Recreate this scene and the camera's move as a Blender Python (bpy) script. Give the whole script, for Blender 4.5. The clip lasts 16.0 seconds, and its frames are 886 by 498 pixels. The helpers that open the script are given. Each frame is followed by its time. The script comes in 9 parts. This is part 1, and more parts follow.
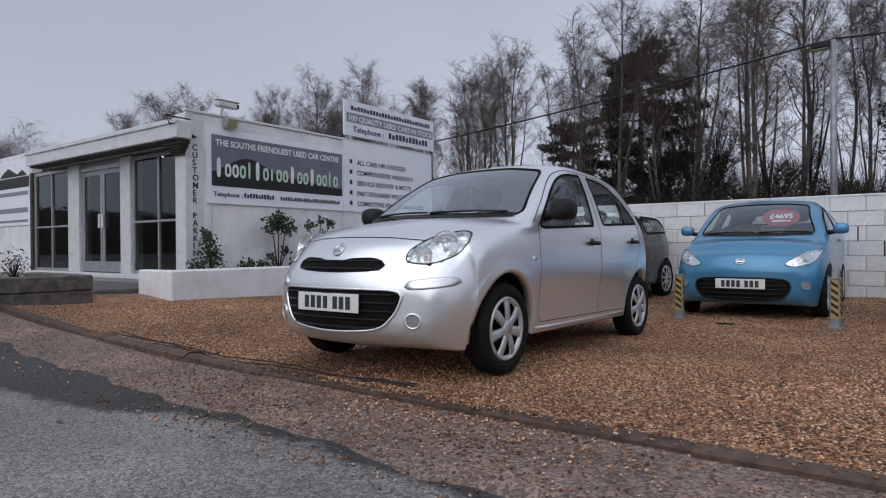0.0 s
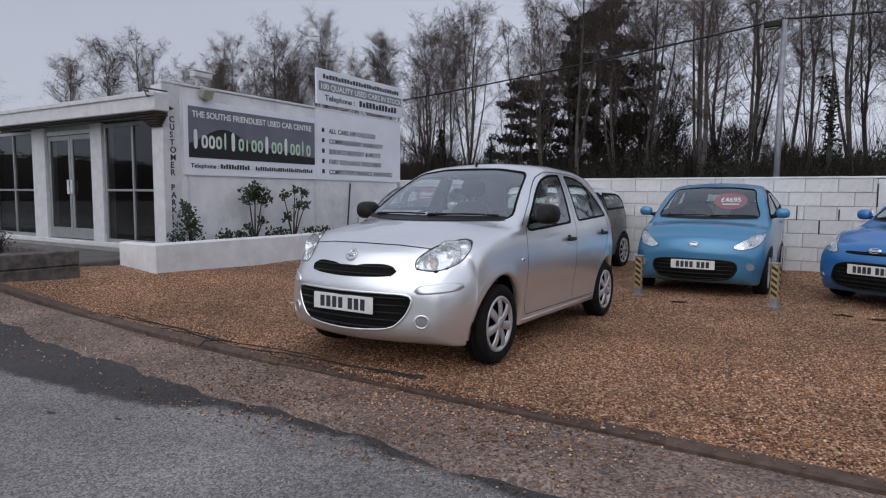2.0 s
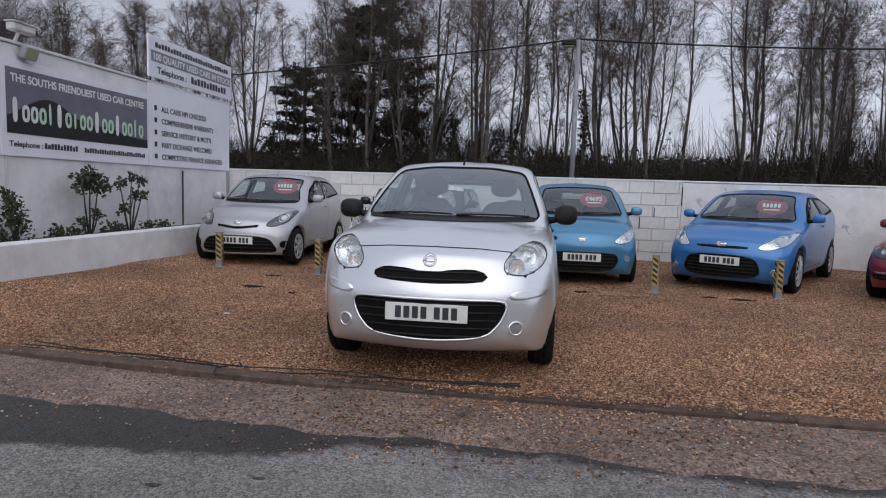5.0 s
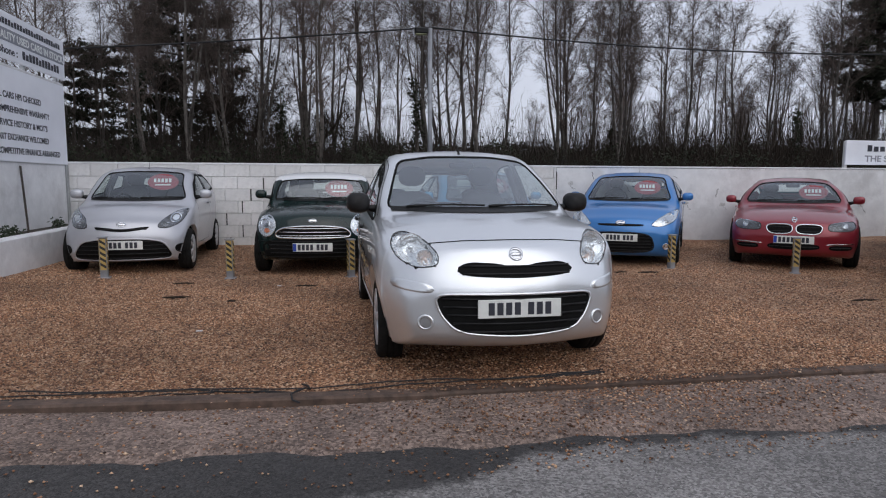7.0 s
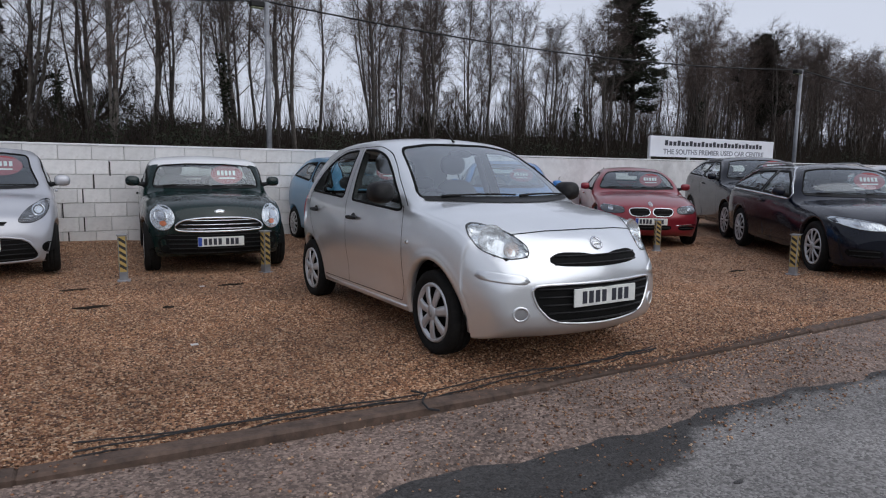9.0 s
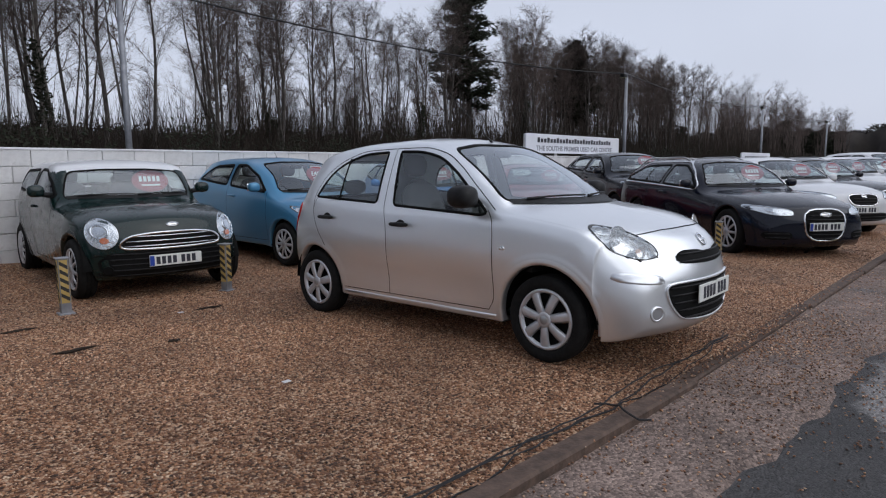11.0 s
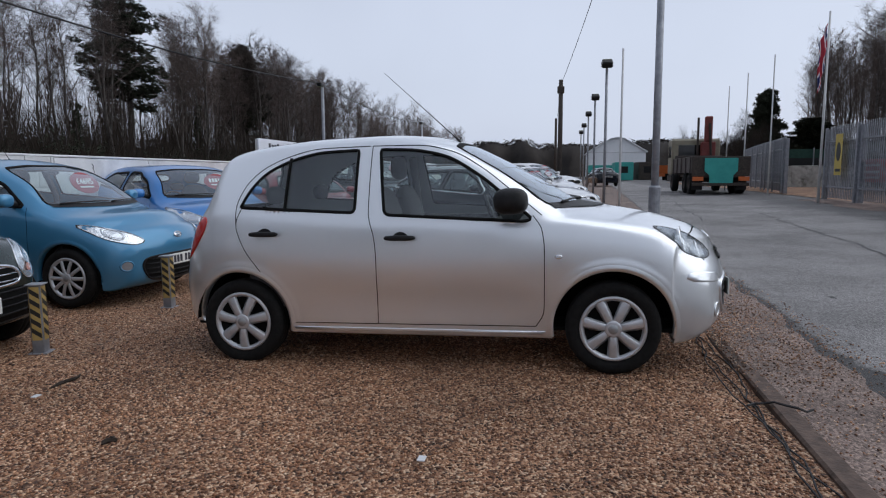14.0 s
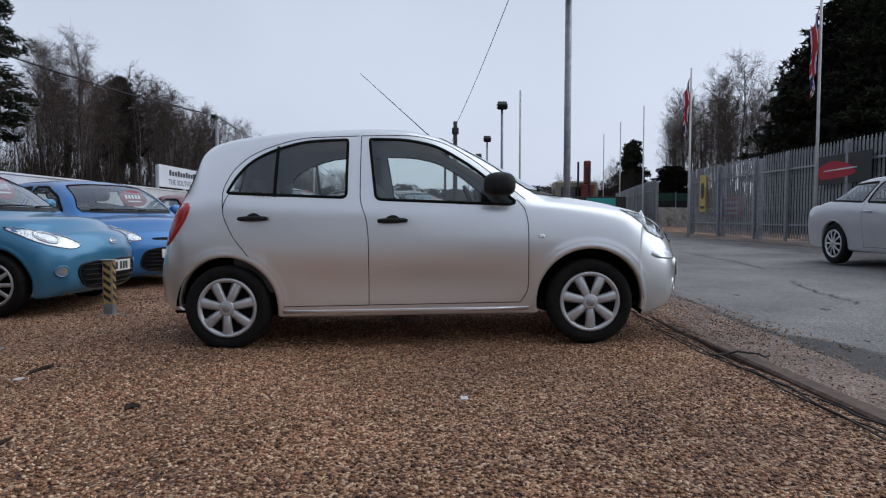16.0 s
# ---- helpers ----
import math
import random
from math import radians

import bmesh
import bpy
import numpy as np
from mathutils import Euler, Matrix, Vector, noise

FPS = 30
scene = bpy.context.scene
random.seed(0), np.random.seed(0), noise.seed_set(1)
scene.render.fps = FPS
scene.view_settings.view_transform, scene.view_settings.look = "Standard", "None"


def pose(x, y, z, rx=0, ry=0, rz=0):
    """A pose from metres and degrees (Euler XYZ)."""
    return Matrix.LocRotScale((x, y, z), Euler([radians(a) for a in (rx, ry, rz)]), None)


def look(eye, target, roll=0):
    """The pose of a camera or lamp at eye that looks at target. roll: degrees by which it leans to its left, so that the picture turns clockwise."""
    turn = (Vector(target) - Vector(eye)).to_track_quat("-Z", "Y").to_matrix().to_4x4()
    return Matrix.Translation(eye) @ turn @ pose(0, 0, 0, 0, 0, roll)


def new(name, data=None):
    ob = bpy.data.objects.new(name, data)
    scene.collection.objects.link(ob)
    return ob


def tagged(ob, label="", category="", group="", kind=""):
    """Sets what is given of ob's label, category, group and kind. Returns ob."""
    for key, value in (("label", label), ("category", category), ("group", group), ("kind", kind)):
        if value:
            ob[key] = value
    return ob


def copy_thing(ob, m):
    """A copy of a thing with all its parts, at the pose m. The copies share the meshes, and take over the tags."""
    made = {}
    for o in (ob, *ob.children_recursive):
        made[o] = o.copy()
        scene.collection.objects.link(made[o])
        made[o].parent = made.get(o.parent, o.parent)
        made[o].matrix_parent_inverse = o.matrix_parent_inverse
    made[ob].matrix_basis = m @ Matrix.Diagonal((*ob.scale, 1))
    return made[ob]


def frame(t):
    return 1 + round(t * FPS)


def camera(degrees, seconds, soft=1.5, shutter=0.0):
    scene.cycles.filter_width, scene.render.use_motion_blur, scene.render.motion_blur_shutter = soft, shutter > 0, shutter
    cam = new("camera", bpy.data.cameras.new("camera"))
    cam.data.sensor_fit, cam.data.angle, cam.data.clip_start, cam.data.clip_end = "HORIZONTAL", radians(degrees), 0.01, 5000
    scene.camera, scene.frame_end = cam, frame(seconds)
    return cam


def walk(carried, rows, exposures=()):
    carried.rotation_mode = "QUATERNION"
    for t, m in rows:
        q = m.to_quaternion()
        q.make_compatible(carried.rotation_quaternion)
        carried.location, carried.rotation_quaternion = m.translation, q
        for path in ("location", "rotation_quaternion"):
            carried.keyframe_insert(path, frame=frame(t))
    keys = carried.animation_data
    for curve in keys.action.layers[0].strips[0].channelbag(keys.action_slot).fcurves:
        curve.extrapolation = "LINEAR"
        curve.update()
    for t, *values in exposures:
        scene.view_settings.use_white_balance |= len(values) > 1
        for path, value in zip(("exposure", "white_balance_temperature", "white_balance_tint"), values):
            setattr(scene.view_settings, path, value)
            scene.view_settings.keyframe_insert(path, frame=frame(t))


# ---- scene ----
cam = camera(70.6, 16.0, soft=1.15)
PATH = [
    (0, (2.819, -4.651, 0.846), (1.637, -3.038, 0.839), -0.4),
    (0.5, (2.837, -4.707, 1.1), (1.605, -3.134, 1.006), 0.1),
    (1, (2.918, -4.806, 1.282), (1.68, -3.244, 1.117), -0.3),
    (1.5, (2.927, -4.998, 1.275), (1.764, -3.379, 1.117), -0.9),
    (2, (2.798, -5.21, 1.245), (1.746, -3.518, 1.074), 0.4),
    (2.5, (2.569, -5.302, 1.239), (1.669, -3.527, 1.043), 0.9),
    (3, (2.185, -5.413, 1.244), (1.38, -3.597, 1.012), 0.6),
    (3.2, (2.04, -5.47, 1.242), (1.275, -3.635, 1.027), -0.2),
    (5.3, (0.383, -5.792, 1.281), (0.197, -3.81, 1.086), 0.9),
    (5.5, (0.213, -5.776, 1.274), (0.092, -3.791, 1.066), -0.1),
    (6, (-0.236, -5.764, 1.272), (-0.187, -3.776, 1.065), 0.1),
    (6.5, (-0.666, -5.713, 1.273), (-0.492, -3.73, 1.085), 1.3),
    (7, (-1.121, -5.569, 1.28), (-0.766, -3.612, 1.062), 0.2),
    (7.5, (-1.547, -5.448, 1.277), (-1.005, -3.536, 1.051), -0.3),
    (8, (-1.954, -5.257, 1.254), (-1.252, -3.397, 1.032), -0.7),
    (8.5, (-2.369, -5.049, 1.279), (-1.513, -3.255, 1.063), 0.1),
    (9, (-2.845, -4.791, 1.291), (-1.833, -3.085, 1.033), 0.8),
    (9.5, (-3.212, -4.479, 1.299), (-2.075, -2.859, 1.015), 0.3),
    (10, (-3.616, -4.162, 1.311), (-2.278, -2.706, 1.011), -0.9),
    (10.2, (-3.753, -4.029, 1.318), (-2.388, -2.597, 1.026), -0.9),
    (12.3, (-4.528, -2.351, 1.308), (-2.779, -1.417, 1.048), 0.3),
    (12.5, (-4.565, -2.197, 1.285), (-2.763, -1.37, 1.024), 0.3),
    (13, (-4.597, -1.77, 1.261), (-2.733, -1.082, 1.033), 1.4),
    (13.5, (-4.616, -1.335, 1.269), (-2.733, -0.718, 0.996), 0.7),
    (14, (-4.658, -0.909, 1.267), (-2.708, -0.533, 1.03), -0.3),
    (14.5, (-4.715, -0.565, 1.27), (-2.737, -0.339, 1.075), -1.1),
    (15, (-4.901, -0.304, 1.302), (-2.907, -0.243, 1.155), -0.8),
    (15.5, (-4.985, -0.231, 1.198), (-2.99, -0.207, 1.052), 0.8),
    (16, (-4.997, -0.245, 0.879), (-2.999, -0.237, 0.783), 0.1),
]
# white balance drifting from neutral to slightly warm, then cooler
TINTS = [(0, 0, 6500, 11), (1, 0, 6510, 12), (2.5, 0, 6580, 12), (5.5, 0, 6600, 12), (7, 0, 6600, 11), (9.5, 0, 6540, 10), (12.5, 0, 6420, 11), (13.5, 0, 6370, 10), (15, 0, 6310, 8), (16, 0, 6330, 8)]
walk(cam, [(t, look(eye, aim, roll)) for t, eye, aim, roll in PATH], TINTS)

# ---- world and light: dull overcast winter afternoon ----
world = bpy.data.worlds.new("world")
scene.world = world
world.use_nodes = True
wn = world.node_tree
wn.nodes.clear()
w_sky = wn.nodes.new("ShaderNodeTexSky")
w_sky.sky_type = "NISHITA"
w_sky.sun_disc = False
w_sky.sun_elevation, w_sky.sun_rotation = radians(46), radians(170)
w_sky.dust_density, w_sky.air_density = 3.0, 1.4
w_hsv = wn.nodes.new("ShaderNodeHueSaturation")
w_hsv.inputs["Saturation"].default_value = 0.3
w_mix = wn.nodes.new("ShaderNodeMixRGB")
w_mix.inputs["Fac"].default_value = 0.72
w_mix.inputs["Color2"].default_value = (5.35, 5.85, 7.2, 1)
w_bg = wn.nodes.new("ShaderNodeBackground")
w_bg.inputs["Strength"].default_value = 0.126
w_out = wn.nodes.new("ShaderNodeOutputWorld")
wn.links.new(w_sky.outputs[0], w_hsv.inputs["Color"])
wn.links.new(w_hsv.outputs[0], w_mix.inputs["Color1"])
w_co = wn.nodes.new("ShaderNodeTexCoord")
w_sep = wn.nodes.new("ShaderNodeSeparateXYZ")
wn.links.new(w_co.outputs["Generated"], w_sep.inputs[0])
w_we = wn.nodes.new("ShaderNodeMapRange")           # thinner cloud to the east, thicker to the west
w_we.inputs["From Min"].default_value, w_we.inputs["From Max"].default_value = -0.9, 0.6
w_we.inputs["To Min"].default_value, w_we.inputs["To Max"].default_value = 0.74, 1.02
wn.links.new(w_sep.outputs["X"], w_we.inputs["Value"])
w_up = wn.nodes.new("ShaderNodeMapRange")
w_up.inputs["From Min"].default_value, w_up.inputs["From Max"].default_value = 0.05, 0.55
w_up.inputs["To Min"].default_value, w_up.inputs["To Max"].default_value = 1.04, 0.86
wn.links.new(w_sep.outputs["Z"], w_up.inputs["Value"])
w_cl = wn.nodes.new("ShaderNodeTexNoise")           # faint unevenness of the cloud
w_cl.inputs["Scale"].default_value, w_cl.inputs["Detail"].default_value = 2.2, 4.0
wn.links.new(w_co.outputs["Generated"], w_cl.inputs["Vector"])
w_cm = wn.nodes.new("ShaderNodeMapRange")
w_cm.inputs["From Min"].default_value, w_cm.inputs["From Max"].default_value = 0.3, 0.7
w_cm.inputs["To Min"].default_value, w_cm.inputs["To Max"].default_value = 0.95, 1.05
wn.links.new(w_cl.outputs["Fac"], w_cm.inputs["Value"])
w_pr = wn.nodes.new("ShaderNodeMath")
w_pr.operation = "MULTIPLY"
wn.links.new(w_we.outputs["Result"], w_pr.inputs[0])
wn.links.new(w_up.outputs["Result"], w_pr.inputs[1])
w_p2 = wn.nodes.new("ShaderNodeMath")
w_p2.operation = "MULTIPLY"
wn.links.new(w_pr.outputs[0], w_p2.inputs[0])
wn.links.new(w_cm.outputs["Result"], w_p2.inputs[1])
w_sc = wn.nodes.new("ShaderNodeVectorMath")
w_sc.operation = "SCALE"
wn.links.new(w_mix.outputs[0], w_sc.inputs[0])
wn.links.new(w_p2.outputs[0], w_sc.inputs["Scale"])
wn.links.new(w_sc.outputs[0], w_bg.inputs["Color"])
wn.links.new(w_bg.outputs[0], w_out.inputs["Surface"])
sun_data = bpy.data.lights.new("sun", "SUN")
sun_data.energy, sun_data.angle, sun_data.color = 1.12, radians(85), (0.97, 0.98, 1.0)
sun = new("sun", sun_data)
sun.matrix_world = look((3, -17, 19), (0, 0, 0))


# ---- materials ----
def nodes_of(name):
    m = bpy.data.materials.new(name)
    m.use_nodes = True
    t = m.node_tree
    return m, t, t.nodes["Principled BSDF"]


def node(t, kind, **sets):
    n = t.nodes.new(kind)
    for k, v in sets.items():
        n.inputs[k.replace("_", " ")].default_value = v
    return n


def rgba(c):
    return (c[0], c[1], c[2], 1)


def surf(name, c1, c2, scale=8.0, rough=0.7, metal=0.0, bump=0.0, fine=60.0, coat=0.0, vary=0.0, stain=None, stain_scale=0.8, spec=0.5, seed=0.0):
    """A surface with two scales of variation: grain from c1 to c2, optional larger stains, a fine relief, and per-piece variation."""
    m, t, b = nodes_of(name)
    co = t.nodes.new("ShaderNodeTexCoord")
    mp = t.nodes.new("ShaderNodeMapping")
    mp.inputs["Location"].default_value = (seed, seed * 1.7, seed * 0.6)
    t.links.new(co.outputs["Object"], mp.inputs["Vector"])
    n1 = node(t, "ShaderNodeTexNoise", Scale=scale, Detail=5.0, Roughness=0.62)
    t.links.new(mp.outputs[0], n1.inputs["Vector"])
    ramp = t.nodes.new("ShaderNodeValToRGB")
    ramp.color_ramp.elements[0].position, ramp.color_ramp.elements[1].position = 0.3, 0.7
    ramp.color_ramp.elements[0].color, ramp.color_ramp.elements[1].color = rgba(c1), rgba(c2)
    t.links.new(n1.outputs["Fac"], ramp.inputs["Fac"])
    col = ramp.outputs["Color"]
    if stain:
        n2 = node(t, "ShaderNodeTexNoise", Scale=stain_scale, Detail=6.0, Roughness=0.7)
        t.links.new(mp.outputs[0], n2.inputs["Vector"])
        r2 = t.nodes.new("ShaderNodeValToRGB")
        r2.color_ramp.elements[0].position, r2.color_ramp.elements[1].position = 0.5, 0.68
        r2.color_ramp.elements[0].color, r2.color_ramp.elements[1].color = (0, 0, 0, 1), (1, 1, 1, 1)
        t.links.new(n2.outputs["Fac"], r2.inputs["Fac"])
        mx = t.nodes.new("ShaderNodeMixRGB")
        mx.inputs["Color2"].default_value = rgba(stain)
        t.links.new(r2.outputs["Color"], mx.inputs["Fac"])
        t.links.new(col, mx.inputs["Color1"])
        col = mx.outputs["Color"]
    if vary:
        oi = t.nodes.new("ShaderNodeObjectInfo")
        mr = node(t, "ShaderNodeMapRange", To_Min=1 - vary, To_Max=1 + vary)
        t.links.new(oi.outputs["Random"], mr.inputs["Value"])
        mv = t.nodes.new("ShaderNodeVectorMath")
        mv.operation = "SCALE"
        t.links.new(col, mv.inputs[0])
        t.links.new(mr.outputs["Result"], mv.inputs["Scale"])
        col = mv.outputs[0]
    t.links.new(col, b.inputs["Base Color"])
    b.inputs["Roughness"].default_value, b.inputs["Metallic"].default_value = rough, metal
    b.inputs["Coat Weight"].default_value, b.inputs["Specular IOR Level"].default_value = coat, spec
    if bump:
        n3 = node(t, "ShaderNodeTexNoise", Scale=fine, Detail=4.0)
        t.links.new(mp.outputs[0], n3.inputs["Vector"])
        bp = node(t, "ShaderNodeBump", Strength=bump, Distance=0.01)
        t.links.new(n3.outputs["Fac"], bp.inputs["Height"])
        t.links.new(bp.outputs[0], b.inputs["Normal"])
    return m


def paint(name, c, metal=0.0, rough=0.3, dirt=0.15, coat=0.8, spec=0.5):
    """Clear-coated car paint with faint flake and road film towards a matt grey."""
    m, t, b = nodes_of(name)
    co = t.nodes.new("ShaderNodeTexCoord")
    n1 = node(t, "ShaderNodeTexNoise", Scale=3.0, Detail=6.0, Roughness=0.7)
    n2 = node(t, "ShaderNodeTexNoise", Scale=900.0, Detail=1.0)
    t.links.new(co.outputs["Object"], n1.inputs["Vector"])
    t.links.new(co.outputs["Object"], n2.inputs["Vector"])
    mr = node(t, "ShaderNodeMapRange", From_Min=0.3, From_Max=0.8, To_Min=0.0, To_Max=dirt)
    t.links.new(n1.outputs["Fac"], mr.inputs["Value"])
    flake = t.nodes.new("ShaderNodeMixRGB")
    flake.inputs["Color1"].default_value, flake.inputs["Color2"].default_value = rgba([v * 0.9 for v in c]), rgba([min(1, v * 1.1) for v in c])
    t.links.new(n2.outputs["Fac"], flake.inputs["Fac"])
    mx = t.nodes.new("ShaderNodeMixRGB")
    mx.inputs["Color2"].default_value = (0.26, 0.24, 0.21, 1)
    t.links.new(mr.outputs["Result"], mx.inputs["Fac"])
    t.links.new(flake.outputs[0], mx.inputs["Color1"])
    t.links.new(mx.outputs[0], b.inputs["Base Color"])
    rr = node(t, "ShaderNodeMapRange", From_Min=0.3, From_Max=0.8, To_Min=rough, To_Max=rough + 0.12)
    t.links.new(n1.outputs["Fac"], rr.inputs["Value"])
    t.links.new(rr.outputs["Result"], b.inputs["Roughness"])
    b.inputs["Metallic"].default_value = metal
    b.inputs["Coat Weight"].default_value, b.inputs["Coat Roughness"].default_value = coat, 0.05
    b.inputs["Specular IOR Level"].default_value = spec
    return m


def plain(name, c, rough=0.5, metal=0.0, coat=0.0):
    return surf(name, [v * 0.9 for v in c], [min(1, v * 1.1) for v in c], 14.0, rough, metal, 0.05, 120.0, coat)


def glass(name, tint, alpha, rough=0.02):
    """Thin glass: mostly clear, with a mirror-like skin."""
    m, t, b = nodes_of(name)
    t.nodes.remove(b)
    tr = t.nodes.new("ShaderNodeBsdfTransparent")
    tr.inputs["Color"].default_value = rgba(tint)
    gl = t.nodes.new("ShaderNodeBsdfGlossy")
    gl.inputs["Roughness"].default_value = rough
    gl.inputs["Color"].default_value = (0.9, 0.95, 1.0, 1)
    fr = t.nodes.new("ShaderNodeLayerWeight")
    fr.inputs["Blend"].default_value = 0.5
    pw = t.nodes.new("ShaderNodeMath")
    pw.operation = "POWER"
    pw.inputs[1].default_value = 4.5
    t.links.new(fr.outputs["Facing"], pw.inputs[0])
    ad = t.nodes.new("ShaderNodeMath")
    ad.operation = "MULTIPLY_ADD"
    ad.inputs[1].default_value, ad.inputs[2].default_value = 0.85, alpha
    t.links.new(pw.outputs[0], ad.inputs[0])
    ms = t.nodes.new("ShaderNodeMixShader")
    t.links.new(ad.outputs[0], ms.inputs["Fac"])
    t.links.new(tr.outputs[0], ms.inputs[1])
    t.links.new(gl.outputs[0], ms.inputs[2])
    t.links.new(ms.outputs[0], t.nodes["Material Output"].inputs["Surface"])
    return m


def ground_mat(name, cols, vor, noise_scale, rough, bump, wet=None, big=0.35):
    """Loose or worn ground: small stones by cells, larger patches by noise, and optional wet dark patches that are smoother."""
    m, t, b = nodes_of(name)
    co = t.nodes.new("ShaderNodeTexCoord")
    v = node(t, "ShaderNodeTexVoronoi", Scale=vor)
    t.links.new(co.outputs["Object"], v.inputs["Vector"])
    r = t.nodes.new("ShaderNodeValToRGB")
    els = r.color_ramp.elements
    els[0].position, els[0].color = 0.0, rgba(cols[0])
    els[1].position, els[1].color = 1.0, rgba(cols[-1])
    for i, c in enumerate(cols[1:-1]):
        e = els.new((i + 1) / (len(cols) - 1))
        e.color = rgba(c)
    sp = t.nodes.new("ShaderNodeSeparateColor")
    t.links.new(v.outputs["Color"], sp.inputs[0])
    t.links.new(sp.outputs[0], r.inputs["Fac"])
    n1 = node(t, "ShaderNodeTexNoise", Scale=noise_scale, Detail=7.0, Roughness=0.68)
    t.links.new(co.outputs["Object"], n1.inputs["Vector"])
    mr = node(t, "ShaderNodeMapRange", From_Min=0.3, From_Max=0.7, To_Min=1 - big, To_Max=1 + big)
    t.links.new(n1.outputs["Fac"], mr.inputs["Value"])
    sc = t.nodes.new("ShaderNodeVectorMath")
    sc.operation = "SCALE"
    t.links.new(r.outputs["Color"], sc.inputs[0])
    t.links.new(mr.outputs["Result"], sc.inputs["Scale"])
    col = sc.outputs[0]
    b.inputs["Roughness"].default_value = rough
    if wet:
        n2 = node(t, "ShaderNodeTexNoise", Scale=wet[0], Detail=4.0, Roughness=0.6)
        t.links.new(co.outputs["Object"], n2.inputs["Vector"])
        wr = node(t, "ShaderNodeMapRange", From_Min=wet[1], From_Max=wet[1] + 0.05, To_Min=0.0, To_Max=1.0)
        t.links.new(n2.outputs["Fac"], wr.inputs["Value"])
        mx = t.nodes.new("ShaderNodeMixRGB")
        mx.blend_type = "MULTIPLY"
        mx.inputs["Color2"].default_value = (0.42, 0.42, 0.44, 1)
        t.links.new(wr.outputs["Result"], mx.inputs["Fac"])
        t.links.new(col, mx.inputs["Color1"])
        col = mx.outputs[0]
        rr = node(t, "ShaderNodeMapRange", To_Min=rough, To_Max=wet[2])
        t.links.new(wr.outputs["Result"], rr.inputs["Value"])
        t.links.new(rr.outputs["Result"], b.inputs["Roughness"])
    t.links.new(col, b.inputs["Base Color"])
    bp = node(t, "ShaderNodeBump", Strength=bump, Distance=0.012)
    t.links.new(v.outputs["Distance"], bp.inputs["Height"])
    bp.invert = True
    n4 = node(t, "ShaderNodeTexNoise", Scale=9.0, Detail=5.0)
    t.links.new(co.outputs["Object"], n4.inputs["Vector"])
    bp2 = node(t, "ShaderNodeBump", Strength=0.35, Distance=0.03)
    t.links.new(n4.outputs["Fac"], bp2.inputs["Height"])
    t.links.new(bp.outputs[0], bp2.inputs["Normal"])
    t.links.new(bp2.outputs[0], b.inputs["Normal"])
    return m


GRAVEL = [(0.032, 0.015, 0.008), (0.134, 0.059, 0.029), (0.272, 0.126, 0.063), (0.43, 0.240, 0.134), (0.64, 0.45, 0.30)]
m_gravel = ground_mat("gravel", GRAVEL, 76, 0.9, 0.75, 1.0, big=0.48)
m_asphalt = ground_mat("asphalt", [(0.105, 0.099, 0.097), (0.205, 0.195, 0.19), (0.335, 0.32, 0.312)], 95, 0.55, 0.8, 0.6, (0.35, 0.63, 0.45), 0.36)


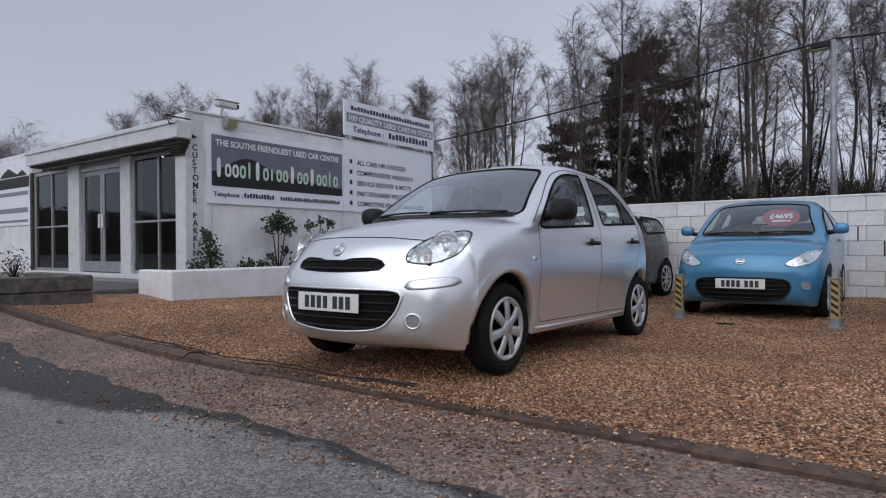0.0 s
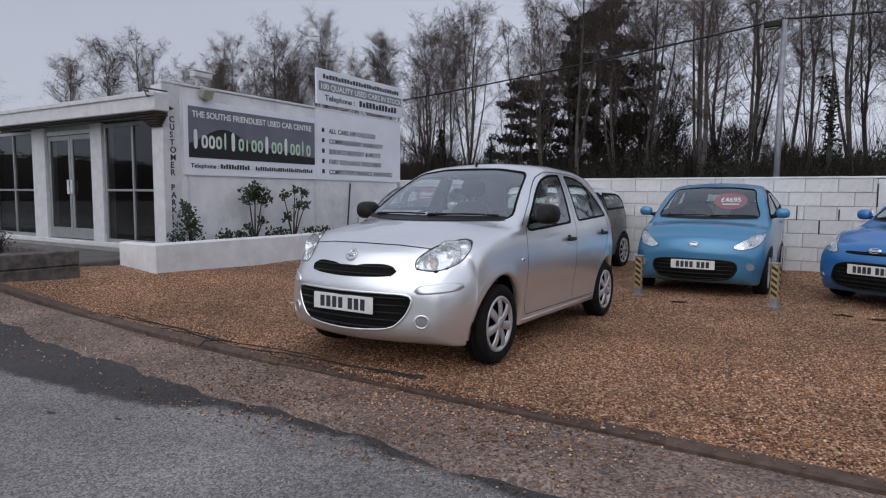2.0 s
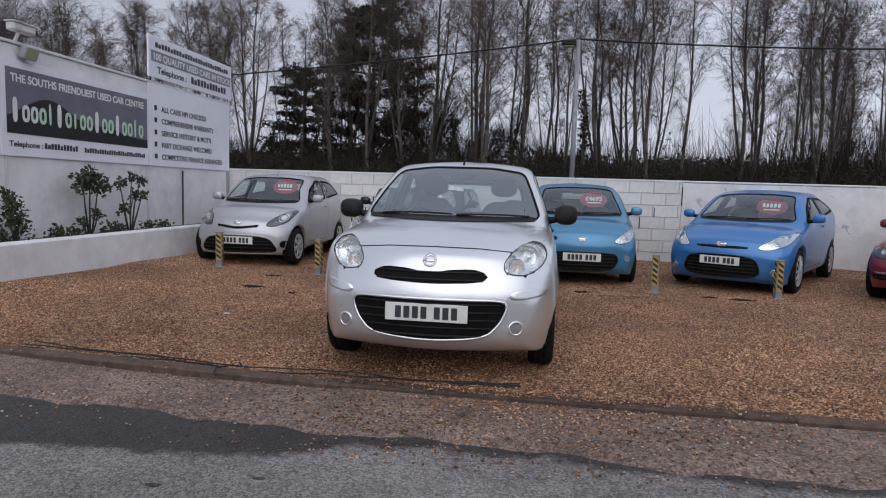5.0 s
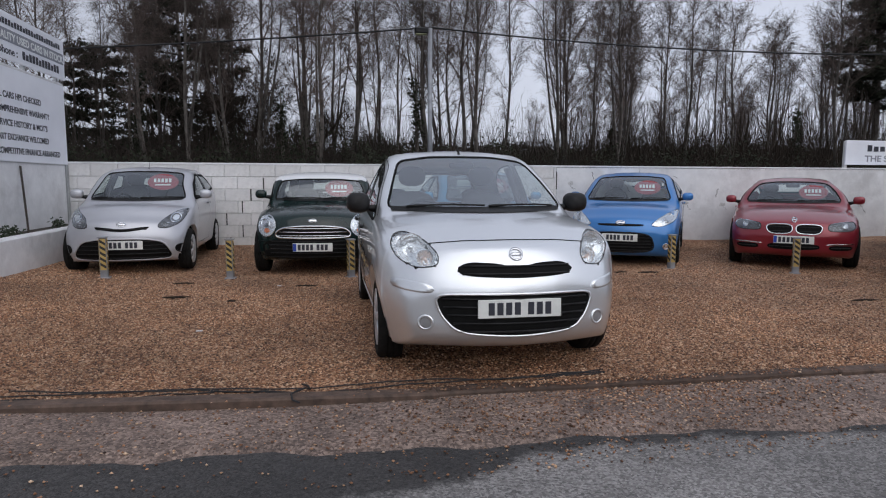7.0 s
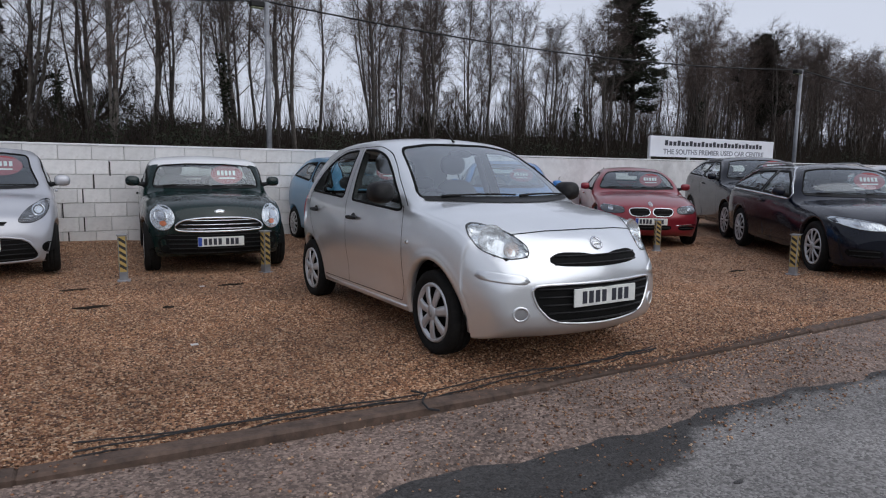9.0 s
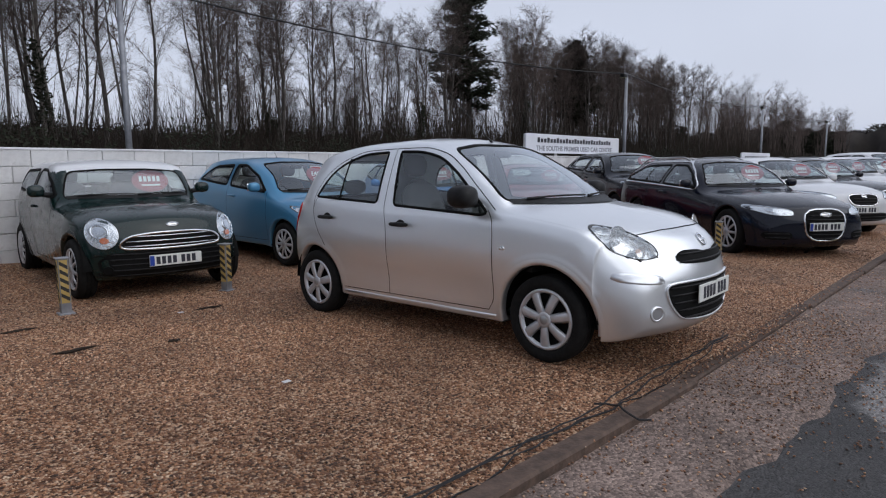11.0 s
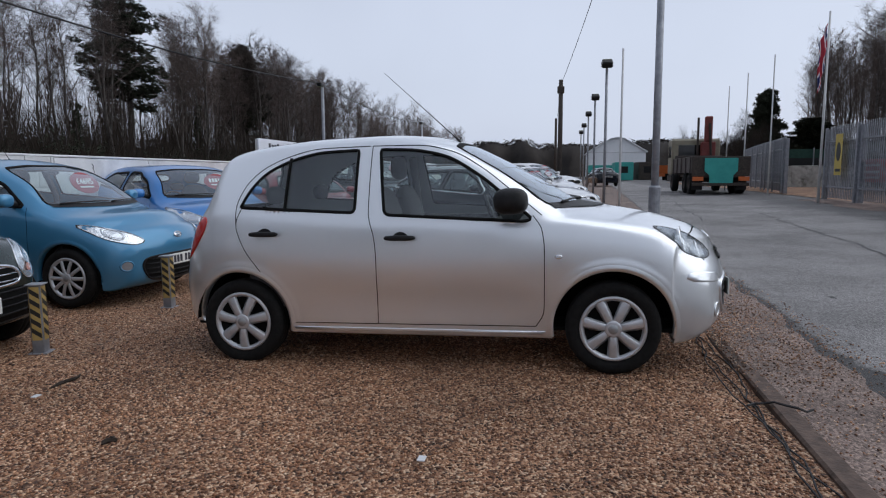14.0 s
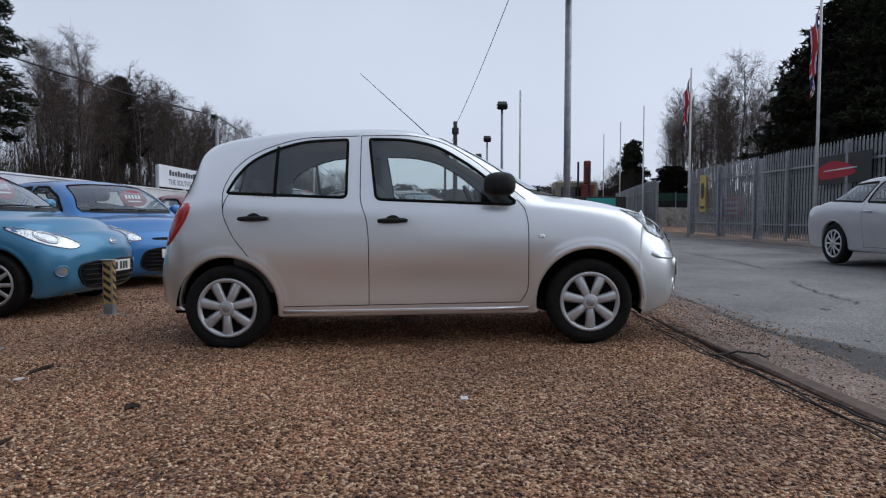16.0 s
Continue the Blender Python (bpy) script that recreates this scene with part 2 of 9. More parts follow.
def damp_edge(m):
    """A damp, darker and smoother band of road along the strip's edge, with a ragged drying rim."""
    t = m.node_tree
    b = t.nodes["Principled BSDF"]
    co = t.nodes.new("ShaderNodeTexCoord")
    sx = t.nodes.new("ShaderNodeSeparateXYZ")
    t.links.new(co.outputs["Object"], sx.inputs[0])
    def calc(op, a, c, third=None):
        n = t.nodes.new("ShaderNodeMath")
        n.operation = op
        for k, v in enumerate((a, c, third)):
            if v is None:
                continue
            if isinstance(v, (int, float)):
                n.inputs[k].default_value = v
            else:
                t.links.new(v, n.inputs[k])
        return n.outputs[0]
    dist = calc("SUBTRACT", calc("MULTIPLY_ADD", sx.outputs["X"], -0.042, -2.76), sx.outputs["Y"])
    along = calc("MULTIPLY_ADD", sx.outputs["X"], 1 / 14.0, 6.0 / 14.0)
    r = t.nodes.new("ShaderNodeValToRGB")
    els = r.color_ramp.elements
    reach = ((-6.0, 0.05), (-4.6, 0.12), (-3.8, 0.45), (-3.0, 0.58), (-1.9, 0.55), (-1.2, 0.47), (-0.6, 0.36), (-0.25, 0.16), (0.1, 0.09), (0.6, 0.06), (1.6, 0.11), (2.6, 0.08), (4.0, 0.05), (6.0, 0.06), (8.0, 0.02))
    for k, (x, w) in enumerate(reach):
        if 0 < k < len(reach) - 1:
            els.new((x + 6) / 14).color = (w, w, w, 1)
    els[0].color, els[len(els) - 1].color = (0.05, 0.05, 0.05, 1), (0.02, 0.02, 0.02, 1)
    t.links.new(along, r.inputs["Fac"])
    n1 = node(t, "ShaderNodeTexNoise", Scale=3.2, Detail=9.0, Roughness=0.68)
    t.links.new(co.outputs["Object"], n1.inputs["Vector"])
    ragged = calc("MULTIPLY_ADD", n1.outputs["Fac"], 0.40, -0.20)
    gap = calc("SUBTRACT", calc("ADD", r.outputs["Color"], ragged), dist)
    mask = node(t, "ShaderNodeMapRange", From_Min=-0.02, From_Max=0.05)
    t.links.new(gap, mask.inputs["Value"])
    far = node(t, "ShaderNodeMapRange", From_Min=0.0, From_Max=0.5, To_Max=0.6)   # damp by the fence, with the shade there put into the colour too
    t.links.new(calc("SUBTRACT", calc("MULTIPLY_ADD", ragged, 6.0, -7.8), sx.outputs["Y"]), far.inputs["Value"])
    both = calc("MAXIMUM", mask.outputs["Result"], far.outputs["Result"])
    base = b.inputs["Base Color"].links[0].from_socket
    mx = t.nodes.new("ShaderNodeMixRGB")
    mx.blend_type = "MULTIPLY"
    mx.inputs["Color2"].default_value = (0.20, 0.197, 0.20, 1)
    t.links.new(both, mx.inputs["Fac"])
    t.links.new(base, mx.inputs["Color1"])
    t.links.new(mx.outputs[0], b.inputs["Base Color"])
    rough = b.inputs["Roughness"].links[0].from_socket
    t.links.new(calc("MULTIPLY_ADD", both, -0.12, rough), b.inputs["Roughness"])


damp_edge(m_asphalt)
m_damp = ground_mat("damp_asphalt", [(0.018, 0.017, 0.017), (0.036, 0.034, 0.034), (0.07, 0.066, 0.064)], 95, 2.6, 0.55, 0.6, None, 0.55)
m_strip = ground_mat("old_concrete", [(0.088, 0.063, 0.053), (0.182, 0.131, 0.109), (0.325, 0.242, 0.20)], 80, 1.4, 0.82, 0.7, (0.8, 0.6, 0.45), 0.4)
m_timber = surf("weathered_timber", (0.040, 0.026, 0.020), (0.12, 0.078, 0.058), 14, 0.8, 0, 0.5, 40, vary=0.2)
m_sleeper = surf("grey_timber", (0.035, 0.031, 0.029), (0.135, 0.122, 0.112), 9, 0.85, 0, 0.6, 30, vary=0.15)
m_render = surf("white_render", (0.66, 0.665, 0.68), (0.80, 0.805, 0.82), 4, 0.75, 0, 0.15, 60, stain=(0.55, 0.55, 0.56), stain_scale=1.1)
m_block = surf("white_painted_block", (0.64, 0.635, 0.635), (0.80, 0.795, 0.795), 7, 0.8, 0, 0.4, 90, vary=0.09, stain=(0.42, 0.40, 0.37), stain_scale=1.6)
m_mortar = surf("painted_mortar", (0.44, 0.44, 0.44), (0.62, 0.62, 0.62), 12, 0.9, 0, 0.4, 70)
m_crack = plain("crack_dark", (0.02, 0.018, 0.016), 0.95)
m_signwhite = surf("sign_white", (0.74, 0.76, 0.82), (0.82, 0.84, 0.90), 2, 0.45, 0, 0.03, 60)
m_signpurple = surf("sign_slate", (0.13, 0.135, 0.18), (0.17, 0.175, 0.22), 3, 0.45)
m_signgrey = surf("sign_grey", (0.20, 0.21, 0.25), (0.25, 0.26, 0.30), 3, 0.5)
m_black = plain("sign_black", (0.012, 0.013, 0.014), 0.5)
m_ink = plain("dark_lettering", (0.03, 0.032, 0.045), 0.5)
m_greenletter = plain("pale_green_lettering", (0.50, 0.68, 0.53), 0.5)
m_whiteletter = plain("white_lettering", (0.74, 0.76, 0.76), 0.5)
m_frame = surf("white_painted_frame", (0.54, 0.545, 0.56), (0.68, 0.685, 0.70), 6, 0.5, 0, 0.1, 80)
m_alu = surf("grey_aluminium", (0.35, 0.36, 0.37), (0.45, 0.46, 0.47), 6, 0.4, 0.6)
m_paving = surf("dark_paving", (0.07, 0.068, 0.066), (0.14, 0.135, 0.13), 3, 0.8, 0, 0.3, 40)
m_galv = surf("galvanised_steel", (0.20, 0.21, 0.23), (0.34, 0.35, 0.38), 9, 0.5, 0.5, 0.1, 50, vary=0.12)
m_polewhite = surf("white_pole", (0.5, 0.5, 0.5), (0.66, 0.66, 0.66), 6, 0.5)
m_darkpole = surf("creosoted_pole", (0.025, 0.02, 0.018), (0.07, 0.055, 0.045), 12, 0.85, 0, 0.4, 30)
m_shopglass = glass("shop_glass", (0.50, 0.50, 0.48), 0.045)
m_carglass = glass("car_glass", (0.84, 0.90, 0.88), 0.10)
m_screen = glass("windscreen_glass", (0.86, 0.94, 0.93), 0.30)
m_screen2 = glass("plain_windscreen_glass", (0.82, 0.91, 0.90), 0.16)
m_darkglass = glass("rear_car_glass", (0.30, 0.34, 0.34), 0.06)
m_lens = glass("clear_lens", (0.93, 0.95, 0.96), 0.03)
m_lampbowl = surf("lamp_reflector", (0.72, 0.74, 0.76), (0.96, 0.97, 0.98), 22, 0.18, 0.75, 0.7, 26)
m_amber = plain("amber_lens", (0.84, 0.66, 0.58), 0.25, 0.3, 0.6)
m_orangelens = plain("orange_lens", (0.62, 0.20, 0.10), 0.2, 0.0, 0.6)
m_greylamp = surf("smoked_lamp_housing", (0.05, 0.05, 0.055), (0.16, 0.16, 0.17), 12, 0.3, 0.3)
m_redlens = plain("red_lens", (0.42, 0.012, 0.012), 0.15, 0, 0.8)
m_tyre = surf("tyre_rubber", (0.006, 0.006, 0.006), (0.015, 0.0145, 0.014), 30, 0.85, 0, 0.3, 90, spec=0.2)
m_fogblank = surf("grey_lamp_blank", (0.30, 0.30, 0.31), (0.38, 0.38, 0.39), 12, 0.35, 0.4)
m_hub = surf("silver_hubcap", (0.50, 0.51, 0.53), (0.64, 0.65, 0.67), 9, 0.35, 0.55, 0.05, 60)
m_blackplastic = surf("black_plastic", (0.006, 0.006, 0.0065), (0.016, 0.016, 0.017), 20, 0.5, 0, 0.25, 160, spec=0.28)
m_gloss = plain("gloss_black", (0.012, 0.012, 0.013), 0.2, 0, 0.5)
m_cloth = surf("dark_seat_cloth", (0.07, 0.07, 0.074), (0.14, 0.14, 0.147), 40, 0.9, 0, 0.3, 150)
m_dash = surf("dashboard_plastic", (0.06, 0.06, 0.063), (0.11, 0.11, 0.115), 20, 0.7, 0, 0.2, 120)
m_chrome = plain("chrome", (0.75, 0.76, 0.78), 0.12, 1.0)
m_plate = plain("plate_white", (0.72, 0.73, 0.70), 0.4)
m_plateblue = plain("plate_blue", (0.02, 0.06, 0.35), 0.4)
m_redcard = plain("red_price_card", (0.30, 0.045, 0.06), 0.5)
m_seal = surf("rubber_seal", (0.003, 0.003, 0.003), (0.006, 0.006, 0.006), 20, 0.75, spec=0.15)
m_silver = paint("silver_paint", (0.86, 0.885, 0.91), 0.80, 0.28, 0.03, 1.0)
m_soil = surf("dark_soil", (0.02, 0.015, 0.01), (0.05, 0.038, 0.028), 20, 0.95, 0, 0.8, 40)
m_kablue = paint("light_blue_paint", (0.052, 0.235, 0.42), 0.35, 0.3, 0.08)
m_fiblue = paint("vivid_blue_paint", (0.03, 0.19, 0.50), 0.3, 0.3, 0.06)
m_green = paint("dark_green_paint", (0.004, 0.016, 0.015), 0.0, 0.22, 0.005, 0.7, 0.15)
m_red = paint("dark_red_paint", (0.24, 0.010, 0.022), 0.3, 0.28, 0.06)
m_navy = paint("black_blue_paint", (0.004, 0.006, 0.014), 0.0, 0.2, 0.005, 0.6, 0.12)
m_slate = paint("dark_grey_paint", (0.006, 0.008, 0.014), 0.0, 0.2, 0.005, 0.6, 0.12)
m_whitecar = paint("white_paint", (0.70, 0.71, 0.73), 0.0, 0.3, 0.08)
m_silver2 = paint("pale_silver_paint", (0.50, 0.51, 0.55), 0.5, 0.33, 0.12)
m_bluegrey = paint("blue_grey_paint", (0.10, 0.14, 0.20), 0.4, 0.3, 0.1)
m_leaf = surf("dark_green_leaf", (0.013, 0.024, 0.011), (0.040, 0.062, 0.026), 12, 0.5, 0, 0.1, 60)
m_ivy = surf("ivy_and_needles", (0.011, 0.014, 0.009), (0.032, 0.036, 0.022), 6, 0.8, spec=0.15)
m_bark = surf("birch_bark", (0.026, 0.021, 0.018), (0.12, 0.106, 0.096), 3.5, 0.85, 0, 0.4, 20, vary=0.35)
m_twig = surf("birch_twig", (0.056, 0.041, 0.035), (0.120, 0.090, 0.079), 2, 0.9, vary=0.3)
m_brush = surf("brown_brush", (0.012, 0.008, 0.006), (0.038, 0.026, 0.018), 2, 0.95)
m_hill = surf("far_winter_wood", (0.014, 0.011, 0.010), (0.036, 0.029, 0.024), 0.25, 0.95, 0, 0.8, 0.8)
m_teal = surf("teal_paint", (0.03, 0.30, 0.27), (0.05, 0.38, 0.34), 2, 0.5)
m_rustred = surf("red_crane_paint", (0.13, 0.022, 0.018), (0.20, 0.036, 0.03), 4, 0.5)
m_brownsteel = surf("rusty_tipper_steel", (0.04, 0.032, 0.030), (0.09, 0.07, 0.064), 2, 0.7, 0, 0.2, 20)
m_tarp = surf("white_sheeting", (0.70, 0.72, 0.74), (0.82, 0.83, 0.85), 0.6, 0.6)
m_yellow = surf("faded_yellow", (0.40, 0.27, 0.07), (0.52, 0.38, 0.14), 8, 0.6)
m_stripe = plain("stripe_black", (0.018, 0.017, 0.016), 0.6)
m_signyellow = surf("sign_yellow", (0.46, 0.34, 0.06), (0.58, 0.44, 0.10), 5, 0.55)
m_yardwall = surf("stained_yard_concrete", (0.34, 0.34, 0.32), (0.58, 0.58, 0.55), 3, 0.85, 0, 0.3, 30, stain=(0.16, 0.16, 0.14), stain_scale=1.4)
m_netgreen = surf("green_netting", (0.012, 0.045, 0.035), (0.025, 0.075, 0.055), 6, 0.8, 0, 0.3, 40)
m_cream = surf("cream_paint", (0.20, 0.18, 0.13), (0.30, 0.27, 0.20), 4, 0.55)
m_orange = plain("orange_paint", (0.55, 0.13, 0.03), 0.5)
m_flagred = plain("flag_red", (0.42, 0.03, 0.05), 0.8)
m_flagblue = plain("flag_blue", (0.02, 0.03, 0.14), 0.8)
m_flagwhite = plain("flag_white", (0.65, 0.65, 0.67), 0.8)
m_wire = plain("cable_black", (0.015, 0.015, 0.017), 0.7)
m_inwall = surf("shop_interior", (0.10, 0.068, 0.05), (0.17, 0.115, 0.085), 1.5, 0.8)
m_water = surf("puddle_water", (0.016, 0.016, 0.017), (0.03, 0.03, 0.032), 3, 0.05, spec=0.4)
m_bulb = bpy.data.materials.new("lit_bulb")
m_bulb.use_nodes = True
m_bulb.node_tree.nodes["Principled BSDF"].inputs["Emission Color"].default_value = (1, 0.85, 0.6, 1)
m_bulb.node_tree.nodes["Principled BSDF"].inputs["Emission Strength"].default_value = 12
m_floodglass = plain("floodlight_glass", (0.45, 0.47, 0.30), 0.15, 0.3)
m_concrete = surf("grey_concrete", (0.22, 0.22, 0.22), (0.32, 0.32, 0.31), 5, 0.85, 0, 0.3, 40)

# ---- mesh helpers ----
class Geo:
    """Collects vertices and faces of one mesh."""

    def __init__(self):
        self.v, self.f = [], []

    def add(self, verts, faces):
        o = len(self.v)
        self.v.extend(tuple(p) for p in verts)
        self.f.extend(tuple(i + o for i in f) for f in faces)
        return self

    def box(self, x0, x1, y0, y1, z0, z1, b=0.004, m=None):
        """A box with chamfered edges, between two corners."""
        c = ((x0 + x1) / 2, (y0 + y1) / 2, (z0 + z1) / 2)
        h = (abs(x1 - x0) / 2, abs(y1 - y0) / 2, abs(z1 - z0) / 2)
        b = min(b, min(h) * 0.9)
        ids, verts = {}, []
        for ax in range(3):
            for sx in (-1, 1):
                for sy in (-1, 1):
                    for sz in (-1, 1):
                        s = (sx, sy, sz)
                        p = [c[k] + s[k] * (h[k] - (0 if k == ax else b)) for k in range(3)]
                        ids[(ax, s)] = len(verts)
                        verts.append(Vector(p) if m is None else m @ Vector(p))
        faces = []
        for ax in range(3):
            u, w = (ax + 1) % 3, (ax + 2) % 3
            for sg in (-1, 1):
                quad = []
                for a, d in ((-1, -1), (1, -1), (1, 1), (-1, 1)):
                    s = [0, 0, 0]
                    s[ax], s[u], s[w] = sg, a, d
                    quad.append(ids[(ax, tuple(s))])
                faces.append(quad if sg > 0 else quad[::-1])
            for a in (-1, 1):
                for d in (-1, 1):
                    e = []
                    for k in (-1, 1):
                        s = [0, 0, 0]
                        s[ax], s[u], s[w] = k, a, d
                        e.append((ids[(u, tuple(s))], ids[(w, tuple(s))]))
                    q = [e[0][0], e[1][0], e[1][1], e[0][1]]
                    faces.append(q if a * d < 0 else q[::-1])
        for sx in (-1, 1):
            for sy in (-1, 1):
                for sz in (-1, 1):
                    s = (sx, sy, sz)
                    tri = [ids[(0, s)], ids[(1, s)], ids[(2, s)]]
                    faces.append(tri if sx * sy * sz > 0 else tri[::-1])
        return self.add(verts, faces)

    def tube(self, pts, radii, n=8, caps=True):
        """A tube along points, with a radius at each."""
        pts = [Vector(p) for p in pts]
        if not hasattr(radii, "__len__"):
            radii = [radii] * len(pts)
        rings, up = [], None
        for i, p in enumerate(pts):
            d = (pts[min(i + 1, len(pts) - 1)] - pts[max(i - 1, 0)]).normalized()
            if up is None:
                up = d.orthogonal().normalized()
            up = (up - d * up.dot(d)).normalized()
            sd = d.cross(up)
            rings.append([p + (up * math.cos(2 * math.pi * k / n) + sd * math.sin(2 * math.pi * k / n)) * radii[i] for k in range(n)])
        verts = [q for r in rings for q in r]
        faces = [(i * n + k, i * n + (k + 1) % n, (i + 1) * n + (k + 1) % n, (i + 1) * n + k) for i in range(len(pts) - 1) for k in range(n)]
        if caps:
            faces += [tuple(range(n))[::-1], tuple((len(pts) - 1) * n + k for k in range(n))]
        return self.add(verts, faces)

    def lathe(self, prof, n=32, m=None, close=False):
        """Turns a profile of (radius, height) round z."""
        verts = []
        for r, h in prof:
            for k in range(n):
                a = 2 * math.pi * k / n
                p = Vector((r * math.cos(a), r * math.sin(a), h))
                verts.append(p if m is None else m @ p)
        faces = []
        for i in range(len(prof) - (0 if close else 1)):
            j = (i + 1) % len(prof)
            faces += [(i * n + k, i * n + (k + 1) % n, j * n + (k + 1) % n, j * n + k) for k in range(n)]
        return self.add(verts, faces)

    def prism(self, outline, d0, d1, axis="y"):
        """A flat outline given depth along an axis: (a, b) are the other two axes in order."""
        def put(a, b, d):
            return {"x": (d, a, b), "y": (a, d, b), "z": (a, b, d)}[axis]
        n = len(outline)
        verts = [put(a, b, d0) for a, b in outline] + [put(a, b, d1) for a, b in outline]
        faces = [tuple(range(n)), tuple(range(2 * n - 1, n - 1, -1))] + [(i, i + n, (i + 1) % n + n, (i + 1) % n) for i in range(n)]
        return self.add(verts, faces)

    def mesh(self, name, smooth=False):
        me = bpy.data.meshes.new(name)
        me.from_pydata(self.v, [], self.f)
        me.update()
        if smooth:
            me.shade_smooth()
        return me


def fixed(me):
    """Makes all normals point outward."""
    bm = bmesh.new()
    bm.from_mesh(me)
    bmesh.ops.recalc_face_normals(bm, faces=bm.faces)
    bm.to_mesh(me)
    bm.free()
    return me


def part(name, geo, material, parent=None, label="", smooth=False, fix=True):
    """One mesh object, under a thing or a part."""
    me = geo if isinstance(geo, bpy.types.Mesh) else geo.mesh(name, smooth)
    if fix and not isinstance(geo, bpy.types.Mesh):
        fixed(me)
    if not me.materials:
        me.materials.append(material)
    ob = new(name, me)
    ob.parent = parent
    if label:
        ob["label"] = label
    return ob


def thing(name, label, category, m=None, group="", kind=""):
    ob = new(name)
    ob.empty_display_size = 0.2
    if m is not None:
        ob.matrix_world = m
    return tagged(ob, label, category, group, kind)


def ramp01(v, a, b):
    t = np.clip((v - a) / (b - a), 0, 1)
    return t * t * (3 - 2 * t)


def ground_z(x, y):
    """Height of the yard: nearly level, rising to the office and across the road."""
    x, y = np.asarray(x, float), np.asarray(y, float)
    u = np.clip(-0.8 - x, 0, 5.0)
    z = 0.0095 * u * u * np.clip(1 - 0.06 * (y + 2), 0.55, 1.0)
    z = z + 0.045 * ramp01(-y, -1.3, 1.8) - 0.012
    z = z + 0.032 * np.clip(-3.2 - y, 0, 7) * ramp01(x, -6, 4) + 0.008 * np.clip(x - 8, 0, 30) * (1 - 0.6 * ramp01(-y, 3, 7))
    return z


def gz(x, y):
    return float(ground_z(x, y))


def sheet(xs, ys, zf):
    """A grid of quads over xs and ys at heights zf(x, y)."""
    g = Geo()
    X, Y = np.meshgrid(xs, ys)
    Z = zf(X, Y)
    nx, ny = len(xs), len(ys)
    g.v = list(zip(X.ravel().tolist(), Y.ravel().tolist(), Z.ravel().tolist()))
    g.f = [(j * nx + i, j * nx + i + 1, (j + 1) * nx + i + 1, (j + 1) * nx + i) for j in range(ny - 1) for i in range(nx - 1)]
    return g


def words(text, size, material, m, parent, name="lettering", width=None, depth=0.002):
    """Raised lettering in the built-in font, turned into a mesh; width squeezes it to a length."""
    cu = bpy.data.curves.new(name, "FONT")
    cu.body, cu.size, cu.extrude = text, size, depth
    cu.offset = size * 0.022
    tmp = new(name, cu)
    bpy.context.view_layer.update()
    me = bpy.data.meshes.new_from_object(tmp.evaluated_get(bpy.context.evaluated_depsgraph_get()))
    bpy.data.objects.remove(tmp)
    bpy.data.curves.remove(cu)
    if width and len(me.vertices):
        xs = [v.co.x for v in me.vertices]
        k = width / max(1e-6, max(xs) - min(xs))
        for v in me.vertices:
            v.co.x *= k
    me.materials.clear()
    me.materials.append(material)
    ob = new(name, me)
    ob.parent = parent
    ob.matrix_local = m
    return ob

# ---- cars ----
def pchip(xs, ys, x):
    """Smooth curve through given points, without overshoot."""
    xs, ys, x = np.array(xs, float), np.array(ys, float), np.asarray(x, float)
    h, d = np.diff(xs), np.diff(ys) / np.diff(xs)
    m = np.zeros(len(xs))
    m[0], m[-1] = d[0], d[-1]
    for i in range(1, len(xs) - 1):
        if d[i - 1] * d[i] > 0:
            w1, w2 = 2 * h[i] + h[i - 1], h[i] + 2 * h[i - 1]
            m[i] = (w1 + w2) / (w1 / d[i - 1] + w2 / d[i])
    i = np.clip(np.searchsorted(xs, x) - 1, 0, len(h) - 1)
    t = np.clip((x - xs[i]) / h[i], 0, 1)
    return (ys[i] * (1 + 2 * t) * (1 - t) ** 2 + h[i] * m[i] * t * (1 - t) ** 2
            + ys[i + 1] * t * t * (3 - 2 * t) + h[i] * m[i + 1] * t * t * (t - 1))


def curve(pairs, x):
    return pchip([p[0] for p in pairs], [p[1] for p in pairs], x)


def chaikin(P, times):
    for _ in range(times):
        a, b = P[:-1], P[1:]
        Q = np.empty((2 * len(a),) + P.shape[1:])
        Q[0::2], Q[1::2] = 0.75 * a + 0.25 * b, 0.25 * a + 0.75 * b
        P = np.concatenate([P[:1], Q, P[-1:]])
    return P


def rounded(poly, times=2, r=None):
    """A closed outline with its corners cut round; r limits the cut in metres."""
    P = np.array(poly, float)
    for _ in range(times):
        N = np.roll(P, -1, 0)
        L = np.linalg.norm(N - P, axis=1, keepdims=True)
        k = np.full_like(L, 0.2) if r is None else np.minimum(0.25, r / np.maximum(L, 1e-6))
        Q = np.empty((2 * len(P), 2))
        Q[0::2], Q[1::2] = P + k * (N - P), N - k * (N - P)
        P = Q
        r = None if r is None else r * 0.45
    return P


def smooth_line(pts, times=3):
    """An open line drawn smoothly through its points."""
    P = np.array(pts, float)
    t = np.arange(len(P))
    u = np.linspace(0, len(P) - 1, (len(P) - 1) * 6 + 1)
    return np.stack([pchip(t, P[:, 0], u), pchip(t, P[:, 1], u)], 1)


def dense(poly, step, closed=True):
    """An outline with points at even steps."""
    P = np.array(poly, float)
    if closed:
        P = np.concatenate([P, P[:1]])
    L = np.concatenate([[0], np.cumsum(np.linalg.norm(np.diff(P, axis=0), axis=1))])
    n = max(4, int(round(L[-1] / step)))
    s = np.linspace(0, L[-1], n + 1)
    Q = np.stack([np.interp(s, L, P[:, k]) for k in range(P.shape[1])], 1)
    return Q[:-1] if closed else Q


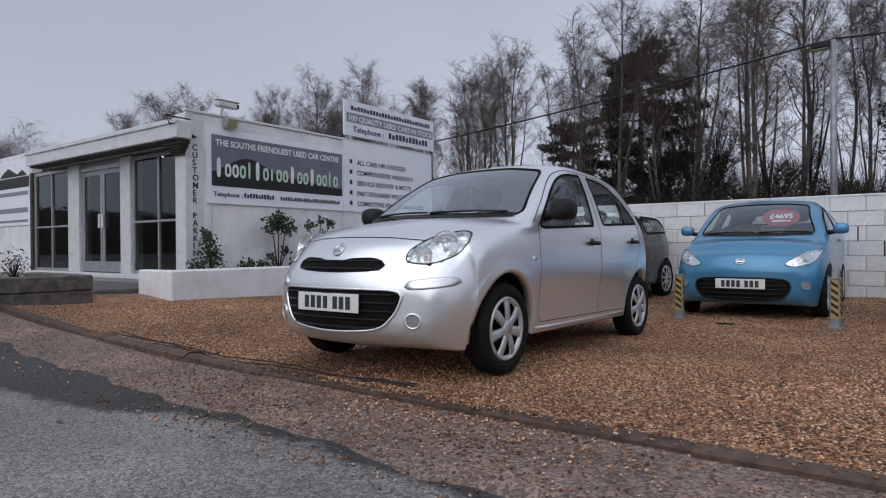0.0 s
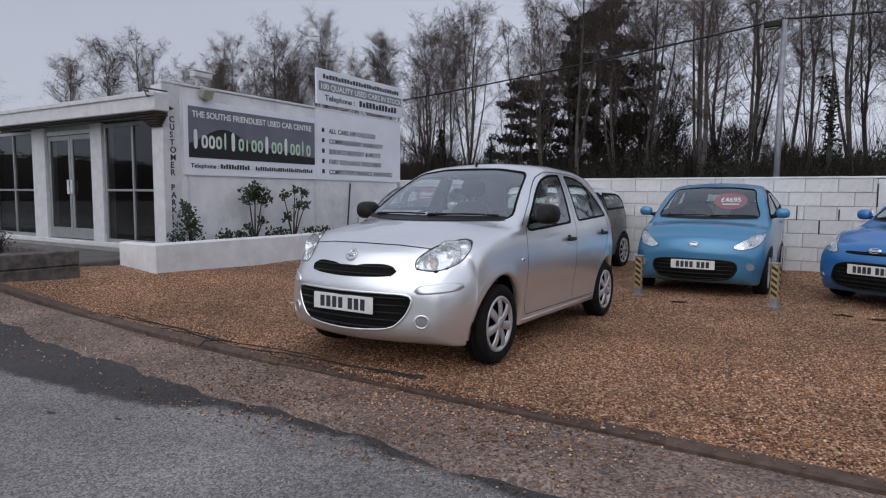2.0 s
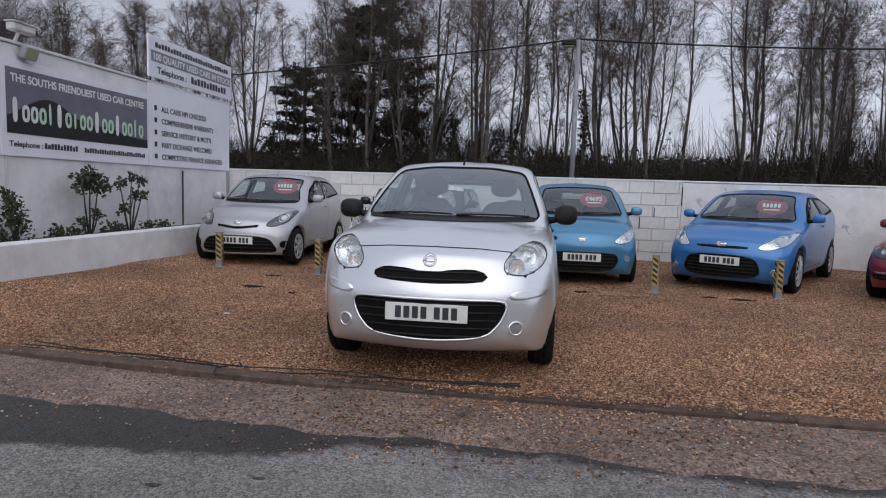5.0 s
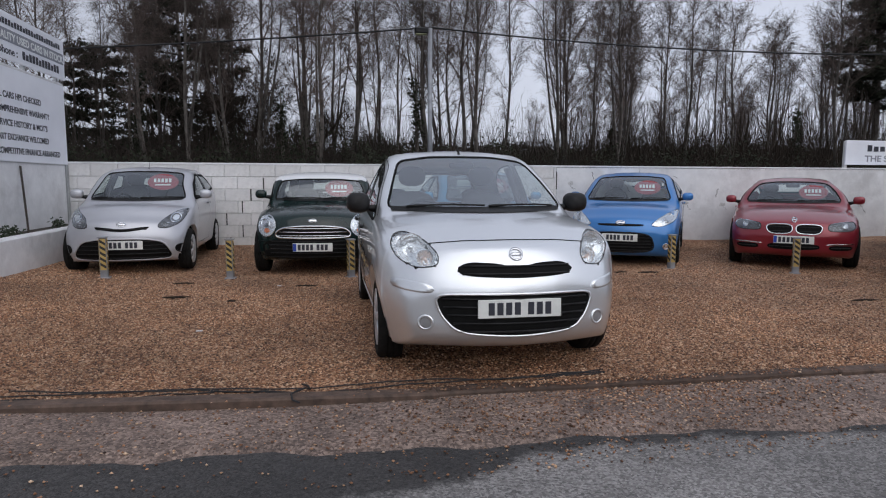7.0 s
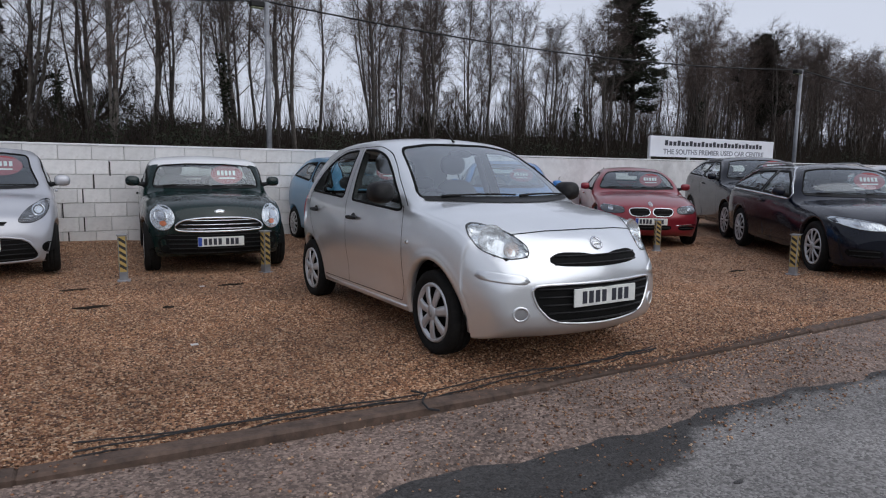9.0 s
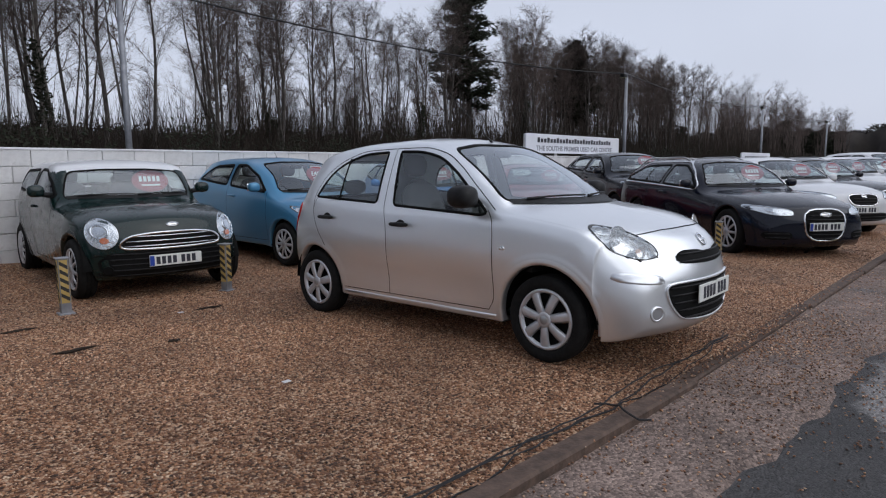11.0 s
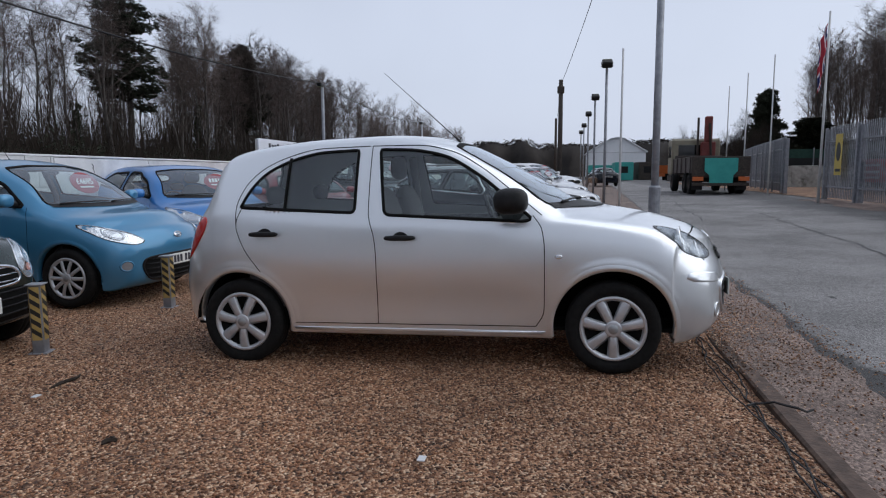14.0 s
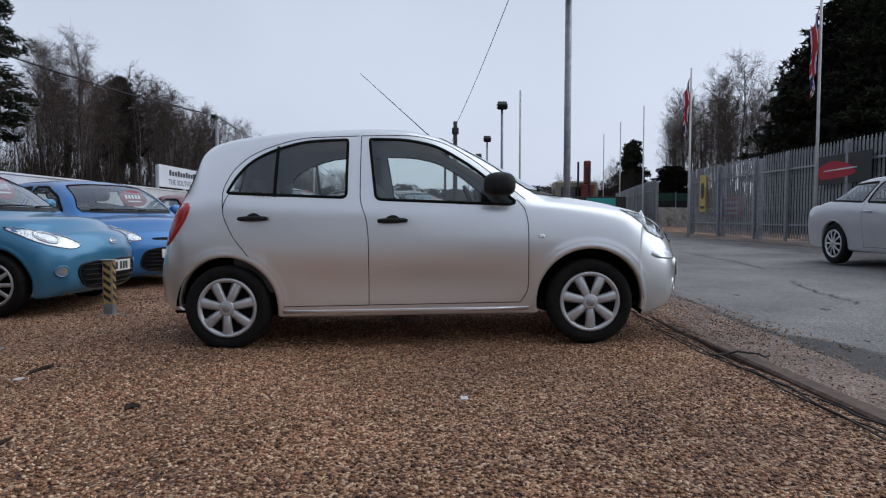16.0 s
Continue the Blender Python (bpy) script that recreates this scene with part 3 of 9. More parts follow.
def inside(poly, pts):
    """Which of the points lie inside an outline."""
    P, pts = np.array(poly), np.asarray(pts)
    res = np.zeros(len(pts), bool)
    x, y = pts[:, 0], pts[:, 1]
    for i in range(len(P)):
        (x1, y1), (x2, y2) = P[i], P[i - 1]
        if y1 == y2:
            continue
        c = ((y1 > y) != (y2 > y)) & (x < (x2 - x1) * (y - y1) / (y2 - y1) + x1)
        res ^= c
    return res


def grown(poly, d):
    """The outline moved outward by d (inward when negative)."""
    P = np.array(poly, float)
    area = np.sum(P[:, 0] * np.roll(P[:, 1], -1) - np.roll(P[:, 0], -1) * P[:, 1])
    T = np.roll(P, -1, 0) - np.roll(P, 1, 0)
    T /= np.maximum(np.linalg.norm(T, axis=1, keepdims=True), 1e-9)
    N = np.stack([T[:, 1], -T[:, 0]], 1) * (1 if area > 0 else -1)
    return P + N * d


class Shell:
    """The painted skin of a car: a loft along its length, bowed in plan, with rounded ends. Front at -y."""

    def __init__(self, K, fine):
        s0, s1 = K["ends"]
        n = 230 if fine else 92
        rf, rr = K.get("round", (0.11, 0.13))
        base = np.linspace(s0 + rf, s1 - rr, n)
        a = np.linspace(0, math.pi / 2, 9)[:-1]
        s = np.concatenate([s0 + rf * (1 - np.cos(a)), base, s1 - rr * (1 - np.cos(a[::-1]))])
        inset = np.concatenate([rf * (1 - np.sin(a)), np.zeros(n), rr * (1 - np.sin(a[::-1]))])
        zt, zb, zs = curve(K["top"], s), curve(K["belt"], s), curve(K["sill"], s)
        W, We, cr = curve(K["wide"], s), curve(K["edge"], s), curve(K["crown"], s)
        zb = np.minimum(zb, zt - 0.03 - cr)
        ze = zt - cr

        def mix(t):
            return zs + t * (zb - zs)
        bulge = 0.018
        mid = (W * 0.945 + We) / 2 + bulge * np.clip((ze - zb) / 0.3, 0, 1)
        P = np.stack([
            np.stack([W * 0, zs + 0.02], 1), np.stack([W * 0.5, zs + 0.02], 1), np.stack([W * 0.80, zs + 0.01], 1), np.stack([W * 0.93, zs], 1), np.stack([W * 0.948, zs + 0.05], 1), np.stack([W * 0.968, mix(0.30)], 1),
            np.stack([W * 0.992, mix(0.48)], 1), np.stack([W, mix(0.64)], 1), np.stack([W * 0.992, mix(0.79)], 1),
            np.stack([W * 0.978, mix(0.91)], 1), np.stack([W * 0.948, zb], 1), np.stack([mid, (zb + ze) / 2], 1),
            np.stack([We + 0.02, ze - 0.035 * np.clip((ze - zb) / 0.15, 0.2, 1)], 1), np.stack([We - 0.035, ze + 0.010], 1),
            np.stack([We * 0.72, zt - cr * 0.45], 1), np.stack([We * 0.36, zt - cr * 0.10], 1), np.stack([We * 0, zt], 1)])
        if K.get("crease"):                              # a pressed line low on the doors
            wgt = ramp01(s, -1.0, -0.7) * (1 - ramp01(s, 0.55, 0.85))
            P[5, :, 0] -= 0.010 * wgt
            P[4, :, 0] += 0.002 * wgt
        P = chaikin(P, 3 if fine else 2)
        x, z = P[:, :, 0], P[:, :, 1]
        zc = (zt + zs) / 2
        k = 1 - inset / np.maximum(W, 0.1)
        kz = 1 - inset / np.maximum((zt - zs) / 2, 0.05)
        x = x * k
        z = zc + (z - zc) * np.clip(kz, 0.05, 1)
        c = curve(K["bow"], s)
        nose = np.clip(1 - (s - s0) / 0.5, 0, 1) ** 1.5
        y = s + c * x * x + nose * 0.9 * np.clip(K.get("chin", 0.33) - z, 0, 1) ** 1.6
        if "shoulder" in K:
            x = x + K["shoulder"] * np.exp(-((z - (zb - 0.06)) / 0.05) ** 2) * (x > 0.5 * W)
        if "flare" in K:                                 # pressed wheel-arch flares
            for wy, ar in zip(K["axles"], K["arch"]):
                rad = np.hypot(y - wy, z - K["tyre"])
                x = x + K["flare"] * (1 - ramp01(rad, ar + 0.036, ar + 0.066)) * (x > 0.6 * W) * ramp01(z, 0.22, 0.34)
        G = np.stack([x, y, z], 2)                     # along the girth, then along the length
        nv, ns = G.shape[:2]
        full = np.concatenate([G, (G * [-1, 1, 1])[-2::-1]])
        nv = full.shape[0]
        V = [tuple(p) for p in full.reshape(-1, 3).tolist()]
        F = [(i * ns + j, i * ns + j + 1, (i + 1) * ns + j + 1, (i + 1) * ns + j) for i in range(nv - 1) for j in range(ns - 1)]
        for j in (0, ns - 1):                           # close the two ends with shrinking rings
            ring = full[:, j]
            cen = np.array([0, 0, (ring[:, 2].max() + ring[:, 2].min()) / 2])
            cb = c[j]
            prev = [i * ns + j for i in range(nv)]
            for q in (0.85, 0.65, 0.42, 0.2, 0.0):
                R = ring.copy()
                R[:, 0] = ring[:, 0] * q
                R[:, 2] = cen[2] + (ring[:, 2] - cen[2]) * q
                R[:, 1] = s[j] + cb * R[:, 0] ** 2 + (nose[j] * 0.9 * np.clip(K.get("chin", 0.33) - R[:, 2], 0, 1) ** 1.6)
                cur = list(range(len(V), len(V) + nv))
                V += [tuple(p) for p in R.tolist()]
                F += [(prev[i], prev[i + 1], cur[i + 1], cur[i]) for i in range(nv - 1)]
                prev = cur
        self.me = bpy.data.meshes.new("body")
        self.me.from_pydata(V, [], F)
        bm = bmesh.new()
        bm.from_mesh(self.me)
        bmesh.ops.remove_doubles(bm, verts=bm.verts, dist=0.0005)
        bmesh.ops.recalc_face_normals(bm, faces=bm.faces)
        top = max(bm.faces, key=lambda f: f.calc_center_median().z)
        if top.normal.z < 0:
            bmesh.ops.reverse_faces(bm, faces=bm.faces)
        self.bm = bm
        from_bm = mathutils_bvh(bm)
        self.bvh = from_bm

    def hit(self, view, a, b):
        """The skin's point and normal, seen from a side ('r': from -x, 'l': from +x, 'f': from the front, 'b': from behind, 't': from above)."""
        o, d = {"r": ((-3, a, b), (1, 0, 0)), "l": ((3, a, b), (-1, 0, 0)), "f": ((a, -6, b), (0, 1, 0)),
                "b": ((a, 6, b), (0, -1, 0)), "t": ((a, b, 4), (0, 0, -1))}[view]
        p, nrm, _, _ = self.bvh.ray_cast(Vector(o), Vector(d))
        if p is None:
            p, nrm, _, _ = self.bvh.find_nearest(Vector(o) + Vector(d) * (2.2 if view in "rl" else 4.2))
        return p, nrm

    def lay(self, view, pts, off):
        out = []
        for a, b in pts:
            p, nrm = self.hit(view, a, b)
            out.append(p + nrm * off)
        return out

    def patch(self, view, poly, off, rings=4, thick=0.0, step=0.03):
        """A skin-hugging patch inside an outline."""
        P = dense(poly, step)
        c = P.mean(0)
        g = Geo()
        n = len(P)
        levels = [1 - k / rings for k in range(rings)]
        for q in levels:
            g.v += [tuple(v) for v in self.lay(view, c + (P - c) * q, off)]
        g.v.append(tuple(self.lay(view, [c], off)[0]))
        for r in range(rings - 1):
            g.f += [(r * n + i, r * n + (i + 1) % n, (r + 1) * n + (i + 1) % n, (r + 1) * n + i) for i in range(n)]
        g.f += [((rings - 1) * n + i, (rings - 1) * n + (i + 1) % n, rings * n) for i in range(n)]
        if thick:
            edge = self.lay(view, P, off - thick)
            o = len(g.v)
            g.v += [tuple(v) for v in edge]
            g.f += [(i, o + i, o + (i + 1) % n, (i + 1) % n) for i in range(n)]
        return g

    def band(self, view, outer, inner, off, thick=0.004):
        """A strip between two matching outlines, laid on the skin, with turned-down edges."""
        n = len(outer)
        g = Geo()
        for P, o in ((outer, off - thick), (outer, off), (inner, off), (inner, off - thick)):
            g.v += [tuple(v) for v in self.lay(view, P, o)]
        for r in range(3):
            g.f += [(r * n + i, r * n + (i + 1) % n, (r + 1) * n + (i + 1) % n, (r + 1) * n + i) for i in range(n)]
        return g

    def line(self, view, pts, width, off):
        """A thin ribbon along an open line on the skin."""
        P = dense(pts, 0.03, False)
        T = np.gradient(P, axis=0)
        T /= np.maximum(np.linalg.norm(T, axis=1, keepdims=True), 1e-9)
        N = np.stack([-T[:, 1], T[:, 0]], 1) * width / 2
        g = Geo()
        n = len(P)
        g.v += [tuple(v) for v in self.lay(view, P + N, off)] + [tuple(v) for v in self.lay(view, P - N, off)]
        g.f += [(i, i + 1, n + i + 1, n + i) for i in range(n - 1)]
        return g

    def snap(self, view, poly, reach):
        """Draws the skin's nearby vertices onto an outline, so that an opening there gets a clean edge."""
        P = np.array(poly)
        A, B = P, np.roll(P, -1, 0)
        ax = (1, 2) if view in "rl" else (0, 2)
        for v in self.bm.verts:
            co, nr = v.co, v.normal
            if view == "r" and (co.x > -0.2 or nr.x > -0.3) or view == "l" and (co.x < 0.2 or nr.x < 0.3) or view == "f" and (nr.y > -0.15 or co.y > 0.3) or view == "b" and (nr.y < 0.15 or co.y < 0.3):
                continue
            p = np.array((co[ax[0]], co[ax[1]]))
            if (p < P.min(0) - reach).any() or (p > P.max(0) + reach).any():
                continue
            d = B - A
            t = np.clip(((p - A) * d).sum(1) / np.maximum((d * d).sum(1), 1e-12), 0, 1)
            q = A + d * t[:, None]
            e = ((q - p) ** 2).sum(1)
            i = e.argmin()
            if e[i] < reach * reach:
                h, _ = self.hit(view, *q[i])
                if (h - co).length < 3.5 * reach:
                    v.co = h

    def cut(self, keep):
        """Removes the skin's faces for which keep(centres, normals) is False."""
        fs = list(self.bm.faces)
        C = np.array([f.calc_center_median()[:] for f in fs])
        N = np.array([f.normal[:] for f in fs])
        k = keep(C, N)
        bmesh.ops.delete(self.bm, geom=[f for f, q in zip(fs, k) if not q], context="FACES")

    def finish(self):
        self.bm.to_mesh(self.me)
        self.bm.free()
        self.me.shade_smooth()
        return self.me


def mathutils_bvh(bm):
    from mathutils.bvhtree import BVHTree
    return BVHTree.FromBMesh(bm)


def mirrored(g):
    h = Geo()
    h.v = [(-x, y, z) for x, y, z in g.v]
    h.f = [tuple(reversed(f)) for f in g.f]
    return h


wheel_meshes = {}


def wheel_parts(root, x, y, R, style, width=0.175):
    """Tyre, rim and cover with spokes; the face points away from the car."""
    key = (round(R, 3), style, width)
    if key not in wheel_meshes:
        r0 = R * 0.70
        h = width / 2
        ty = Geo().lathe([(r0, -h * 0.9), (R * 0.80, -h), (R * 0.93, -h * 0.97), (R * 0.985, -h * 0.78), (R, -h * 0.45), (R, -h * 0.30), (R * 0.978, -h * 0.27), (R * 0.978, -h * 0.2),
                          (R, -h * 0.17), (R, h * 0.17), (R * 0.978, h * 0.2), (R * 0.978, h * 0.27), (R, h * 0.30), (R, h * 0.45), (R * 0.985, h * 0.78), (R * 0.93, h * 0.97), (R * 0.86, h * 1.02),
                          (R * 0.80, h), (r0 + 0.012, h * 0.93), (r0, h * 0.8)], 48)
        rim = Geo().lathe([(r0 + 0.002, h * 0.80), (r0 - 0.004, h * 0.97), (r0 - 0.018, h * 0.93), (r0 - 0.03, h * 0.72)], 48)
        back = Geo().lathe([(r0 - 0.01, h * 0.70), (r0 * 0.6, h * 0.45), (0.0001, h * 0.45)], 40)
        sp = Geo()
        ns = {"cover": 7, "alloy": 10, "mini": 9}[style]
        for k in range(ns):
            m = Matrix.Rotation(2 * math.pi * (k + 0.5) / ns, 4, "Z")
            wi, wo = (0.027, 0.038) if style == "cover" else (0.020, 0.019)
            for sgn, ra, rb in ((1, r0 * 0.16, r0 - 0.016),):
                prof = [(-wi, 0.0), (-wi * 0.5, 0.010), (wi * 0.5, 0.010), (wi, 0.0)]
                vs = []
                for t, zz in ((0, h * 0.90), (0.25, h * 1.00), (0.6, h * 0.99), (1, h * 0.86)):
                    rr, ww = ra + (rb - ra) * t, wi + (wo - wi) * (t ** 0.8)
                    for a, b in prof:
                        vs.append(m @ Vector((rr, a / wi * ww, zz - 0.008 + b)))
                fs = [(q * 4 + e, q * 4 + e + 1, (q + 1) * 4 + e + 1, (q + 1) * 4 + e) for q in range(3) for e in range(3)]
                fs += [(q * 4 + 3, q * 4, (q + 1) * 4, (q + 1) * 4 + 3) for q in range(3)]
                sp.add(vs, fs)
        hub = Geo().lathe([(0.055, h * 0.86), (0.05, h * 1.02), (0.042, h * 1.05), (0.0001, h * 1.05)], 24)
        badge = Geo().lathe([(0.030, h * 1.045), (0.028, h * 1.075), (0.0001, h * 1.075)], 20)
        wheel_meshes[key] = [fixed(g.mesh(nm, True)) for nm, g in (("tyre", ty), ("rim", rim), ("wheel_back", back), ("spokes", sp), ("hub", hub), ("centre_cap", badge))]
        for me, mt in zip(wheel_meshes[key], (m_tyre, m_hub, m_seal, m_hub, m_hub, m_alu)):
            me.materials.append(mt)
    w = new("wheel", wheel_meshes[key][0])
    w.parent = root
    w.matrix_local = Matrix.Translation((x, y, R)) @ Matrix.Rotation(math.pi / 2 * (1 if x > 0 else -1), 4, "Y")
    for me in wheel_meshes[key][1:]:
        o = new(me.name, me)
        o.parent = w
    return w


def ellipse(cx, cy, rx, ry, n=28, tilt=0.0):
    a = np.linspace(0, 2 * math.pi, n, endpoint=False)
    p = np.stack([rx * np.cos(a), ry * np.sin(a)], 1)
    ct, st = math.cos(tilt), math.sin(tilt)
    return p @ np.array([[ct, st], [-st, ct]]) + [cx, cy]


def flip(poly):
    return [(-a, b) for a, b in poly]


def egg(cx, cy, cz, rx, ry, rz, n=20, rings=10, e=2.4):
    """A softened box-like lump."""
    g = Geo()
    def pw(v):
        return math.copysign(abs(v) ** (2 / e), v)
    for i in range(rings + 1):
        t = -math.pi / 2 + math.pi * i / rings
        for k in range(n):
            a = 2 * math.pi * k / n
            g.v.append((cx + rx * pw(math.cos(t)) * pw(math.cos(a)), cy + ry * pw(math.cos(t)) * pw(math.sin(a)), cz + rz * pw(math.sin(t))))
    g.f = [(i * n + k, i * n + (k + 1) % n, (i + 1) * n + (k + 1) % n, (i + 1) * n + k) for i in range(rings) for k in range(n)]
    return g


def seat_parts(root, x, y, z, roof, w=0.25, rear=False):
    base = egg(x, y, z, w, 0.26, 0.09, e=3.2)
    part("seat", base, m_cloth, root, "dark cloth seat", True)
    g = egg(0, 0, 0, w * 0.96, 0.075, 0.34, e=3.0)
    m = Matrix.Translation((x, y + 0.30, z + 0.33)) @ Matrix.Rotation(radians(-14), 4, "X")
    g.v = [tuple(m @ Vector(v)) for v in g.v]
    part("backrest", g, m_cloth, root, "", True)
    if not rear:
        h = egg(x, y + 0.42, min(z + 0.80, roof - 0.19), 0.13, 0.055, 0.095, e=2.6)
        part("headrest", h, m_cloth, root, "", True)


def car(name, label, K, m, colour, fine=False, group="cars for sale"):
    """A parked car, from its profile K. Front at -y, wheels on z = 0."""
    root = thing(name, label, "car", m, group)
    sh = Shell(K, fine)
    R, (wy0, wy1), track = K["tyre"], K["axles"], K["track"]
    arches = K.get("arch", (R + 0.06, R + 0.055))
    side = [dense(rounded(p, 3, K.get("corner", 0.03)), 0.02) for p in K["side_glass"]]
    ws, rw = dense(rounded(K["windscreen"], 3, 0.03), 0.03), dense(rounded(K["rear_glass"], 3, 0.06), 0.04)
    todo = []

    def put(nm, g, mt, label="", smooth=True, parent=None):
        ob = part(nm, g, mt, parent or root, label, smooth)
        todo.append(ob)
        return ob

    # glass, seals
    for sd in "rl":
        for P in side:
            seal = put("window_seal", sh.band(sd, grown(P, 0.007 if fine else 0.012), grown(P, -0.012 if fine else -0.02), 0.003), m_seal)
            pane = put("side_window", sh.patch(sd, grown(P, -0.002), -0.002, 8, step=0.05), m_carglass if P is not side[-1] or not K.get("privacy") else m_darkglass, "", True)
            pane.visible_shadow = False
        if K.get("glass_trim"):
            P = dense(rounded(K["glass_trim"], 3, 0.03), 0.03)
            put("window_trim", sh.band(sd, grown(P, 0.040), grown(P, 0.020), 0.008, 0.006), m_chrome, "bright trim round the side windows")
    put("window_seal", sh.band("f", grown(ws, 0.006), grown(ws, -0.009), 0.003), m_seal)
    wsn = put("windscreen", sh.patch("f", grown(ws, -0.002), -0.001, 12, step=0.06), m_screen if fine else m_screen2)
    put("window_seal", sh.band("b", grown(rw, 0.010), grown(rw, -0.03), 0.003), m_seal)
    rwn = put("rear_window", sh.patch("b", grown(rw, -0.004), -0.001, 9, step=0.06), m_carglass)
    wsn.visible_shadow = rwn.visible_shadow = False
    # lamps
    for poly, amber in K["lamps"]:
        P = dense(rounded(poly, 3), 0.016 if fine else 0.03)
        for sg in (1, -1):
            Q = P * [sg, 1]
            c, ext = Q.mean(0), (Q.max(0) - Q.min(0)) / 2
            if fine:                                     # a deep lamp: housing, faceted bowls, bulbs and a clear cover
                lamp = put("headlamp", sh.patch("f", grown(Q, -0.002), -0.05, 6, -0.05), m_lampbowl, "clear headlamp with bright reflector")
                put("lamp_rim", sh.band("f", grown(Q, 0.003), grown(Q, -0.003), 0.003, 0.008), m_gloss, parent=lamp)
                for (fx, fz), rr, mt in (((0.16, 0.22), 0.088, m_lampbowl), ((-0.40, -0.38), 0.050, m_amber)):
                    q, nn = sh.hit("f", c[0] + sg * ext[0] * fx, c[1] + ext[1] * fz)
                    axis = (nn * 0.55 + Vector((0, -0.75, 0))).normalized()
                    mb = Matrix.Translation(q - nn * 0.014) @ axis.to_track_quat("Z", "Y").to_matrix().to_4x4()
                    put("reflector_bowl", Geo().lathe([(rr + 0.007, -0.004), (rr + 0.004, 0.0), (rr, -0.003), (rr * 0.86, -0.018), (rr * 0.62, -0.033), (rr * 0.3, -0.043), (0.0001, -0.045)], 22, mb), m_lampbowl, "", False, lamp)
                    eg = egg(0, 0, -0.022, rr * 0.26, rr * 0.26, 0.022, 12, 8, 2.0)
                    eg.v = [tuple(mb @ Vector(v)) for v in eg.v]
                    put("bulb", eg, mt, parent=lamp)
                lens = put("lamp_lens", sh.patch("f", grown(Q, -0.003), 0.003, 6, 0.006), m_lens, parent=lamp)
                lens.visible_shadow = False
                continue
            lamp = put("headlamp", sh.patch("f", Q, 0.002, 4), m_greylamp if K.get("dark_lamp") else m_lampbowl, "clear headlamp with bright reflector")
            put("lamp_rim", sh.band("f", grown(Q, 0.003), grown(Q, -0.003), 0.006, 0.006), m_gloss if K.get("dark_rim", True) else m_chrome, parent=lamp)
            rr = min(ext) * (0.58 if amber else 0.56)
            cc = c + np.array([sg * ext[0] * 0.18, ext[1] * 0.16])
            put("reflector_bowl", sh.band("f", ellipse(*cc, rr, rr), ellipse(*cc, rr * 0.78, rr * 0.78), 0.010, 0.008), m_chrome, parent=lamp)
            put("bulb", sh.patch("f", ellipse(*cc, rr * 0.62, rr * 0.62, 16), 0.007, 2, step=0.02), m_lampbowl if K.get("projector") else m_chrome, parent=lamp)
            if amber:
                ac = c + np.array([-sg * ext[0] * 0.05, -ext[1] * 0.45])
                put("indicator_bowl", sh.patch("f", ellipse(*ac, rr * 0.5, rr * 0.42, 18), 0.011, 2, step=0.02), m_orangelens, parent=lamp)
            lens = put("lamp_lens", sh.patch("f", grown(Q, -0.003), 0.016, 6, 0.014), m_lens, parent=lamp)
            lens.visible_shadow = False
    for poly in K.get("grilles", []):
        P = dense(rounded(poly, 2), 0.03)
        g = put("grille", sh.patch("f", P, 0.004, 8, 0.0), m_seal, "black plastic grille")
        zl, zh = P[:, 1].min(), P[:, 1].max()
        nb = max(1, int((zh - zl) / 0.045))
        for k in range(nb):
            zz = zl + (k + 0.5) * (zh - zl) / nb
            row = P[np.abs(P[:, 1] - zz) < 0.03]
            if len(row) > 1 and row[:, 0].max() - row[:, 0].min() > 0.12:
                xa, xb = row[:, 0].min() + 0.03, row[:, 0].max() - 0.03
                put("grille_bar", Geo().tube(sh.lay("f", [(xa + (xb - xa) * q, zz) for q in np.linspace(0, 1, 9)], 0.006), 0.007, 5), m_chrome if K.get("chrome_bars") and poly is K["grilles"][0] else m_blackplastic, parent=g)
    for poly, w_, mt in K.get("frames", []):
        P = dense(rounded(poly, 2), 0.025)
        put("grille_surround", sh.band("f", grown(P, w_), P, 0.012, 0.012), mt)
    for poly, mt, lab in K.get("trims", []):
        for sg in ((1, -1) if poly[0][0] != 0 else (1,)):
            put("bumper_strip" if lab == "" else lab, sh.patch("f", dense(rounded(np.array(poly) * [sg, 1], 2), 0.02), 0.005, 3, 0.006), mt or colour)
    for fx, fz, fr in K.get("fogs", []):
        for sg in (1, -1):
            f = put("fog_lamp", sh.patch("f", ellipse(sg * fx, fz, fr, fr, 22), 0.004, 3, 0.0, 0.02), m_fogblank if K.get("fog_blank") else m_seal if K.get("fog_dark") else m_lampbowl)
            put("fog_ring", sh.band("f", ellipse(sg * fx, fz, fr + 0.013, fr + 0.013, 26), ellipse(sg * fx, fz, fr, fr, 26), 0.007, 0.006), colour if K.get("fog_blank") else m_seal if K.get("fog_dark") else m_chrome, parent=f)
    bx, bz, br, bk = K["badge"]
    badge = put("badge", sh.band("f", ellipse(bx, bz, br, br * bk, 24), ellipse(bx, bz, br * 0.74, br * bk * 0.74, 24), 0.010, 0.008), m_chrome)
    put("badge_bar", sh.patch("f", dense([(bx - br * 1.1, bz - br * 0.17), (bx + br * 1.1, bz - br * 0.17), (bx + br * 1.1, bz + br * 0.17), (bx - br * 1.1, bz + br * 0.17)], 0.02), 0.012, 2, 0.01), m_chrome, parent=badge)
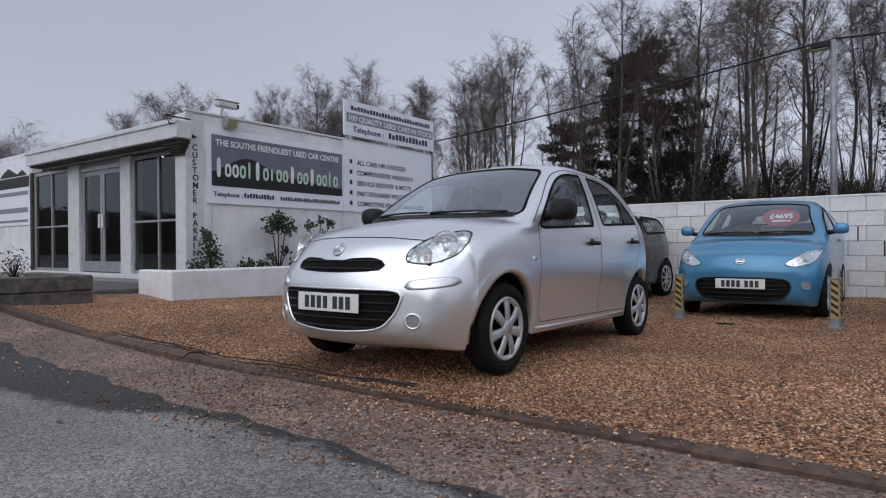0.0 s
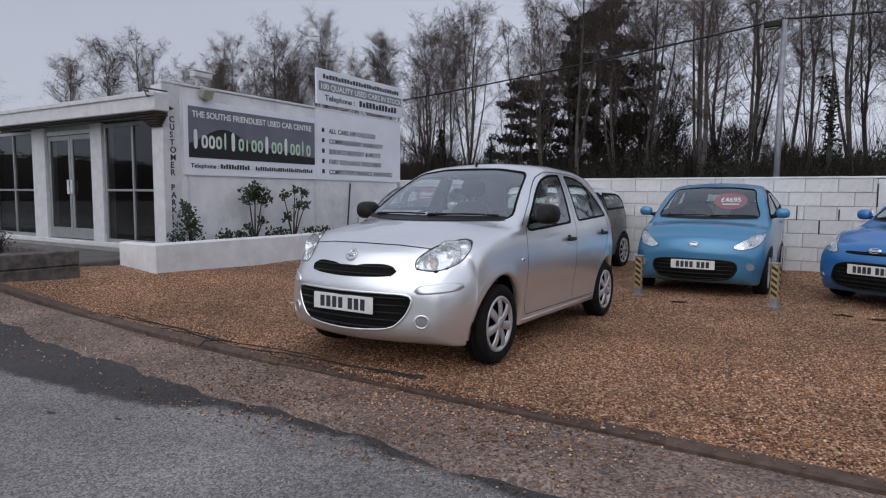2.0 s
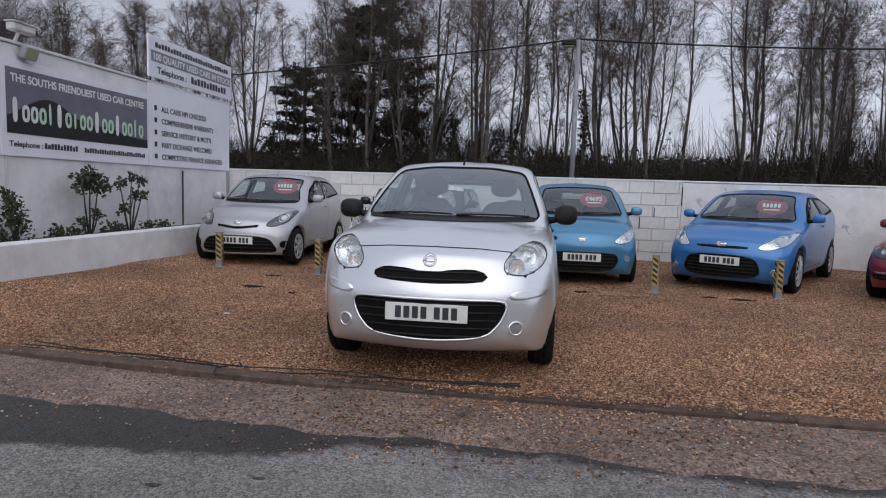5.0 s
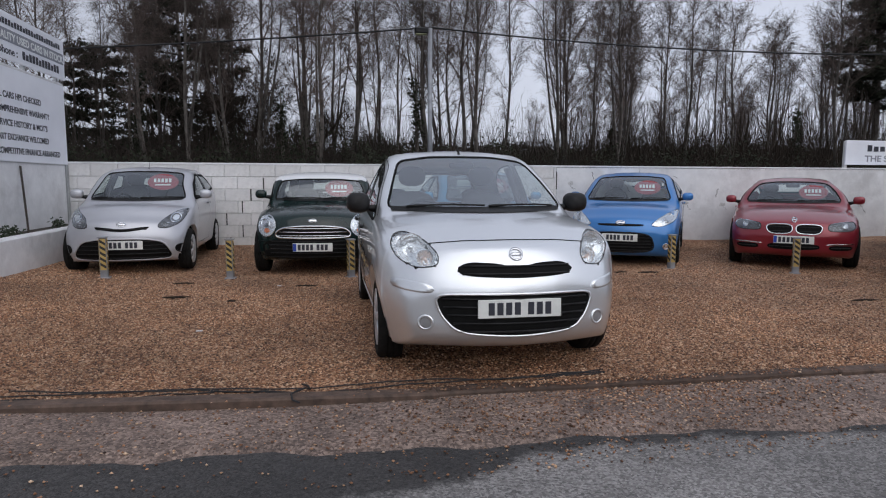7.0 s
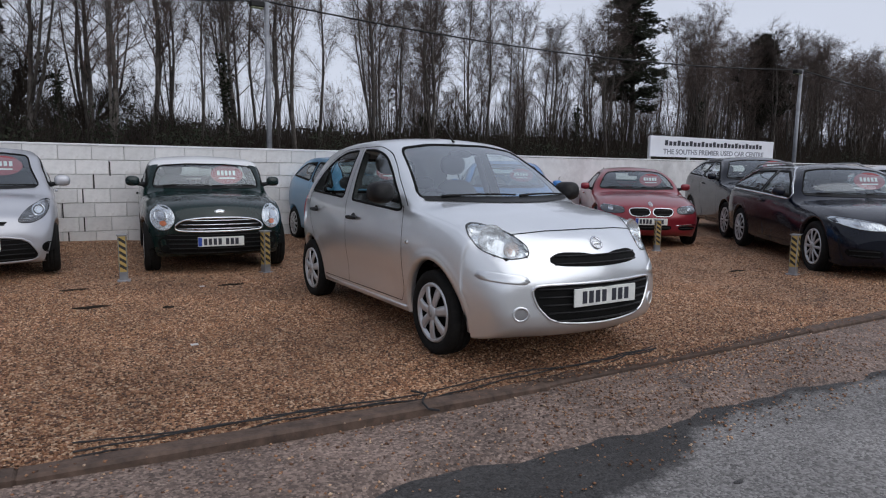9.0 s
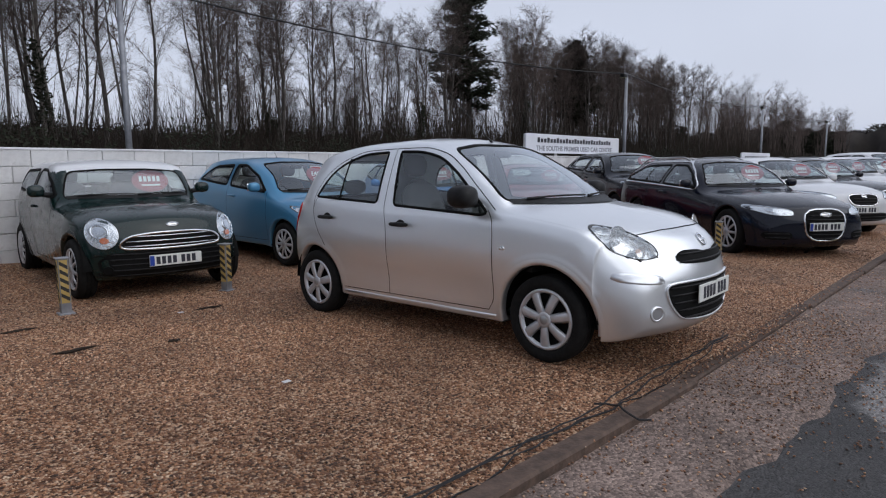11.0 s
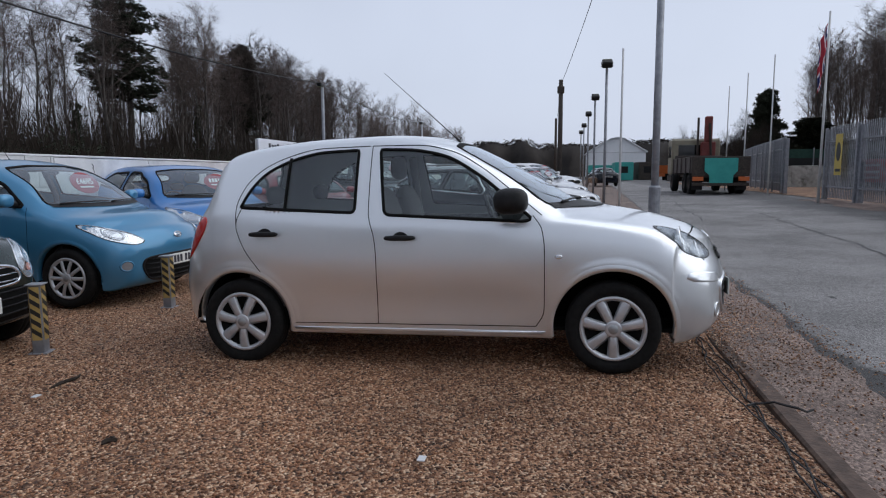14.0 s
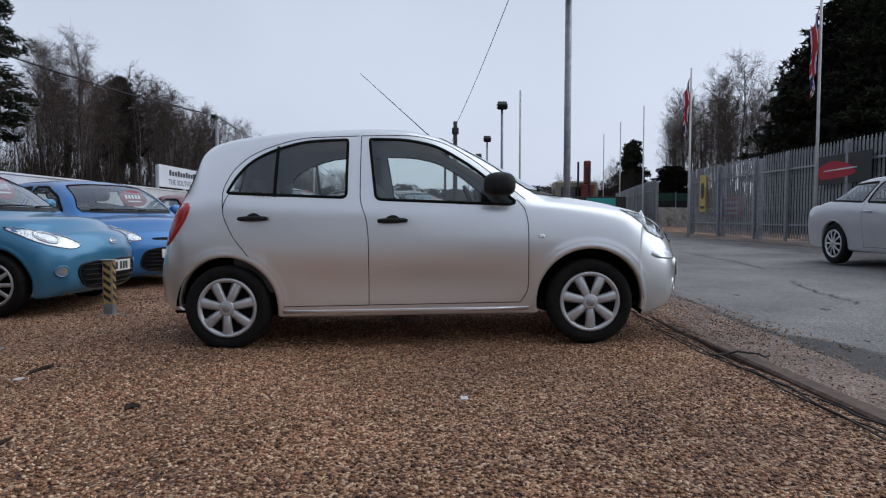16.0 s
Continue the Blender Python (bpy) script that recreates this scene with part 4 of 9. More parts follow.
    # number plates, with bars in place of characters
    for view, (pz, blue) in (("f", K["plate"]), ("b", (K.get("rear_plate", 0.75), False))):
        p, _ = sh.hit(view, 0.20, pz)
        p0, _ = sh.hit(view, 0.0, pz)
        yy = min(p.y, p0.y) - 0.008 if view == "f" else max(p.y, p0.y) + 0.012
        sg = 1 if view == "f" else -1
        plate = put("number_plate", Geo().box(-0.26, 0.26, yy - 0.005, yy + 0.005, pz - 0.056, pz + 0.056, 0.003), m_plate, "white number plate with dark bars", False)
        if blue:
            put("plate_band", Geo().box(-0.258, -0.215, yy - 0.008 * sg, yy - 0.0045 * sg, pz - 0.05, pz + 0.05, 0.001), m_plateblue, "", False, plate)
        xs = -0.20
        for k in range(7):
            put("plate_mark", Geo().box(xs + 0.004, xs + 0.042, yy - 0.008 * sg, yy - 0.004 * sg, pz - 0.038, pz + 0.038, 0.002), m_ink, "", False, plate)
            xs += 0.054 + (0.03 if k == 3 else 0)
    # side lines, handles, lamps, mirrors
    for sd, sx in (("r", -1), ("l", 1)):
        for ln in K.get("gaps", []):
            put("door_gap", sh.line(sd, smooth_line(ln), 0.0055, 0.0012), m_seal)
        for hy, hz in K.get("handles", []):
            p, nn = sh.hit(sd, hy, hz)
            half_disc = [(hy + 0.054 * math.cos(q), hz - 0.006 + 0.046 * math.sin(q)) for q in np.linspace(0, math.pi, 13)]
            put("handle_cup", sh.patch(sd, half_disc, 0.0025, 2, 0, 0.02), m_blackplastic if K.get("black_handles") else colour)
            hg = egg(0, 0, 0, 0.017, 0.104, 0.017, 14, 10, 3.2)
            hg.v = [tuple(Vector(v) + p + nn * 0.024) for v in hg.v]
            put("door_handle", hg, m_blackplastic if K.get("black_handles") else colour, "black door handle" if K.get("black_handles") else "")
        for ln in K.get("dividers", []):
            put("window_divider", sh.line(sd, ln, 0.022, 0.004), m_seal)
        if "repeater" in K:
            put("side_repeater", sh.patch(sd, ellipse(*K["repeater"], 0.026, 0.014, 16), 0.004, 2, 0.004, 0.015), m_lampbowl)
        for poly in K.get("tail", []):
            put("tail_lamp", sh.patch(sd, dense(rounded(poly, 2), 0.02), 0.006, 3, 0.006), m_redlens, "red tail lamp")
        if "sillstrip" in K:
            put("sill_strip", sh.patch(sd, dense(K["sillstrip"], 0.04), 0.006, 2, 0.006), colour)
        my, mz = K["mirror"]
        p, nn = sh.hit(sd, my, mz - 0.03)
        mg = egg(0, 0, 0, *K.get("mirror_size", (0.085, 0.06, 0.066)), 20, 12, 2.7)
        mg.v = [(v[0] + sx * (abs(p.x) + 0.135), v[1] + my - 0.01 + 0.25 * abs(v[0]) * 0, v[2] + mz + 0.015) for v in mg.v]
        mir = put("door_mirror", mg, K.get("mirror_mat") or colour, "black door mirror" if K.get("mirror_mat") else "")
        put("mirror_arm", Geo().tube([p - nn * 0.02, p + Vector((sx * 0.05, 0, 0.005)), Vector((sx * (abs(p.x) + 0.10), my, mz - 0.02))], [0.034, 0.026, 0.024], 10), m_blackplastic, parent=mir)
        put("mirror_glass", Geo().box(sx * (abs(p.x) + 0.065), sx * (abs(p.x) + 0.205), my + 0.044, my + 0.050, mz - 0.035, mz + 0.062, 0.002), m_chrome, parent=mir)
    for wy, arch in zip((wy0, wy1), arches):
        for sx, sd in ((-1, "r"), (1, "l")):
            a = np.linspace(radians(-10), radians(190), 46)
            outer = np.stack([wy + (arch + 0.028) * np.cos(a), R + (arch + 0.028) * np.sin(a)], 1)
            inner = np.stack([wy + (arch - 0.012) * np.cos(a), R + (arch - 0.012) * np.sin(a)], 1)
            ok = outer[:, 1] > K["arch_low"]
            outer, inner = outer[ok], inner[ok]
            g = Geo()
            n = len(outer)
            deep = [Vector((v.x - sx * 0.06, v.y, v.z)) for v in sh.lay(sd, inner, 0.002)]
            for rowp in (sh.lay(sd, outer, 0.0012), sh.lay(sd, (outer + inner) / 2, 0.005), sh.lay(sd, inner, 0.003), deep):
                g.v += [tuple(v) for v in rowp]
            g.f = [(r * n + i, r * n + i + 1, (r + 1) * n + i + 1, (r + 1) * n + i) for r in range(3) for i in range(n - 1)]
            put("arch_lip", g, K.get("arch_mat") or colour)
            lin = Geo()
            b = np.linspace(radians(2), radians(178), 24)
            for xx in (sx * (track + 0.055), sx * (track - 0.20)):
                lin.v += [(xx, wy + (arch - 0.004) * math.cos(q), R + (arch - 0.004) * math.sin(q)) for q in b]
            lin.v.append((sx * (track - 0.20), wy, R))
            lin.f = [(i, i + 1, 24 + i + 1, 24 + i) for i in range(23)] + [(24 + i, 24 + i + 1, 48) for i in range(23)]
            put("wheel_arch_liner", lin, m_seal)
            wheel_parts(root, sx * track, wy, R, K.get("rim", "alloy"))
    # wipers, aerial, roof gaps, bonnet line
    wz = K["cowl"][1]
    for x0, x1 in ((0.05, 0.60), (-0.55, 0.02)):
        pts = sh.lay("f", [(x0 + (x1 - x0) * q, wz + 0.008 + 0.035 * q * (1 - q) + 0.006 * q) for q in np.linspace(0, 1, 8)], 0.016)
        put("wiper", Geo().tube(pts, [0.010] * 2 + [0.007] * 6, 6), m_blackplastic)
    hwid = abs(K["windscreen"][0][0])
    put("cowl_panel", sh.patch("f", dense([(-hwid + 0.03, wz + 0.018), (-hwid + 0.03, wz - 0.012), (-hwid * 0.5, wz - 0.022), (0, wz - 0.025), (hwid * 0.5, wz - 0.022), (hwid - 0.03, wz - 0.012), (hwid - 0.03, wz + 0.018), (0, wz + 0.012)], 0.03), 0.006, 6), m_blackplastic)
    for ln in K.get("bonnet_gap", []):
        put("bonnet_gap", sh.line("f", ln, 0.005, 0.0012), m_seal)
    if K.get("aerial"):
        ay, alen, lean = K["aerial"]
        p, _ = sh.hit("t", 0.0, ay)
        a = put("aerial", Geo().tube([p, p + Vector((0, alen * math.sin(lean) * 0.1, alen * math.cos(lean) * 0.1)), p + Vector((0, alen * math.sin(lean), alen * math.cos(lean)))], [0.012, 0.004, 0.0018], 6), m_blackplastic)
    if K.get("rails"):
        ra, rb, rx = K["rails"]
        for sx in (-1, 1):
            pts = [sh.hit("t", sx * rx, ra + (rb - ra) * q)[0] + Vector((0, 0, 0.055 * min(1, 8 * q, 8 * (1 - q)))) for q in np.linspace(0, 1, 17)]
            put("roof_rail", Geo().tube(pts, 0.014, 7), m_alu, "bright roof rail")
    # the cabin
    zf = K["sill"][0][1] + 0.10
    cw, cy = K["cowl"][0], K["cabin_end"]
    half = K["wide"][len(K["wide"]) // 2][1] * 0.86
    put("floor_pan", Geo().box(-half * 0.98, half * 0.98, K["ends"][0] + 0.3, K["ends"][1] - 0.2, zf - 0.03, zf, 0.01), m_seal, smooth=False)
    dash = Geo()
    dz = wz - 0.075
    prof = [(cw + 0.05, dz - 0.40), (cw + 0.05, dz), (cw + 0.22, dz + 0.03), (cw + 0.44, dz - 0.02), (cw + 0.50, dz - 0.10), (cw + 0.42, dz - 0.36)]
    dash.prism(prof, -half * 0.93, half * 0.93, "x")
    put("dashboard", dash, m_dash, "", False)
    for sx in (-1, 1):
        put("door_trim", Geo().box(sx * half - 0.012, sx * half + 0.012, cw + 0.4, cy - 0.1, zf + 0.1, K["belt"][len(K["belt"]) // 2][1] - 0.07, 0.02), m_dash, "", False)
    sy = cw + 1.05
    for sx in (-1, 1):
        seat_parts(root, sx * 0.34, sy, min(zf + 0.24, sh.hit("t", 0.34, sy + 0.42)[0].z - 0.92), sh.hit("t", 0.34, sy + 0.42)[0].z)
    ry = min(sy + 0.80, cy - 0.55)
    rh = sh.hit("t", 0.42, ry + 0.36)[0].z
    bench = egg(0, ry, zf + 0.22, half * 0.9, 0.26, 0.10, e=4)
    put("rear_seat", bench, m_cloth)
    g = egg(0, 0, 0, half * 0.9, 0.075, 0.25, e=4)
    mm = Matrix.Translation((0, ry + 0.28, min(zf + 0.45, rh - 0.55))) @ Matrix.Rotation(radians(-16), 4, "X")
    g.v = [tuple(mm @ Vector(v)) for v in g.v]
    put("rear_backrest", g, m_cloth)
    for hx in (-0.42, 0.42):
        put("rear_headrest", egg(hx, ry + 0.36, min(zf + 0.86, rh - 0.13), 0.12, 0.045, 0.065, e=2.6), m_cloth)
    st = Matrix.Translation((-0.34, cw + 0.60, dz - 0.03)) @ Matrix.Rotation(radians(66), 4, "X")
    a = np.linspace(0, 2 * math.pi, 25)
    put("steering_wheel", Geo().tube([st @ Vector((0.18 * math.cos(q), 0.18 * math.sin(q), 0)) for q in a], 0.016, 7, False).tube([st @ Vector((-0.17, 0, 0)), st @ Vector((0.17, 0, 0))], 0.02, 6).tube([st @ Vector((0, 0, 0)), st @ Vector((0, 0, -0.25))], 0.03, 6), m_blackplastic)
    p, nn = sh.hit("f", 0.0, K["windscreen_top"] - 0.05)
    put("rear_view_mirror", egg(0, p.y + 0.10, p.z - 0.02, 0.11, 0.02, 0.032, e=3), m_blackplastic)
    pil_y = K.get("b_pillar")
    if pil_y:
        for sx in (-1, 1):
            q0, _ = sh.hit("r" if sx < 0 else "l", pil_y, K["belt"][len(K["belt"]) // 2][1])
            q1, _ = sh.hit("r" if sx < 0 else "l", pil_y, K["roof_edge"])
            put("pillar_trim", Geo().tube([Vector((q0.x - sx * 0.05, q0.y, zf)), Vector((q0.x - sx * 0.05, q0.y, q0.z)), Vector((q1.x - sx * 0.05, q1.y, q1.z))], 0.035, 8), m_dash)
    if K.get("card"):
        cxx, czz, text = K["card"]
        p, nn = sh.hit("f", cxx, czz)
        # hung inside the glass, more upright than it
        face = (nn.normalized() * 0.55 + Vector((0, -1, 0)) * 0.6).normalized()
        mcard = Matrix.Translation(p + Vector((0, 0.11, -0.02))) @ face.to_track_quat("Z", "Y").to_matrix().to_4x4()
        cg = Geo().prism([tuple(q) for q in ellipse(0, 0, 0.215, 0.135, 30)], -0.002, 0.002, "z")
        cg.v = [tuple(mcard @ Vector(v)) for v in cg.v]
        cd = put("price_card", cg, m_redcard, "red oval price card behind the windscreen", False)
        if text:
            words(text, 0.10, m_whiteletter, mcard @ Matrix.Translation((-0.13, -0.015, 0.004)), cd, "price", 0.26, 0.001)
        else:
            for k in range(5):
                q = Geo().box(-0.13 + k * 0.052, -0.095 + k * 0.052, -0.01, 0.055, 0.003, 0.005, 0.001)
                q.v = [tuple(mcard @ Vector(v)) for v in q.v]
                put("price_mark", q, m_whiteletter, "", False, cd)
        q = Geo().box(-0.11, 0.11, -0.062, -0.042, 0.003, 0.005, 0.001)
        q.v = [tuple(mcard @ Vector(v)) for v in q.v]
        put("price_line", q, m_whiteletter, "", False, cd)

    # openings in the skin
    hs, hw, hr = side, ws, rw
    reach = 0.010 if fine else 0.018
    for P in hs:
        sh.snap("r", P, reach)
        sh.snap("l", P, reach)
    sh.snap("f", hw, reach)
    sh.snap("b", hr, reach)
    holes = []
    if fine:
        for poly, amber in K["lamps"]:
            P = dense(rounded(poly, 3), 0.016)
            for sg in (1, -1):
                holes.append(P * [sg, 1])
                sh.snap("f", holes[-1], reach)
        for wy, arch in zip((wy0, wy1), arches):
            for sd in "rl":
                sh.snap(sd, ellipse(wy, R, arch + 0.004, arch + 0.004, 72), reach)
    roof_y = K["roof_y"]

    def keep(C, N):
        k = np.ones(len(C), bool)
        for P in hs:
            k &= ~(inside(P, C[:, [1, 2]]) & (np.abs(N[:, 0]) > 0.35))
        k &= ~(inside(hw, C[:, [0, 2]]) & (C[:, 1] < roof_y) & (N[:, 1] < -0.2))
        k &= ~(inside(hr, C[:, [0, 2]]) & (C[:, 1] > roof_y) & (N[:, 1] > 0.2))
        for P in holes:
            k &= ~(inside(P, C[:, [0, 2]]) & (C[:, 1] < -1.0) & (N[:, 1] < -0.08))
        for wy, arch in zip((wy0, wy1), arches):
            k &= ~((np.hypot(C[:, 1] - wy, C[:, 2] - R) < arch + 0.004) & (np.abs(C[:, 0]) > track - 0.22))
        return k
    sh.cut(keep)
    body = sh.finish()
    body.materials.append(colour)
    b = new("body", body)
    b.parent = root
    b["label"] = K["body_label"]
    rm = K.get("roof_mat")
    if rm:                                               # a roof of another colour
        body.materials.append(rm)
        for f in body.polygons:
            if f.center.z > K["roof_from"] and K["roof_span"][0] < f.center.y < K["roof_span"][1]:
                f.material_index = 1
    return root


MICRA = dict(
    ends=(-2.0, 1.82), round=(0.12, 0.14), chin=0.36, tyre=0.288, axles=(-1.225, 1.225), track=0.725, arch=(0.372, 0.355), arch_low=0.20, rim="cover",
    top=[(-2.0, 0.67), (-1.95, 0.74), (-1.86, 0.828), (-1.70, 0.904), (-1.45, 0.968), (-1.18, 1.017), (-1.06, 1.04), (-0.90, 1.125), (-0.55, 1.325), (-0.22, 1.478), (0.0, 1.528), (0.3, 1.547),
         (0.7, 1.542), (1.1, 1.510), (1.38, 1.458), (1.47, 1.40), (1.58, 1.18), (1.68, 1.00), (1.76, 0.86), (1.82, 0.70)],
    flare=0.004, crease=True, corner=0.02, belt=[(-2.0, 0.57), (-1.8, 0.79), (-1.5, 0.895), (-1.0, 0.945), (-0.5, 0.965), (0.3, 0.99), (1.0, 1.03), (1.35, 1.06), (1.6, 0.98), (1.82, 0.6)],
    sill=[(-2.0, 0.175), (-1.6, 0.185), (-0.8, 0.205), (0.9, 0.205), (1.5, 0.24), (1.82, 0.27)],
    wide=[(-2.0, 0.745), (-1.8, 0.80), (-1.4, 0.828), (-0.6, 0.832), (0.6, 0.832), (1.2, 0.825), (1.6, 0.78), (1.82, 0.70)],
    edge=[(-2.0, 0.64), (-1.7, 0.705), (-1.3, 0.735), (-1.0, 0.715), (-0.7, 0.690), (-0.3, 0.630), (0.1, 0.597), (0.6, 0.583), (1.2, 0.560), (1.45, 0.545), (1.7, 0.58), (1.82, 0.52)],
    crown=[(-2.0, 0.045), (-1.6, 0.062), (-1.1, 0.062), (-0.8, 0.035), (-0.2, 0.045), (0.5, 0.055), (1.3, 0.05), (1.82, 0.04)],
    bow=[(-2.0, 0.42), (-1.9, 0.48), (-1.75, 0.30), (-1.5, 0.13), (-1.2, 0.19), (-1.0, 0.26), (-0.4, 0.18), (0.2, 0.03), (1.0, -0.02), (1.5, -0.12), (1.82, -0.20)],
    side_glass=[[(0.255, 1.425), *map(tuple, smooth_line([(0.24, 1.427), (0.05, 1.418), (-0.17, 1.375), (-0.39, 1.255), (-0.57, 1.115), (-0.745, 0.965)])), (-0.70, 0.948), (0.205, 1.0)],
                [*map(tuple, smooth_line([(1.21, 1.06), (1.155, 1.17), (1.06, 1.28), (0.88, 1.37), (0.65, 1.42), (0.42, 1.427)])), (0.40, 1.425), (0.40, 1.015)]],
    windscreen=[(-0.695, 1.04), (-0.615, 1.26), (-0.545, 1.425), (-0.27, 1.464), (0.27, 1.464), (0.545, 1.425), (0.615, 1.26), (0.695, 1.04), (0.35, 1.03), (-0.35, 1.03)],
    rear_glass=[(-0.56, 1.02), (-0.49, 1.39), (0.49, 1.39), (0.56, 1.02)],
    lamps=[([(0.462, 0.775), (0.472, 0.708), (0.60, 0.692), (0.70, 0.742), (0.742, 0.82), (0.715, 0.885), (0.645, 0.906), (0.562, 0.877), (0.512, 0.838)], True)],
    grilles=[[(-0.385, 0.688), (-0.30, 0.735), (-0.12, 0.728), (-0.06, 0.712), (0.06, 0.712), (0.12, 0.728), (0.30, 0.735), (0.385, 0.688), (0.32, 0.652), (0, 0.640), (-0.32, 0.652)],
             [(-0.50, 0.528), (-0.40, 0.542), (0.40, 0.542), (0.50, 0.528), (0.455, 0.41), (0.36, 0.315), (0, 0.292), (-0.36, 0.315), (-0.455, 0.41)]],
    frames=[([(-0.50, 0.528), (-0.40, 0.542), (0.40, 0.542), (0.50, 0.528), (0.455, 0.41), (0.36, 0.315), (0, 0.292), (-0.36, 0.315), (-0.455, 0.41)], 0.012, m_silver)],
    trims=[([(0.50, 0.545), (0.51, 0.60), (0.62, 0.615), (0.745, 0.63), (0.755, 0.575), (0.64, 0.553)], None, "")],
    fogs=[(0.555, 0.368, 0.035)], fog_blank=True, badge=(0.0, 0.778, 0.043, 0.85), plate=(0.462, False), rear_plate=0.62,
    dividers=[[(0.885, 1.385), (0.885, 1.03)]],
    gaps=[[(-0.745, 0.985), (-0.80, 0.90), (-0.815, 0.76), (-0.81, 0.40), (-0.76, 0.295)], [(0.31, 1.45), (0.31, 1.04), (0.265, 0.85), (0.255, 0.70), (0.265, 0.29)],
          [(1.19, 1.07), (1.23, 0.95), (1.18, 0.80), (1.02, 0.58), (0.90, 0.42), (0.87, 0.29)], [(-0.76, 0.293), (0.3, 0.290), (0.87, 0.288)],
          [(0.31, 1.45), (0.0, 1.445), (-0.22, 1.40), (-0.42, 1.29), (-0.60, 1.15), (-0.80, 0.985)], [(0.33, 1.45), (0.66, 1.445), (0.92, 1.39), (1.10, 1.30), (1.20, 1.18), (1.235, 1.06), (1.23, 0.95)]],
    handles=[(0.09, 0.855), (1.02, 0.885)], black_handles=True, repeater=(-0.90, 0.735), tail=[[(1.46, 1.01), (1.60, 0.99), (1.72, 0.76), (1.66, 0.69), (1.555, 0.80), (1.475, 0.92)]],
    sillstrip=[(-0.82, 0.262), (0.86, 0.262), (0.86, 0.240), (-0.82, 0.240)], mirror=(-0.61, 1.065), mirror_size=(0.092, 0.105, 0.080), mirror_mat=m_blackplastic, cowl=(-1.08, 1.035), cabin_end=1.3,
    bonnet_gap=[[(-0.512, 0.838), (-0.30, 0.856), (0, 0.862), (0.30, 0.856), (0.512, 0.838)]], aerial=(-0.18, 0.78, radians(47)), windscreen_top=1.46, b_pillar=0.33, roof_edge=1.40,
    roof_y=0.4, body_label="silver metallic hatchback body")

hero = car("silver_hatchback", "silver metallic five-door hatchback parked on gravel, black handles and mirrors", MICRA,
           pose(0, 0, 0.012, -1.17, 0, 0), m_silver, True)

# ---- ground, road and kerb ----
def grid(a, b, fine_a, fine_b, step, far):
    left = fine_a - np.geomspace(0.5, fine_a - a + 0.5, far)[::-1] + 0.5
    right = fine_b + np.geomspace(0.5, b - fine_b + 0.5, far) - 0.5
    return np.unique(np.round(np.concatenate([left, np.arange(fine_a, fine_b, step), right]), 3))


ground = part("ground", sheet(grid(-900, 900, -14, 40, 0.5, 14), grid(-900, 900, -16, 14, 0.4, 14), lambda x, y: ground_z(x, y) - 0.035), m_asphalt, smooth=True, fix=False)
tagged(ground, "grey worn asphalt road with damp dark patches", "road", kind="structure")


def kerb_y(x):
    return -2.04 - 0.009 * np.asarray(x)


def strip_y(x):
    return -2.76 - 0.042 * np.asarray(x)


def lump(x, y):
    return 0.012 * np.sin(x * 2.1 + 1.3 * np.sin(y * 1.7)) * np.sin(y * 2.6 + 0.7) + 0.006 * np.sin(x * 5.3 + y * 4.1)


def band_sheet(xs, f0, f1, rows, zf):
    g = Geo()
    n = len(xs)
    for r in range(rows + 1):
        y = f0(xs) + (f1(xs) - f0(xs)) * r / rows
        z = zf(xs, y)
        g.v += list(zip(xs.tolist(), y.tolist(), z.tolist()))
    g.f = [(r * n + i, r * n + i + 1, (r + 1) * n + i + 1, (r + 1) * n + i) for r in range(rows) for i in range(n - 1)]
    return g


xs_yard = np.concatenate([np.arange(-7.0, 12, 0.12), np.arange(12, 90, 1.0)])
gravel = part("gravel_yard", band_sheet(xs_yard, lambda x: kerb_y(x) + 0.02, lambda x: x * 0 + 6.6, 70, lambda x, y: ground_z(x, y) + 0.004 + lump(x, y) + 0.06 * ramp01(y, 5.4, 6.5)), m_gravel, smooth=True, fix=False)
tagged(gravel, "brown shingle gravel covering the sales yard", "gravel", kind="structure")
xs_strip = np.concatenate([np.arange(-16.0, 14, 0.1), np.arange(14, 90, 1.0)])
rag = lambda x: 0.03 * np.sin(x * 3.1) + 0.025 * np.sin(x * 7.7 + 1) + 0.015 * np.sin(x * 17.0)
strip = part("pavement", band_sheet(xs_strip, lambda x: strip_y(x) + rag(x), lambda x: kerb_y(x) - 0.03, 8,
             lambda x, y: ground_z(x, y) - 0.012 + 0.004 * np.sin(x * 2.3 + y * 5) - 0.03 * (np.abs(y - strip_y(x) - rag(x)) < 0.03)), m_strip, smooth=True, fix=False)
tagged(strip, "brown worn concrete strip along the road", "pavement", kind="structure")

# timber edging boards between gravel and strip
rng = random.Random(5)
edging = thing("kerb", "weathered timber edging laid flush along the gravel", "kerb", kind="structure")
x = -5.6
while x < 60:
    L = rng.uniform(2.2, 2.7)
    ya, yb = float(kerb_y(x)) + rng.uniform(-0.02, 0.02), float(kerb_y(x + L)) + rng.uniform(-0.02, 0.02)
    m = Matrix.Translation((x, ya, gz(x, ya))) @ Matrix.Rotation(math.atan2(yb - ya, L), 4, "Z") @ Matrix.Rotation(-math.atan2(gz(x + L, yb) - gz(x, ya), L), 4, "Y")
    part("edging_board", Geo().box(-0.006, L + 0.006, -0.06, 0.05, -0.06, 0.022 + rng.uniform(-0.006, 0.006), 0.012, m), m_timber, edging)
    x += L

